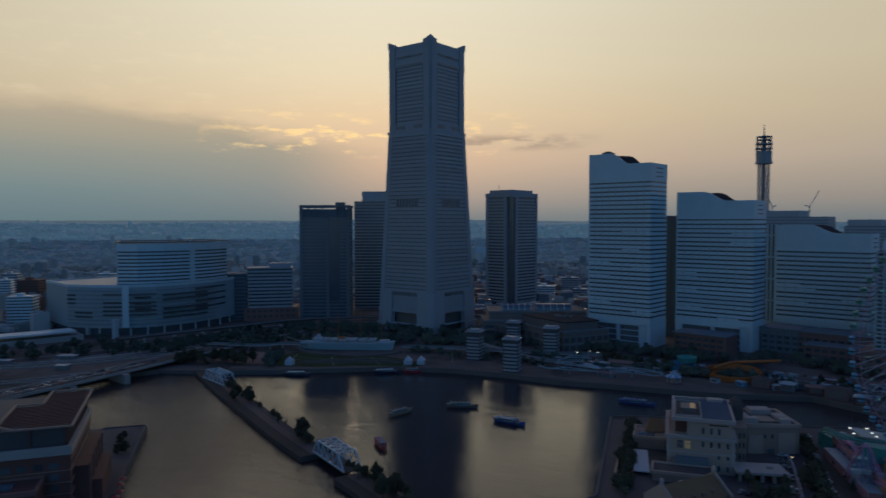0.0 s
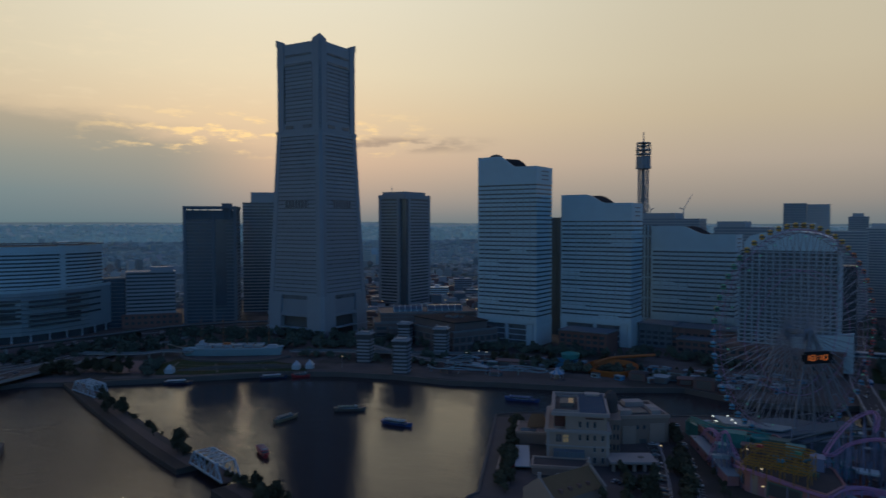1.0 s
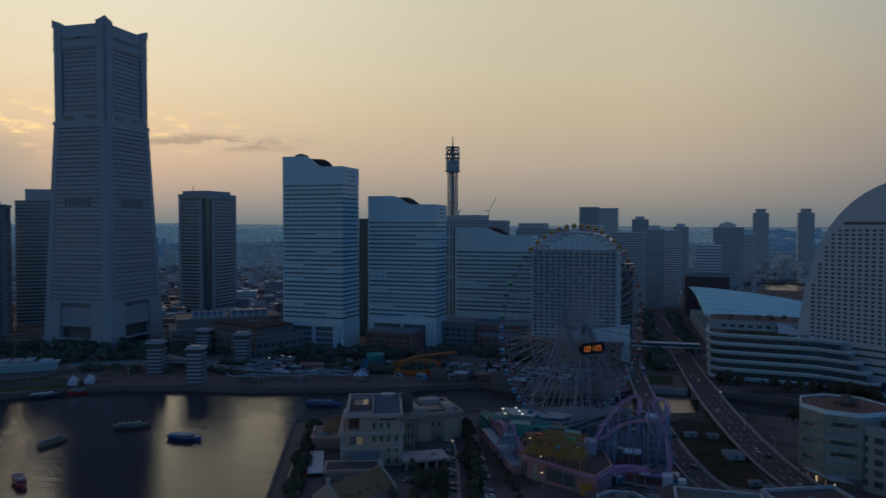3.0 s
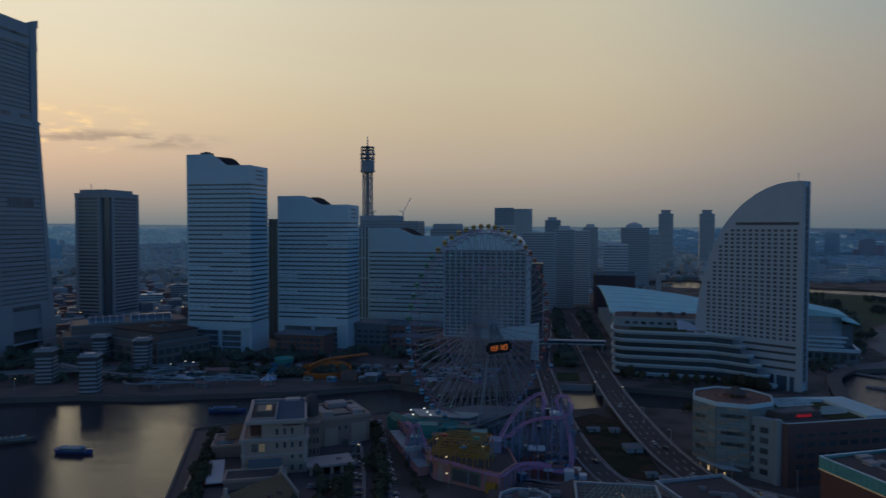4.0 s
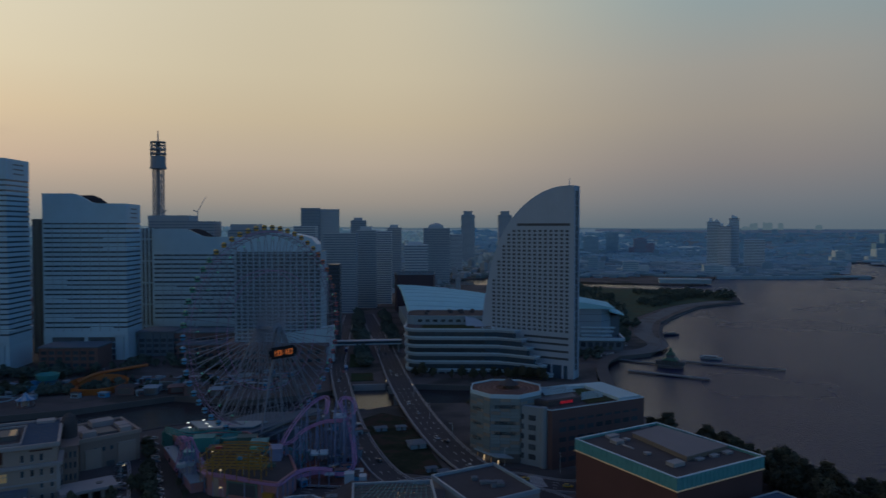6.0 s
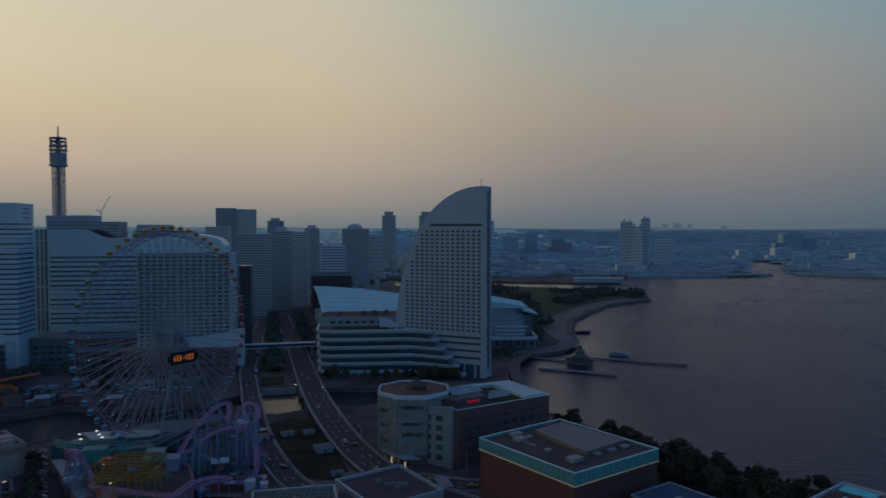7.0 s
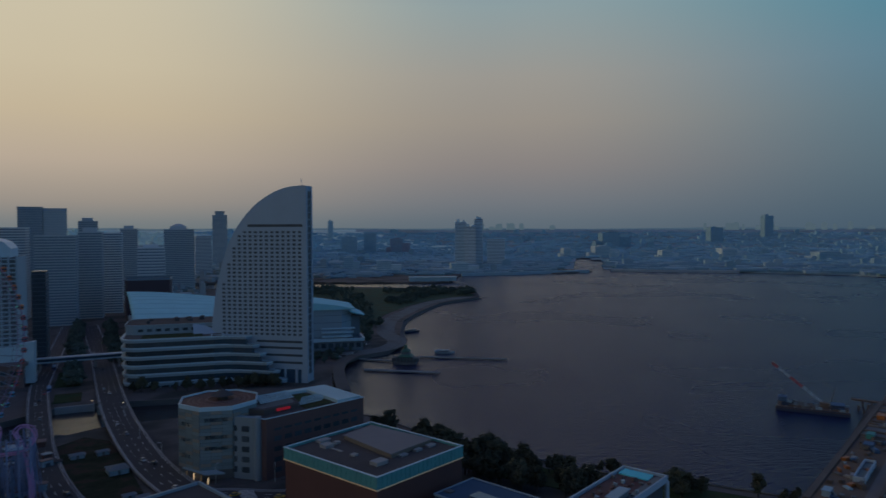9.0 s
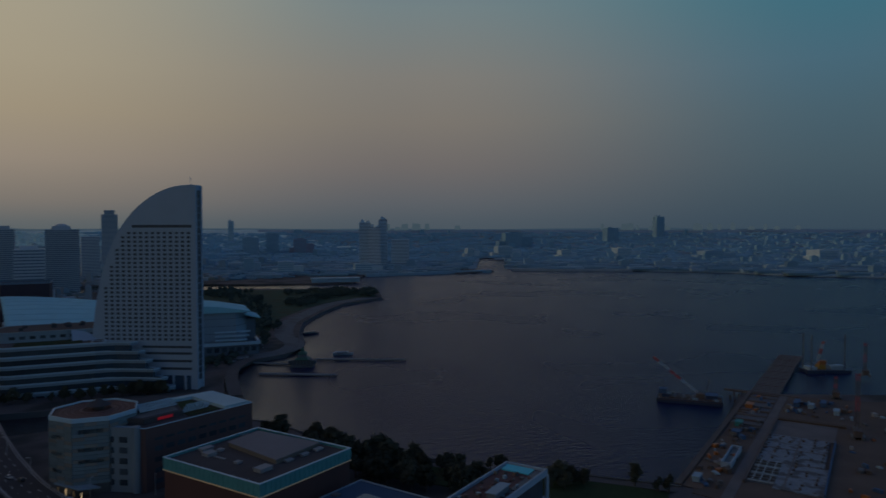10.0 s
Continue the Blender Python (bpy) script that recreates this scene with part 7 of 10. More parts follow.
# stepped bays towards the water and a lower wing at the near end
part("east_bay", boxes((8, 54, -4, 1, 0, 17)), TILE_BR, ob)
part("east_bay", boxes((14, 48, -8, -4, 0, 9)), TILE_BR, ob, "brick lower bay")
for x in (10, 20, 30, 40, 50):
    part("bay_pier", boxes((x - 0.7, x + 0.7, -4.6, -4, 0, 17.6)), RUSTB, ob)
part("near_wing", boxes((-16, 0, 10, 52, 0, 16.5)), TILE_BR, ob)
part("near_rim", ring(rect(16.8, 42.8, -16.4, 9.6), rect(14.8, 40.8, -15.4, 10.6), 15.8, 17.4), RUSTB, ob)
part("near_rooflight", boxes((-11, -5, 18, 34, 16.5, 17.3)), GLASSB, ob, "blue-grey rooflight")
for i in range(7):
    # window light is shown by cream colour alone, without emission
    part("lit_bay", boxes((-16.2, -15.8, 13 + i * 4.6, 14.6 + i * 4.6, 3.2, 6.0)), CREAM, ob, "window bay painted pale for its light")
part("terrace_roof", boxes((-20, -6, 0, 9, 0, 5.2)), TILE_BR, ob)
part("terrace_lamp", boxes((-20.2, -19.9, 3, 3.8, 3.4, 4.0)), LIT_WARM, ob)
PER = [(0, 0), (60, 0), (63, 3), (63, 17), (40, 17), (40, 27), (8, 27), (0, 20)]
part("pergola_rim", ring(PER, [(0.9, 0.9), (59.6, 0.9), (62.1, 3.4), (62.1, 16.1), (39.1, 16.1), (39.1, 26.1), (8.4, 26.1), (0.9, 19.6)], 34.4, 35.1), PLASTER, ob, "tan pergola rim")
for k in range(26):
    part("pergola_slat", boxes((2 + k * 2.3, 2.6 + k * 2.3, 0.8, 26 if 2 < k < 16 else 17, 34.1, 34.6)), TILE_BR, ob)
for x in (3, 20, 38, 58):
    for y in (3, 15):
        part("pergola_post", boxes((x - 0.3, x + 0.3, y - 0.3, y + 0.3, 26.5, 34.2)), TILE_BR, ob)
for x, y in ((10, -13), (16, -14), (24, -13.5), (31, -14)):
    t = thing("parasol", "folded dull red terrace parasol", "parasol", *(ob.matrix_world @ Vector((x, y, 0)))[:2], 3.15, group="terrace parasols")
    bm = bmesh.new()
    lathe(bm, [(0.08, 0), (0.08, 2.0), (1.7, 2.1), (0.2, 3.0)], 0, 0, 8)
    part("canopy", bm, CABIN["red"], t)
# ---- causeway, quays and roads ----
def edge_wall(name, pts, label, top=3.6, width=1.2, material=QUAY):
    o = setting(name, strip(pts, width, 0.0, top), material, label, "quay edge")
    return o


edge_wall("quay_edge_north", SHORE_MM[:16], "pale stone quay edge along the harbour")
edge_wall("quay_edge_bay", SHORE_MM[15:28], "stone quay edge curving round the bay", 3.3, 0.9)
edge_wall("quay_edge_island", [(-125, 250), (-123.5, 257), (-168, 367), (-160, 376), (-120, 398), (-84, 410), (-48, 432), (0, 440), (36, 441)], "pale stone quay edge of the island")
edge_wall("quay_edge_east", [(175, 432), (200, 398), (207, 366), (215, 345), (236, 306), (252, 274), (271, 253), (287, 239), (310, 208)], "stone sea wall before the park")
edge_wall("quay_edge_west", [(-277, 136), (-360, 195), (-372, 178)], "stone quay edge of the promontory")
setting("promenade", strip(smooth_line([(-455, 315), (-416, 345), (-387, 374), (-352, 404), (-316, 424), (-275, 436), (-235, 439), (-203, 451), (-142, 468)], 4), 9, 3.0, 3.12), PAVE, "broad paved promenade along the water", "promenade")
setting("promenade_island", strip([(-118, 255), (-162, 365)], 9, 3.0, 3.12), PAVE, "paved waterside walk before the hedge", "promenade")
setting("promenade_west", strip([(-279, 130), (-366, 186)], 12, 3.0, 3.15), PAVE, "paved terrace beside the canal", "promenade")
# grey paving; its bluish cast is distance haze put into the colour
APRON = surface("hazed_bay_paving", (0.135, 0.15, 0.16), 0.9, vary=0.3, grain=0.3, big=0.05, tint=(0.10, 0.10, 0.10))
setting("promenade_bay", strip(smooth_line([(240, 603), (280, 612), (309, 645), (321, 707), (358, 791), (410, 864), (484, 951), (570, 1000)], 4), 19, 3.0, 3.12), APRON, "broad grey promenade curving round the bay", "promenade")
setting("bay_revetment", strip(smooth_line([(326, 666), (338, 703), (375, 784), (426, 855), (499, 939.5), (590, 990)], 4), 4.5, -1, 1.3), QUAY, "low stone revetment at the foot of the bay wall", "revetment")

REDWALK = surface("reddish_paving", (0.115, 0.088, 0.08), 0.9, vary=0.2, grain=0.6)
CAUSE = [(-494, 309), (-400, 272), (-355, 255), (-294, 233), (-263, 223), (-218, 210), (-190, 201), (-150, 180)]
CAUSE_ROAD = surface("causeway_surface", (0.050, 0.042, 0.038), 0.95, vary=0.25, grain=0.6)
for run in (CAUSE[:4] + [(-253, 220.2)], [(-220, 210.6)] + CAUSE[6:]):      # open water under the truss between the two
    setting("causeway", strip(smooth_line([(x + 0.5, y + 1.4) for x, y in run], 4), 15, -1, 2.6), SEAWALL, "stone-edged causeway across the harbour", "causeway")
    setting("causeway_road", strip(smooth_line([(x - 1.2, y - 2.2) for x, y in run], 4), 6, 2.6, 2.68), CAUSE_ROAD, "dark roadway strip on the causeway", "road")
    setting("causeway_walk", strip(smooth_line([(x + 0.8, y + 2.2) for x, y in run], 4), 5, 2.6, 2.76), REDWALK, "pinkish paved walk on the causeway", "path")


TRUSSB = surface("pale_blue_steel_paint", (0.36, 0.50, 0.60), 0.5, vary=0.1)


def truss(x, y, turn, length, label):
    ob = thing("truss_bridge", label, "bridge", x, y, 2.7, turn)
    w, h = 8.6, 7.2
    n = max(4, round(length / 6))
    s = length / n
    part("deck", boxes((0, length, -w / 2, w / 2, -0.3, 0.3)), REDWALK, ob, "reddish paved deck")
    for sy in (-1, 1):
        yy = sy * w / 2
        for nm, a, b in (("bottom_chord", (0, yy, 0.6), (length, yy, 0.6)), ("top_chord", (s, yy, h), (length - s, yy, h)), ("end_post", (0, yy, 0.4), (s, yy, h)), ("end_post", (length, yy, 0.4), (length - s, yy, h))):
            bm = bmesh.new()
            beam(bm, a, b, 0.42, 4)
            part(nm, bm, TRUSSB, ob)
        for k in range(1, n):
            bm = bmesh.new()
            beam(bm, (k * s, yy, 0.6), (k * s, yy, h), 0.25, 4)
            part("vertical", bm, TRUSSB, ob)
            if k < n - 1:
                bm = bmesh.new()
                a, b = ((k * s, yy, h), ((k + 1) * s, yy, 0.6)) if k < n / 2 else ((k * s, yy, 0.6), ((k + 1) * s, yy, h))
                beam(bm, a, b, 0.25, 4)
                part("diagonal", bm, TRUSSB, ob)
    for k in range(1, n):
        bm = bmesh.new()
        beam(bm, (k * s, -w / 2, h), (k * s, w / 2, h), 0.25, 4)
        if k < n - 1:
            beam(bm, (k * s, -w / 2, h), ((k + 1) * s, w / 2, h), 0.16, 4)
            beam(bm, (k * s, w / 2, h), ((k + 1) * s, -w / 2, h), 0.16, 4)
        part("sway_brace", bm, TRUSSB, ob)


truss(-254.0, 226.6, -18, 34, "pale blue riveted truss footbridge on the causeway")
truss(-439, 286, -10, 34, "pale blue truss footbridge at the causeway end")


def road(name, pts, width, z, label, lanes=2, thick=0.5):
    line = smooth_line(pts, 6)
    setting(name, strip(line, width, z - thick, z), ASPHALT, label, "road")
    # lane dashes in one mesh and pale edge lines
    bm = bmesh.new()
    for k in range(lanes + 1):
        off = -width / 2 + 0.5 + (width - 1.0) * k / lanes
        sel = []
        for i, p in enumerate(line):
            a, b = Vector(line[max(i - 1, 0)][:2]), Vector(line[min(i + 1, len(line) - 1)][:2])
            t = (b - a).normalized()
            c = Vector(p[:2]) + Vector((t.y, -t.x)) * off
            sel.append((c.x, c.y, p[2] if len(p) > 2 else 0.0))
        if k in (0, lanes):
            strip(sel, 0.25, z, z + 0.02, bm)
        else:
            run = 0.0
            for a, b in zip(sel, sel[1:]):
                a, b = Vector(a), Vector(b)
                L = (b - a).length
                while run < L:
                    u = (b - a) / max(L, 1e-6)
                    strip([tuple(a + u * run), tuple(a + u * min(L, run + 4))], 0.22, z, z + 0.02, bm)
                    run += 10
                run -= L
    tagged(part(name + "_marking", bm, MARK), "white painted lane markings", "road marking", kind="structure")
    for s in (-1, 1):
        sel = []
        for i, p in enumerate(line):
            a, b = Vector(line[max(i - 1, 0)][:2]), Vector(line[min(i + 1, len(line) - 1)][:2])
            t = (b - a).normalized()
            c = Vector(p[:2]) + Vector((t.y, -t.x)) * (s * (width / 2 + 0.3))
            sel.append((c.x, c.y, p[2] if len(p) > 2 else 0.0))
        setting(name + "_kerb", strip(sel, 0.6, z - thick, z + 0.55), CONC, "pale concrete parapet of the road", "kerb")


road("road_east", [(40, 900), (48, 760), (52, 690), (57, 570, 1), (60, 500, 2.5), (64, 446, 2.5), (70, 395, 2), (78, 352, 1), (92, 312), (112, 286), (140, 232), (170, 150)], 15, 3.5, "broad asphalt road over the canal", 4)
road("road_centre", [(18, 900), (16, 700), (15, 600), (16, 555, 1), (20, 500, 2.2), (24, 454, 2.2), (29, 405, 1), (38, 355), (50, 318), (74, 296), (96, 270)], 11, 3.5, "curving asphalt road beside the coaster", 3)
road("road_cross", [(-10, 318), (30, 308), (66, 316), (96, 318), (130, 304), (190, 330)], 13, 3.3, "asphalt road at the crossing", 4)
road("road_parking", [(-84, 398), (-66, 352), (-52, 306), (-38, 250)], 11, 3.2, "parking lane beside the wedding hall", 2)
road("road_bridge", [(-430, 60, 0), (-468, 150, 3.5), (-484, 215, 3.5), (-505, 285, 2.5), (-530, 360, 1), (-560, 480)], 20, 4.6, "road bridge over the canal mouth", 4, thick=1.4)
road("road_ramp", [(-660, 150), (-592, 205), (-566, 246), (-548, 300), (-556, 380)], 9, 3.5, "narrow asphalt ramp road beside the bridge", 2)
road("road_quay", [(-600, 120), (-540, 176), (-522, 215), (-514, 262), (-520, 320)], 8, 3.4, "asphalt quay road with pale kerbs", 2)
for k, pts in enumerate(([(-640, 196), (-590, 232), (-566, 290), (-566, 350)], [(-644, 190), (-594, 227), (-571, 288), (-571, 350)])):
    setting("track_bed", strip(smooth_line(pts, 5), 3.4, 3.0, 3.5), CONC, "pale concrete track bed between the roads", "track")
for k, (x, y, w) in enumerate(((-572, 190, 16), (-556, 182, 12), (-585, 252, 14), (-548, 232, 9), (-604, 212, 12))):
    ob = thing("service_shed", "low grey service shed with a pale flat roof", "shed", x, y, 3, 38, group="service sheds")
    body = part("body", boxes((-w / 2, w / 2, -3, 3, 0, 3.2)), SLATEB, ob)
    part("roof", boxes((-w / 2 - 0.5, w / 2 + 0.5, -3.6, 3.6, 3.2, 3.7)), CLADB, ob)
    part("shutter", boxes((-w * 0.3, w * 0.3, -3.1, -2.95, 0.2, 2.6)), DARK, body)
road("road_west", [(-640, 80), (-600, 240), (-585, 330), (-600, 420), (-560, 520), (-420, 640)], 22, 3.4, "broad asphalt road behind the quay", 4)
setting("bridge_wall", strip([(-462, 130), (-484, 215), (-497, 268)], 1.2, 5.5, 8.4), CONC, "pale concrete bridge parapet wall", "parapet")
for y in (165, 205, 245):
    setting("bridge_pier", boxes((-500 + (245 - y) * 0.2, -476 + (245 - y) * 0.2, y - 2, y + 2, -1, 6.6)), CONC, "concrete bridge pier in the water", "bridge pier")
for k, (x, y) in enumerate(((57.5, 492), (60, 462), (20.5, 492), (23.5, 462))):
    setting("canal_pier", boxes((x - 6, x + 6, y - 1.2, y + 1.2, -1, 5.2)), CONC, "concrete pier under the canal bridge", "bridge pier")
for k in range(9):
    setting("zebra_stripe", boxes((84 + k * 1.5, 84.8 + k * 1.5, 322, 328, 3.3, 3.34)), MARK, "white zebra crossing stripe", "road marking")
for k in range(9):
    setting("zebra_stripe", boxes((106, 112, 306 + k * 1.5, 306.8 + k * 1.5, 3.3, 3.34)), MARK, "white zebra crossing stripe", "road marking")
setting("plaza", prism([(78, 352), (96, 330), (122, 326), (140, 320), (118, 330), (106, 342), (86, 362)], 3.0, 3.25), PAVE, "paved forecourt at the corner", "pavement")
setting("lawn", prism([(34, 420), (40, 370), (52, 330), (72, 322), (66, 372), (58, 420), (46, 432)], 3.0, 3.3), surface("dry_rough_grass", (0.040, 0.048, 0.030), 1.0, vary=0.5, grain=0.4, big=0.12, spec=0.05, tint=(0.07, 0.05, 0.04)), "rough grass between the two roads", "lawn")
setting("lawn_oval", prism([(-432, 340), (-405, 356), (-380, 382), (-345, 405), (-352, 420), (-392, 420), (-409, 401), (-444, 388), (-466, 388), (-458, 362)], 3.0, 3.35), GRASS, "terraced lawn before the sailing ship", "lawn")
LAWNP = surface("lawn_path", (0.15, 0.145, 0.115), 0.9, vary=0.2, grain=0.6)
for k, s in enumerate((0.25, 0.5, 0.75)):
    pts = [Vector(a).lerp(Vector(b), s) for a, b in (((-430, 344), (-452, 384)), ((-405, 360), (-434, 386)), ((-382, 384), (-408, 401)), ((-352, 406), (-392, 418)))]
    setting("lawn_terrace", strip(smooth_line([tuple(p) for p in pts], 4), 0.7, 3.35, 3.42), LAWNP, "thin kerb line across the terraced lawn", "kerb")
for a, b in (((-428, 346), (-455, 380)), ((-398, 368), (-424, 390)), ((-372, 392), (-396, 408))):
    setting("lawn_path", strip([a, b], 1.4, 3.35, 3.45), LAWNP, "narrow path up the terraced lawn", "path")
setting("plaza_west", prism([(-483, 318), (-444, 338), (-462, 352), (-486, 370), (-510, 350)], 3.0, 3.2), surface("pink_paving", (0.20, 0.13, 0.125), 0.85, vary=0.2, grain=0.6), "pinkish paved square by the quay", "pavement")
# grass colour paled to hold the haze over the far park
HAZYLAWN = surface("haze_paled_lawn", (0.080, 0.118, 0.080), 1.0, vary=0.35, grain=0.3, spec=0.05, tint=(0.085, 0.095, 0.06))
setting("lawn_park", prism([(318, 742), (336, 782), (370, 842), (430, 916), (484, 966), (552, 1008), (588, 1008), (604, 1050), (620, 1136), (548, 1184), (400, 1266), (330, 1290), (290, 1000), (272, 724), (300, 712)], 3.0, 3.3), HAZYLAWN, "broad park lawn beside the bay", "lawn")
setting("lawn_shore", prism([(204, 364), (211, 344), (232, 305), (248, 273), (267, 251), (283, 236), (300, 206), (286, 196), (250, 230), (212, 286), (192, 330)], 3.0, 3.3), GRASS, "grass strip behind the sea wall", "lawn")
setting("shore_path", strip(smooth_line([(230, 304), (246, 273), (265.5, 251.5), (282, 237), (304, 206)], 4), 4.2, 3.3, 3.42), PAVE, "pale path along the sea wall", "path")
setting("lawn_median", boxes((26, 42, 520, 546, 3.0, 3.4)), GRASS, "clipped green median above the canal", "lawn")
setting("lawn_median_far", boxes((24, 40, 570, 625, 3.0, 3.4)), GRASS, "green planted boulevard median strip", "lawn")
setting("canal_wall", boxes((28, 50, 503, 504.5, 0, 4.2)), CONC, "pale canal retaining wall", "wall")
for k in range(3):
    setting("lawn_step", strip(smooth_line([(-432 + 4 * k, 352 + 6 * k), (-408 + 2 * k, 372 + 8 * k), (-376, 396 + 6 * k), (-352 + k, 410 + 2 * k)], 4), 0.7, 3.3, 3.9 + 0.4 * k), QUAY, "low stone step in the lawn", "step")

# footbridge between the hotel blocks
ob = thing("skybridge", "pale covered footbridge across the boulevard", "footbridge", 8, 631, 0.6, 1)
part("deck", boxes((0, 60, 0, 6, 9.5, 10.6)), CLAD, ob)
part("glazing", boxes((0, 60, 0.3, 5.7, 10.6, 12.6)), GLASSB, ob)
part("roof", boxes((-0.5, 60.5, -0.6, 6.6, 12.6, 13.3)), WHITE, ob, "pale roof edge")
for x in (2, 20, 40, 57):
    part("pier", boxes((x, x + 1.6, 2, 4, 0, 9.5)), CONC, ob)

# park pavilions
for x, y, w, d, h, lb in ((44, 396, 6, 4, 2.6, "low pale park kiosk"), (55, 396.5, 5, 3.6, 2.6, "pale park hut with slanted roof"), (61, 366, 8, 8, 3.4, "white park shelter with a hipped roof"), (65, 330, 4.5, 2.6, 2.6, "pale site cabin on the grass"), (70, 326, 4.5, 2.6, 2.6, "pale site cabin on the grass")):
    ob = thing("park_hut", lb, "hut", x, y, 3.3, 12)
    hut = part("body", boxes((-w / 2, w / 2, -d / 2, d / 2, 0, h * 0.7)), CLADB, ob)
    bm = bmesh.new()
    v = [bm.verts.new(c) for c in ((-w / 2 - 0.6, -d / 2 - 0.6, h * 0.7), (w / 2 + 0.6, -d / 2 - 0.6, h * 0.7), (w / 2 + 0.6, d / 2 + 0.6, h * 0.7), (-w / 2 - 0.6, d / 2 + 0.6, h * 0.7), (-w / 5, 0, h), (w / 5, 0, h))]
    for f in ((0, 1, 5, 4), (1, 2, 5), (2, 3, 4, 5), (3, 0, 4), (3, 2, 1, 0)):
        bm.faces.new([v[i] for i in f])
    part("roof", bm, DIM, ob)
    part("door", boxes((-0.6, 0.6, -d / 2 - 0.08, -d / 2, 0, 2.0)), DARK, hut)

# ---- low blocks under the towers ----
PLAZAR = surface("dark_plaza_roof", (0.065, 0.06, 0.062), 1.0, vary=0.25, grain=0.4, spec=0.05)
PLAZAB = surface("brown_grey_stone", (0.155, 0.135, 0.135), 0.8, vary=0.15, grain=0.4)
ob = thing("shopping_plaza", "dark stepped shopping plaza with barrel-vaulted glass roof", "building", -372, 556, 3, 38)
for i, a in enumerate(((-14, 92, 0, 46, 0, 16), (-8, 86, 8, 60, 16, 24), (0, 30, -8, 8, 0, 12), (52, 92, -10, 6, 0, 20))):
    part("storey", boxes(a), PLAZAB, ob, "brown-grey stone storey")
    part("parapet", ring(rect(a[1] - a[0] + 0.8, a[3] - a[2] + 0.8, a[0] - 0.4, a[2] - 0.4), rect(a[1] - a[0] - 2, a[3] - a[2] - 2, a[0] + 1, a[2] + 1), a[5] - 0.8, a[5] + 0.6), DIM, ob)
    for z in range(4, int(a[5]) - 2, 4):
        part("floor_line", ring(rect(a[1] - a[0] + 0.4, a[3] - a[2] + 0.4, a[0] - 0.2, a[2] - 0.2), rect(a[1] - a[0] - 2, a[3] - a[2] - 2, a[0] + 1, a[2] + 1), z, z + 0.6), DIM, ob)
for k in range(8):
    part("shop_window", boxes((-12 + k * 12.6, -3 + k * 12.6, -0.2, 0.3, 3, 6.5)), GLASS, ob)
    part("shop_window", boxes((-12 + k * 12.6, -3 + k * 12.6, -0.2, 0.3, 9.5, 12.5)), GLASS, ob)
for j, (x0, x1) in enumerate(((6, 34), (40, 74))):
    bm = bmesh.new()
    n = 10
    rows = [[bm.verts.new((x, 26 - 7 * math.cos(math.pi * k / n), 24 + 6 * math.sin(math.pi * k / n))) for k in range(n + 1)] for x in (x0, x1)]
    for k in range(n):
        bm.faces.new((rows[0][k], rows[1][k], rows[1][k + 1], rows[0][k + 1]))
    bm.faces.new(rows[0][::-1])
    bm.faces.new(rows[1])
    part("vault", bm, GLASSB, ob, "glazed barrel vault")
    for k in range(6):
        x = x0 + (x1 - x0) * k / 5
        bm = bmesh.new()
        tube(bm, [(x, 26 - 7.1 * math.cos(math.pi * q / n), 24 + 6.1 * math.sin(math.pi * q / n)) for q in range(n + 1)], 0.25, 4)
        part("vault_rib", bm, CLAD, ob)
ob = thing("plaza_gatehouse", "stepped brown-grey stone entrance block between striped pylons", "building", 0, 0, 3)
GATE = [(-352, 552), (-284, 524), (-262, 566), (-326, 604)]
part("wall", prism(GATE, 0, 17.5), PLAZAB, ob, "brown-grey stone wall")
part("upper_storey", prism(grow(GATE, -7), 17.5, 24), PLAZAB, ob)
part("upper_roof", prism(grow(GATE, -6), 24, 25), PLAZAR, ob, "dark flat roof")
part("terrace", prism(grow(GATE, -1.3), 17.5, 17.7), PLAZAR, ob, "dark roof terrace")
part("parapet", ring(grow(GATE, 0.4), grow(GATE, -1.2), 17, 18.6), DIM, ob)
part("floor_line", ring(grow(GATE, 0.25), grow(GATE, -0.8), 6.4, 7.4), DIM, ob)
for a, b in ((0, 1), (1, 2)):
    p, q = Vector(GATE[a]), Vector(GATE[b])
    for k in range(7):
        c, e = p + (q - p) * ((k + 0.18) / 7), p + (q - p) * ((k + 0.82) / 7)
        for z in (1.4, 8.4):
            part("opening", strip([c, e], 0.5, z, z + 4.0), SHUT, ob, "dark glazed opening")
roof_units(ob, -318, -296, 555, 572, 25, 6, 61, DIM, 2.0)
part("floor_line", ring(grow(GATE, 0.25), grow(GATE, -0.8), 12.4, 13.2), DIM, ob)
for x, y, top in ((-327.7, 457.3, 24.5), (-279.1, 436.7, 26.0), (-289.4, 513.2, 24.0), (-343.4, 540.3, 21.0)):
    ob = thing("striped_pylon", "squat tower with alternating pale and dark stone courses", "pylon", x, y, 3, 20, group="striped pylons")
    part("core", boxes((-5.6, 5.6, -5.6, 5.6, 0, top - 2)), SHUT, ob, "dark stone core")
    me = None
    for k in range(int((top - 3) / 2.7)):
        o = part("course", ring(square(12.4, 1.6), square(10.8, 1.2), 0, 1.25) if me is None else me, STONE, ob)
        me = me or o.data
        o.location.z = 1 + k * 2.7
    part("cap", boxes((-6.5, 6.5, -6.5, 6.5, top - 2, top - 1.2), (-4, 4, -4, 4, top - 1.2, top)), STONE, ob)
    for a, b in ((-4.6, -4.6), (4.6, -4.6), (-4.6, 4.6), (4.6, 4.6)):
        part("finial", boxes((a - 0.5, a + 0.5, b - 0.5, b + 0.5, top - 1.2, top + 0.8)), STONE, ob)
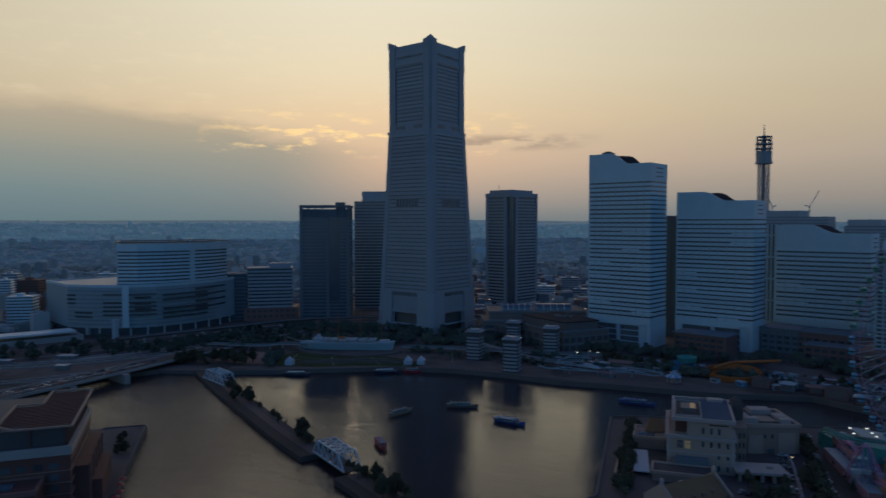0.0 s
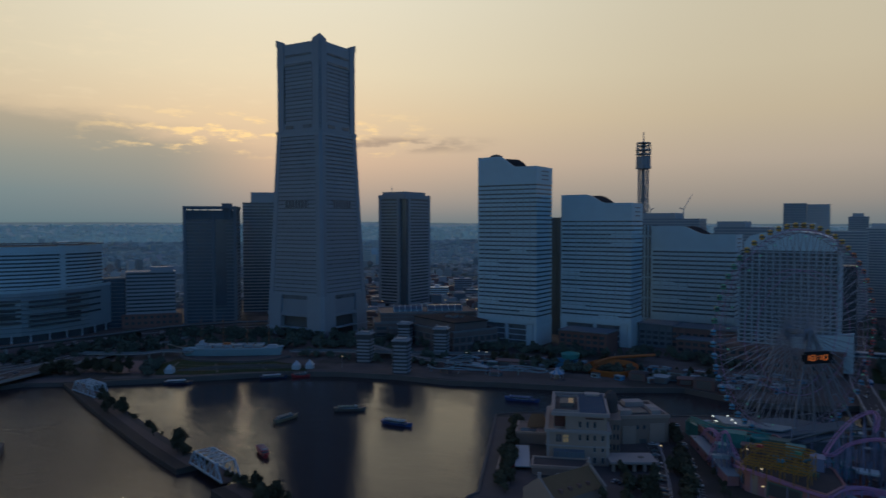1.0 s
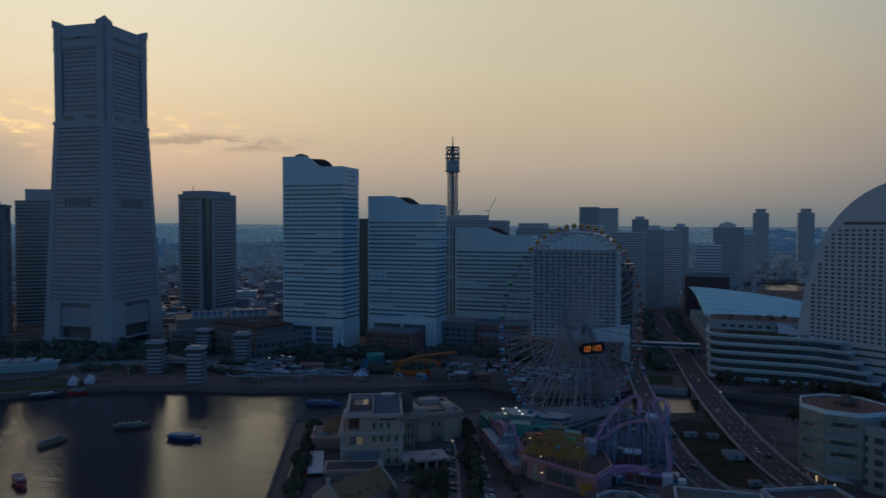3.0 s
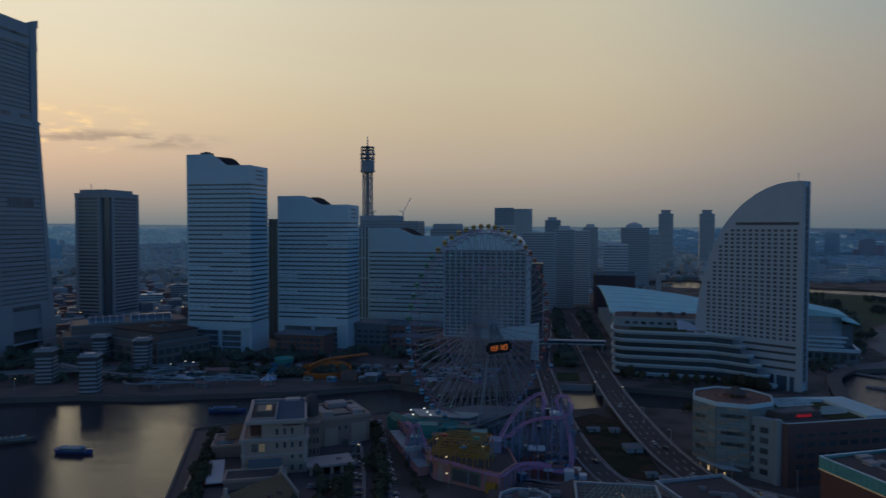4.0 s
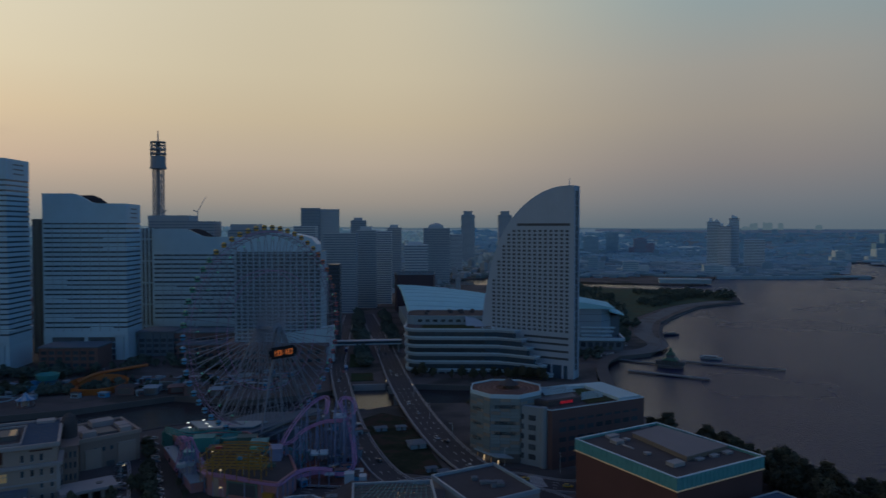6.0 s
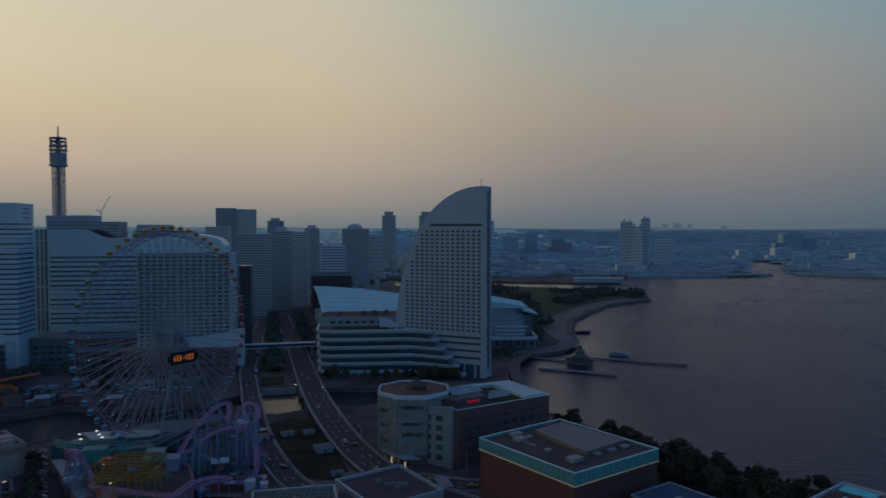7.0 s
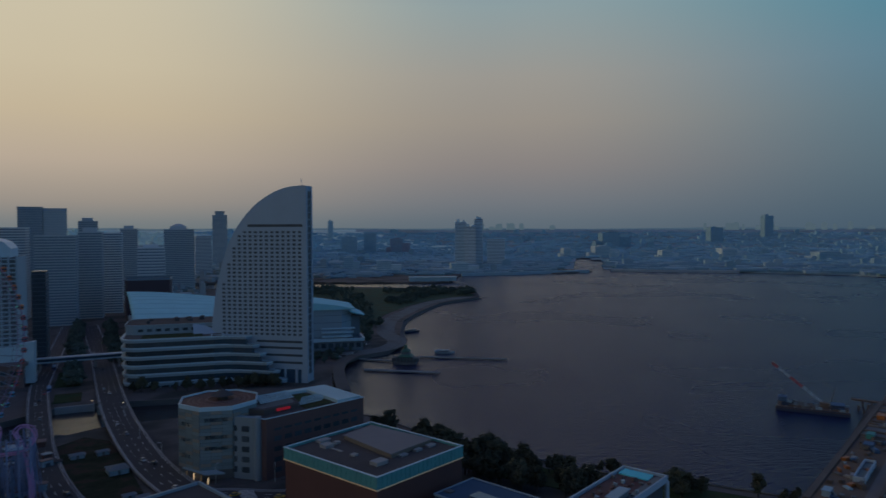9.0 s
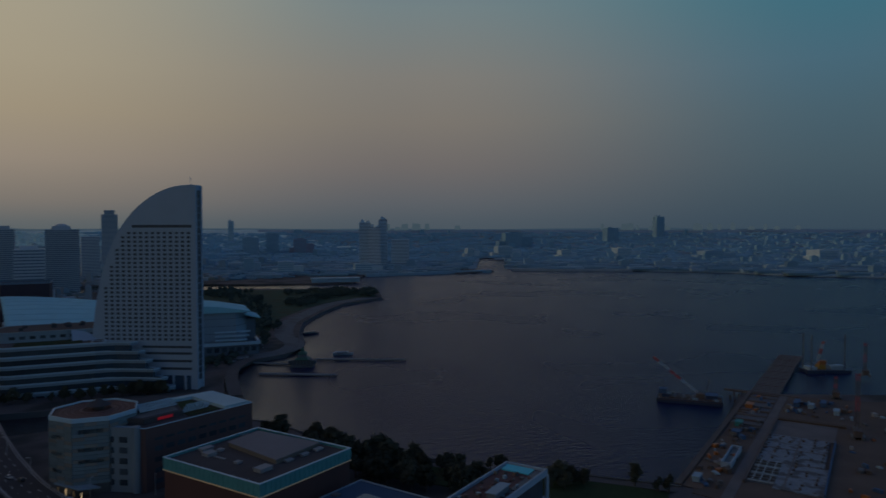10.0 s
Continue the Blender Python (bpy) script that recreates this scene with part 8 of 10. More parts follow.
for x, y, w, d, h, m, lb in ((-212, 586, 44, 26, 17, RUSTB, "brown brick podium with slanted metal roof"), (-156, 640, 30, 30, 20, SLATEB, "stone-faced podium between towers"), (-128, 640, 66, 30, 19, MAUVE, "mauve tiled podium with window rows"), (-118, 618, 50, 20, 12, MAUVE, "low terraced podium with roof slab")):
    ob = thing("podium_block", lb, "building", x, y, 3, -4)
    part("wall", boxes((0, w, 0, d, 0, h)), m, ob)
    part("roof_slab", boxes((-1, w + 1, -1.5, d, h, h + 1.0)), SLATEB, ob, "slate overhanging roof")
    for k in range(int(w / 6)):
        for z in (2.5, 7.5, 12.0):
            if z + 3.2 < h:
                part("window", boxes((1.5 + k * 6, 5.5 + k * 6, -0.2, 0.3, z, z + 2.6)), GLASS, ob)
                part("column", boxes((0.3 + k * 6, 1.1 + k * 6, -0.7, 0.2, 0, h)), m, ob) if z == 2.5 else None
# raised walks round the dock and a slim block beside the towers
for pts in ([(-352, 500, 0), (-312, 482, 0), (-270, 470, 0), (-246, 486, 0)], [(-540, 352, 0), (-498, 373, 0), (-489, 392, 0), (-466, 403, 0)], [(-396, 446, 0), (-355, 468, 0), (-318, 482, 0), (-276, 500, 0), (-240, 520, 0)]):
    line = smooth_line(pts, 5)
    ob = thing("raised_walk", "raised concrete walkway with pale parapets on columns", "walkway", 0, 0, 0)
    deck = part("deck", strip(line, 6, 6.6, 7.4), CONC, ob)
    for off in (-2.9, 2.9):
        part("parapet", strip([(x, y + off, z) for x, y, z in line], 0.4, 7.4, 8.3), DIM, deck)
    for x, y, z in line[1::3]:
        part("column", boxes((x - 0.6, x + 0.6, y - 0.6, y + 0.6, 3, 6.6)), CONC, ob)
for x, y, w, d, h, m, lb in ((-168, 690, 12, 16, 109, CLAD, "slim pale lift block with upright ribs between towers"), (-250, 664, 15, 20, 117, SLATEB, "slim slate block with upright ribs between towers")):
    ob = thing("rib_block", lb, "tower", x, y, 3, -4)
    part("body", boxes((0, w, 0.8, d, 0, h)), DIM if m is CLAD else SLATEB, ob)
    for k in range(4):
        part("rib", boxes((k * (w - 1.6) / 3, k * (w - 1.6) / 3 + 1.6, 0, 1.2, 0, h)), m, ob)
    for k in range(5):
        part("floor_belt", boxes((0, w, 0.2, 1.0, 18 + k * 20, 19.6 + k * 20)), m, ob)

# elevated line and station roof
ob = thing("station_canopy", "long pale station roof beside the tracks", "station", 0, 0, 3)
part("roof", strip([(-700, 232), (-690, 262), (-684, 300)], 22, 8, 9.6), CLAD, ob, "pale ribbed roof")
part("platform", strip([(-702, 226), (-690, 262), (-682, 306)], 20, 0, 5), CONC, ob)
ob = thing("elevated_road", "elevated roadway on piers curving behind the quay", "viaduct", 0, 0, 3)
part("deck", strip(smooth_line([(-600, 300, 0), (-585, 400, 0), (-575, 470, 0), (-530, 540, 0), (-420, 640, 0)], 5), 12, 8, 9.4), ASPHALT, ob)
part("barrier", strip(smooth_line([(-593, 300, 0), (-578, 400, 0), (-568, 466, 0), (-524, 534, 0), (-415, 634, 0)], 5), 0.4, 9.4, 10.3), SLATEB, ob)
for f in range(8):
    part("pier", boxes((-592 + f * 5.5 - 1, -592 + f * 5.5 + 1, 320 + f * 26 - 1, 320 + f * 26 + 1, 0, 8)), CONC, ob)
for x, y in ((-655, 326), (-700, 322)):
    ob = thing("lift_tower", "white stair and lift tower before the complex", "tower", x, y, 3, 10)
    part("shaft", boxes((-2, 2, -2, 2, 0, 17)), WHITE, ob)
    part("cap", boxes((-2.6, 2.6, -2.6, 2.6, 17, 18.2)), WHITE, ob)

# ---- ships and boats ----
def hull(L, B, H, sheer=0.8, n=12):
    bm = bmesh.new()
    rows = []
    for i in range(n + 1):
        s = i / n
        w = B / 2 * (1 - abs(2 * s - 0.9) ** 3.2 * 0.96) if s > 0.45 else B / 2 * (0.72 + 0.28 * min(1, s / 0.3))
        w = max(0.05, w)
        z = H + sheer * (2 * s - 1) ** 2
        x = -L / 2 + L * s
        rows.append([bm.verts.new((x * 0.94, -w * 0.55, -0.3)), bm.verts.new((x, -w, z)), bm.verts.new((x, w, z)), bm.verts.new((x * 0.94, w * 0.55, -0.3))])
    for a, b in zip(rows, rows[1:]):
        for k in range(4):
            m = (k + 1) % 4
            bm.faces.new((a[k], b[k], b[m], a[m]))
    bm.faces.new(rows[0])
    bm.faces.new(rows[-1][::-1])
    bmesh.ops.recalc_face_normals(bm, faces=bm.faces)
    return bm


NAVY = surface("navy_hull_paint", (0.03, 0.05, 0.10), 0.4)
REDP = surface("red_hull_paint", (0.42, 0.05, 0.06), 0.45)
TAN = surface("tan_deck", (0.30, 0.24, 0.17), 0.8, vary=0.15)
BLUEP = surface("royal_blue_paint", (0.05, 0.10, 0.28), 0.35)


def boat(x, y, turn, L, B, hullm, roofm, label, windows=True):
    L, B = L * 0.76, B * 0.82
    ob = thing("boat", label, "boat", x, y, 0.1, turn, group="harbour boats")
    part("hull", hull(L, B, 1.5), hullm, ob)
    part("deck", boxes((-L * 0.42, L * 0.36, -B * 0.36, B * 0.36, 1.3, 1.55)), TAN, ob)
    if windows:
        part("cabin", boxes((-L * 0.36, L * 0.22, -B * 0.33, B * 0.33, 1.5, 2.7)), CLADB, ob)
        part("cabin_glazing", boxes((-L * 0.35, L * 0.23, -B * 0.34, B * 0.34, 1.8, 2.4)), GLASS, ob)
    bm = boxes((-L * 0.39, L * 0.25, -B * 0.38, B * 0.38, 2.7, 2.95))
    part("roof", bm, roofm, ob)
    part("wheelhouse", boxes((L * 0.12, L * 0.2, -B * 0.2, B * 0.2, 2.9, 3.5)), CLADB, ob)
    for k in range(5):
        part("bench_rail", boxes((-L * 0.36 + k * L * 0.13, -L * 0.35 + k * L * 0.13, -B * 0.39, B * 0.39, 2.95, 3.3)), STEEL, ob)
    return ob


boat(-241, 255, -32, 22, 6, REDP, REDP, "red open-roofed harbour boat under way")
boat(-273.5, 306.6, 84, 24, 5, TAN, DARK, "open wooden barge with a tan rail", True)
boat(-253.5, 340.8, 32, 26, 5.5, DARK, GREENP, "long dark excursion boat with a green roof")
boat(-212, 330, 4, 26, 7, BLUEP, CLADB, "blue and white sightseeing boat")
boat(-403, 337, 38, 26, 6, NAVY, WHITE, "dark moored boat with pale roof at the quay")
boat(-357, 384, 46, 26, 6, NAVY, WHITE, "moored work boat at the quay")
boat(-343, 399, 46, 20, 6, REDP, DARK, "red moored boat at the quay")
boat(-172, 414, 10, 30, 6, BLUEP, BLUEP, "royal blue excursion boat moored behind the hall")
boat(353, 713, 5, 25, 6, NAVY, DARK, "dark moored barge in the bay")
boat(330, 584, -30, 24, 6, WHITE, WHITE, "white launch at the jetty")

ob = thing("sailing_ship", "white museum sailing ship lying in a dock basin", "ship", -441, 424, 3.2, 214)
part("hull", hull(84, 12, 5.5, 1.6, 18), surface("ship_white_paint", (0.28, 0.45, 0.53), 0.45, vary=0.06), ob, "white hull")
MAST = surface("buff_mast_paint", (0.22, 0.12, 0.06), 0.6, vary=0.1)
part("deck_house", boxes((-24, -10, -3, 3, 5.4, 8.6), (-2, 14, -3, 3, 5.4, 7.8)), CREAM, ob)
part("funnel_house", boxes((2, 8, -2, 2, 7.8, 10.5)), ORANGE, ob, "orange-brown deck house")
for i, x in enumerate((-30, -12, 8, 26)):
    bm = bmesh.new()
    lathe(bm, [(0.36, 5), (0.3, 18), (0.16, 34)], x, 0, 8)
    m = part("mast", bm, MAST, ob, "slim buff mast")
    for z, r in ((13, 8), (19, 6.5), (24.5, 5), (29, 3.6)):
        bm = bmesh.new()
        beam(bm, (x, -r, z), (x, r, z), 0.13, 5)
        part("yard", bm, MAST, m)
for k in range(4):
    part("spar", boxes((-26 + 14 * k, -15 + 14 * k, -2.4 + 1.2 * (k % 2), -1.8 + 1.2 * (k % 2), 6.2, 6.8)), ORANGE, ob, "orange-brown spar laid on deck")
part("rail", ring(rect(76, 9.6, -38, -4.8), rect(75.4, 9, -37.7, -4.5), 5.8, 6.6), WHITE, ob)
part("awning", boxes((-8, 20, -3.4, 3.4, 8.6, 8.9)), CLADB, ob)
part("bridge_house", boxes((22, 30, -3.4, 3.4, 5.4, 9.6), (23, 28, -4.6, 4.6, 9.6, 10.0), (24, 27, -2.4, 2.4, 10.0, 12.6)), WHITE, ob, "white bridge house")
part("poop_house", boxes((-37, -29, -3, 3, 5.4, 8.4)), WHITE, ob)
for k in range(6):
    for sy in (-1, 1):
        part("lifeboat", hull(7, 2.4, 1.6, 0.3, 8), WHITE, ob, "white lifeboat").matrix_local = Matrix.Translation((-22 + 8.4 * k, 4.4 * sy, 7.6))
bm = bmesh.new()
beam(bm, (40, 0, 6), (54, 0, 10), 0.4, 6)
part("bowsprit", bm, CREAM, ob)
setting("dock_wall", strip(smooth_line([(-476, 398), (-467, 393), (-444, 391), (-411, 404), (-396, 421), (-394, 442)], 5), 2.0, 3.0, 4.6), QUAY, "curved stone dock wall beside the ship", "wall")
for x, y in ((-355, 406.3), (-348, 413.5), (-426.4, 348.5)):
    ob = thing("tent", "white peaked event tent on the quay lawn", "tent", x, y, 3.3, 30)
    bm = bmesh.new()
    v = [bm.verts.new(c) for c in ((-3, -3, 3.2), (3, -3, 3.2), (3, 3, 3.2), (-3, 3, 3.2), (0, 0, 6.8))]
    for k in range(4):
        bm.faces.new((v[k], v[(k + 1) % 4], v[4]))
    bm.faces.new((v[3], v[2], v[1], v[0]))
    part("canopy", bm, WHITE, ob)
    part("side_cloth", boxes((-2.9, 2.9, -2.9, 2.9, 0, 3.2)), WHITE, ob)

# ---- jetties in the bay ----
DARKC = surface("wet_dark_concrete", (0.14, 0.14, 0.145), 0.8, vary=0.25, grain=0.6)
JETC = surface("pale_jetty_concrete", (0.17, 0.19, 0.21), 0.8, vary=0.25, grain=0.6)
for nm, pts, w in (("jetty", [(240, 543), (288, 506)], 5), ("jetty_long", [(300, 574), (363, 530)], 3.6), ("jetty_walk", [(250, 588), (280, 560)], 3.2)):
    setting(nm, strip(pts, w, 0.5, 1.4), JETC, "low concrete jetty in the bay", "jetty")
PIERG = surface("weathered_green_roof", (0.05, 0.14, 0.10), 0.6, vary=0.2)
ob = thing("pier_house", "small green-roofed pier terminal with tiered roofs", "building", 281, 557, 1.6, -32)
ob.scale = (0.78, 0.78, 0.85)
part("landing", boxes((-12, 12, -8, 7, -2, 0.2)), DARKC, ob)
part("lower", boxes((-9, 9, -5.5, 5.5, 0.6, 5)), DARKC, ob)
for k in range(6):
    part("arcade_pier", boxes((-9.4 + k * 3.6, -8.6 + k * 3.6, -6.6, -5.4, 0.6, 5)), DIM, ob)
    part("arch", boxes((-8.4 + k * 3.6, -6.0 + k * 3.6, -5.7, -5.3, 0.6, 3.8)), DARK, ob)
bm = bmesh.new()
lathe(bm, [(10.6, 5), (10.8, 5.3), (6.4, 7.4)], 0, 0, 4)
o = part("lower_roof", bm, PIERG, ob, "green metal roof")
o.matrix_local = Matrix.Rotation(math.pi / 4, 4, "Z")
part("upper", boxes((-4.4, 4.4, -4, 4, 6, 10)), DIM, ob)
bm = bmesh.new()
lathe(bm, [(6.8, 10), (7, 10.3), (2.4, 12.8), (2.2, 13), (2.2, 14.4), (3.0, 14.5), (0.2, 17)], 0, 0, 4)
o = part("upper_roof", bm, PIERG, ob)
o.matrix_local = Matrix.Rotation(math.pi / 4, 4, "Z")
for sx in (-1, 1):
    part("side_house", boxes((sx * 12 - 2.4, sx * 12 + 2.4, -3, 3, 0.6, 3.6), (sx * 12 - 2.8, sx * 12 + 2.8, -3.4, 3.4, 3.6, 4.0)), DARKC, ob)
setting("bay_bridge", strip(smooth_line([(200, 470), (212, 520), (226, 560), (248, 590)], 5), 9, 3.0, 4.4), PAVE, "curved concrete promenade bridge", "bridge")
# ---- trees ----
def tree_meshes(seed, r, h, leaf, n, conifer=False):
    """A trunk with limbs, and a ragged crown of many leaf clumps with gaps."""
    rnd = random.Random(seed)
    t = bmesh.new()
    beam(t, (0, 0, 0), (0, 0, h * 0.55), 0.035 * h, 6)
    heads = []
    for i in range(15):
        a, z = i * 2.4 + rnd.random(), rnd.uniform(0.36, 0.93)
        out = r * rnd.uniform(0.3, 0.8) * (1.12 - 0.75 * abs(z - 0.52) / 0.41)
        e = Vector((math.cos(a) * out, math.sin(a) * out, h * z))
        if i < 8:
            beam(t, (0, 0, h * rnd.uniform(0.28, 0.45)), e, 0.012 * h, 4)
        heads.append((e, r * rnd.uniform(0.22, 0.42)))
    heads.append((Vector((r * 0.1, 0, h * 0.95)), r * 0.2))
    c = bmesh.new()
    for i in range(n):
        e, s = heads[i % len(heads)]
        d = Vector((rnd.gauss(0, 1), rnd.gauss(0, 1), rnd.gauss(0, 0.75))).normalized()
        p = e + d * s * rnd.uniform(0.2, 1.45)
        q = (d + Vector((rnd.uniform(-0.6, 0.6), rnd.uniform(-0.6, 0.6), rnd.uniform(-0.3, 0.8)))).normalized().to_track_quat("Z", "Y").to_matrix()
        k = leaf * rnd.uniform(0.6, 1.3)
        pts = [Vector((k * math.cos(a) * rnd.uniform(0.6, 1.0), k * math.sin(a) * rnd.uniform(0.6, 1.0), rnd.uniform(-0.2, 0.2) * k)) for a in (0.3, 1.5, 2.8, 4.0, 5.2)]
        c.faces.new([c.verts.new(p + q @ v) for v in pts])
    mt, mc = bpy.data.meshes.new("trunk"), bpy.data.meshes.new("crown")
    t.to_mesh(mt), c.to_mesh(mc)
    t.free(), c.free()
    mt.materials.append(BARK), mc.materials.append(LEAF)
    return mt, mc


FINE = [tree_meshes(11, 3.7, 10.4, 0.46, 2100), tree_meshes(12, 3.0, 9.2, 0.42, 1700), tree_meshes(13, 4.3, 9.4, 0.48, 2300), tree_meshes(14, 2.4, 7.8, 0.38, 1300)]
KINDS = [tree_meshes(11, 4.2, 9.5, 1.0, 420), tree_meshes(12, 3.4, 8.0, 0.9, 360), tree_meshes(13, 5.0, 8.5, 1.1, 460), tree_meshes(14, 2.6, 7.0, 0.75, 300)]
TREES = [0]
FARGROUPS = ("causeway shrubs", "hedge shrubs", "terrace shrubs", "park trees", "boulevard trees", "plaza trees", "roadside trees", "museum quay trees", "quay park trees")


def tree(x, y, z=3.1, s=1.0, k=None, label="dark leafy broad-crowned tree", group="trees"):
    TREES[0] += 1
    rnd = random.Random(TREES[0] * 7 + 3)
    mt, mc = FINE[rnd.randrange(4) if k is None else k]
    ob = thing("tree", label, "tree", x, y, z, rnd.uniform(0, 360), group=group)
    s *= rnd.uniform(0.82, 1.2)
    ob.scale = (s * rnd.uniform(0.9, 1.15), s * rnd.uniform(0.9, 1.15), s)
    part("trunk", mt, None, ob)
    part("crown", mc, None, ob)


WOOD = {}


def woods():
    """Joins the far groups of trees, each into one object."""
    for (label, group), spots in WOOD.items():
        # crowns outside the shrub groups take the haze-paled leaf colour
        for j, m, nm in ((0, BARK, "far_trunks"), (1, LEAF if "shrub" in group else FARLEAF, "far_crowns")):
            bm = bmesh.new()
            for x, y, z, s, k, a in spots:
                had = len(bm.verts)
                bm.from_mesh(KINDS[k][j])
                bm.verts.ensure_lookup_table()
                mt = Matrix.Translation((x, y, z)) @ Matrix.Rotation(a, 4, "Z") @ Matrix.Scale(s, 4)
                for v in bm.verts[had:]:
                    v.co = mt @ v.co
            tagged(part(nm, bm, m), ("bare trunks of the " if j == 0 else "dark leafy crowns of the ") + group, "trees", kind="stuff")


def scatter(n, pts, wide, seed, s=1.0, z=3.1, label="dark leafy broad-crowned tree", group="trees", k=None):
    """Trees along a line of points, with some spread."""
    rnd = random.Random(seed)
    for _ in range(n):
        f = rnd.uniform(0, len(pts) - 1.001)
        i = int(f)
        a, b = pts[i], pts[i + 1]
        if group in FARGROUPS:
            WOOD.setdefault((group, group), []).append((a[0] + (b[0] - a[0]) * (f - i) + rnd.uniform(-wide, wide), a[1] + (b[1] - a[1]) * (f - i) + rnd.uniform(-wide, wide), z, s * rnd.uniform(0.8, 1.2), rnd.randrange(4), rnd.uniform(0, 6.28)))
            continue
        tree(a[0] + (b[0] - a[0]) * (f - i) + rnd.uniform(-wide, wide), a[1] + (b[1] - a[1]) * (f - i) + rnd.uniform(-wide, wide), z, s, k, label, group)


scatter(54, [(199, 344), (209, 320), (221, 296), (233, 279)], 4.8, 1, 0.98, label="dark shoreline tree behind the sea wall", group="shoreline trees")
for x, y, q in ((238, 279, 0.8), (242, 275.5, 0.7), (248.5, 273, 0.55), (254, 268, 0.72), (258, 265.5, 0.8), (270, 240, 0.95), (274, 236, 1.0), (267, 233, 0.95), (277, 232, 0.8), (264, 238, 0.8), (294, 219, 0.95), (297, 209, 0.85), (300, 206, 0.7)):
    tree(x, y, 3.1, q, None, "small shoreline tree on the grass strip", "shoreline trees")
for p in ((-372, 259), (-366, 257), (-360, 262), (-376, 266), (-306, 242), (-283, 239), (-279, 236), (-274, 231), (-268, 229), (-214, 212), (-203, 212), (-197, 209), (-192, 212), (-187, 207), (-183, 209), (-190, 202), (-179, 205), (-392, 272), (-384, 268), (-174, 200)):
    tree(p[0], p[1], 2.6, 0.85, None, "low dark tree on the causeway", "causeway trees")
scatter(40, [(x + 2.4, y + 6.2) for x, y in CAUSE], 1.0, 51, 0.42, z=2.6, label="low dark shrub along the causeway edge", group="causeway shrubs", k=3)
scatter(16, [(-150, 360), (-136, 316), (-118, 268)], 2.5, 3, 0.55, label="clipped garden shrub by the waterside hall", group="hedge shrubs", k=3)
scatter(30, [(-66, 392), (-52, 352), (-40, 318), (-28, 286), (-22, 268)], 1.5, 4, 0.5, label="small street tree beside the parking lane", group="street trees", k=3)
scatter(46, [(-150, 356), (-140, 330), (-131, 304), (-121, 278), (-114, 262)], 2.2, 71, 0.6, label="dark clipped hedge shrub along the waterside walk", group="hedge shrubs", k=3)
scatter(36, [(-72, 380), (-62, 352), (-55, 325), (-48, 300), (-44, 280)], 1.6, 72, 0.6, label="dark hedge tree between the hall and the parking lane", group="hedge shrubs", k=1)
scatter(20, [(-66, 300), (-60, 284), (-56, 268), (-76, 276)], 3, 73, 0.7, label="dark garden conifer by the porch", group="garden trees", k=1)
scatter(12, [(-78, 300), (-66, 286), (-60, 320)], 5, 5, 0.75, label="dark garden conifer by the porch", group="garden trees", k=1)
scatter(26, [(72, 530), (110, 518), (150, 512), (176, 500)], 3, 6, 0.85, label="dark tree along the hotel frontage", group="hotel trees")
scatter(110, [(36, 560), (34, 640), (30, 780), (28, 900)], 5, 7, 0.9, label="boulevard tree in the central strip", group="boulevard trees")
scatter(60, [(64, 640), (62, 760), (58, 900)], 4, 8, 0.9, label="boulevard tree beside the road", group="boulevard trees")
scatter(150, [(430, 950), (480, 1010), (540, 1060), (590, 1090), (560, 1130), (480, 1120)], 20, 9, 0.95, label="dark park tree by the bay", group="park trees")
scatter(190, [(300, 745), (322, 800), (345, 880), (375, 990), (400, 1100), (370, 1220), (440, 1190)], 24, 11, 0.95, label="dark park tree by the bay", group="park trees")
scatter(16, [(555, 1000), (590, 1030), (600, 1080)], 10, 10, 1.2, label="dark tree on the park point", group="park trees")
scatter(40, [(-300, 545), (-250, 552), (-180, 560), (-110, 590), (-60, 570)], 6, 11, 0.9, label="dark tree before the office towers", group="plaza trees")
scatter(34, [(-240, 512), (-205, 508), (-190, 540), (-110, 540), (-70, 520)], 6, 12, 0.75, label="dark tree among the quay rides", group="quay trees")
scatter(56, [(-500, 330), (-520, 380), (-500, 440), (-470, 500), (-400, 540), (-330, 545)], 9, 13, 1.0, label="dark tree behind the museum ship", group="museum quay trees")
scatter(26, [(-500, 300), (-480, 325), (-455, 335)], 7, 14, 0.9, label="dark tree at the causeway's landward end", group="quay trees")
scatter(40, [(-600, 250), (-570, 300), (-560, 380), (-590, 440)], 12, 15, 0.9, label="dark tree between the roads", group="roadside trees")
scatter(9, [(92, 440), (104, 446), (120, 440), (134, 446)], 3, 16, 0.6, label="dark shrub tree on the canal bank", group="canal trees")
scatter(16, [(-318, 500), (-300, 490), (-262, 496)], 6, 17, 0.8, label="dark tree beside the striped pylons", group="plaza trees")
scatter(8, [(-352, 178), (-330, 165), (-318, 160)], 3, 18, 0.5, label="terrace shrub by the brick hall", group="terrace shrubs", k=3)
scatter(44, [(192, 322), (206, 296), (218, 272), (236, 246)], 7, 20, 1.0, label="dark tree behind the brick museum", group="shoreline trees")
scatter(6, [(186, 377), (190, 371), (194, 360)], 2, 19, 1.0, label="dark tree behind the bathhouse", group="shoreline trees")

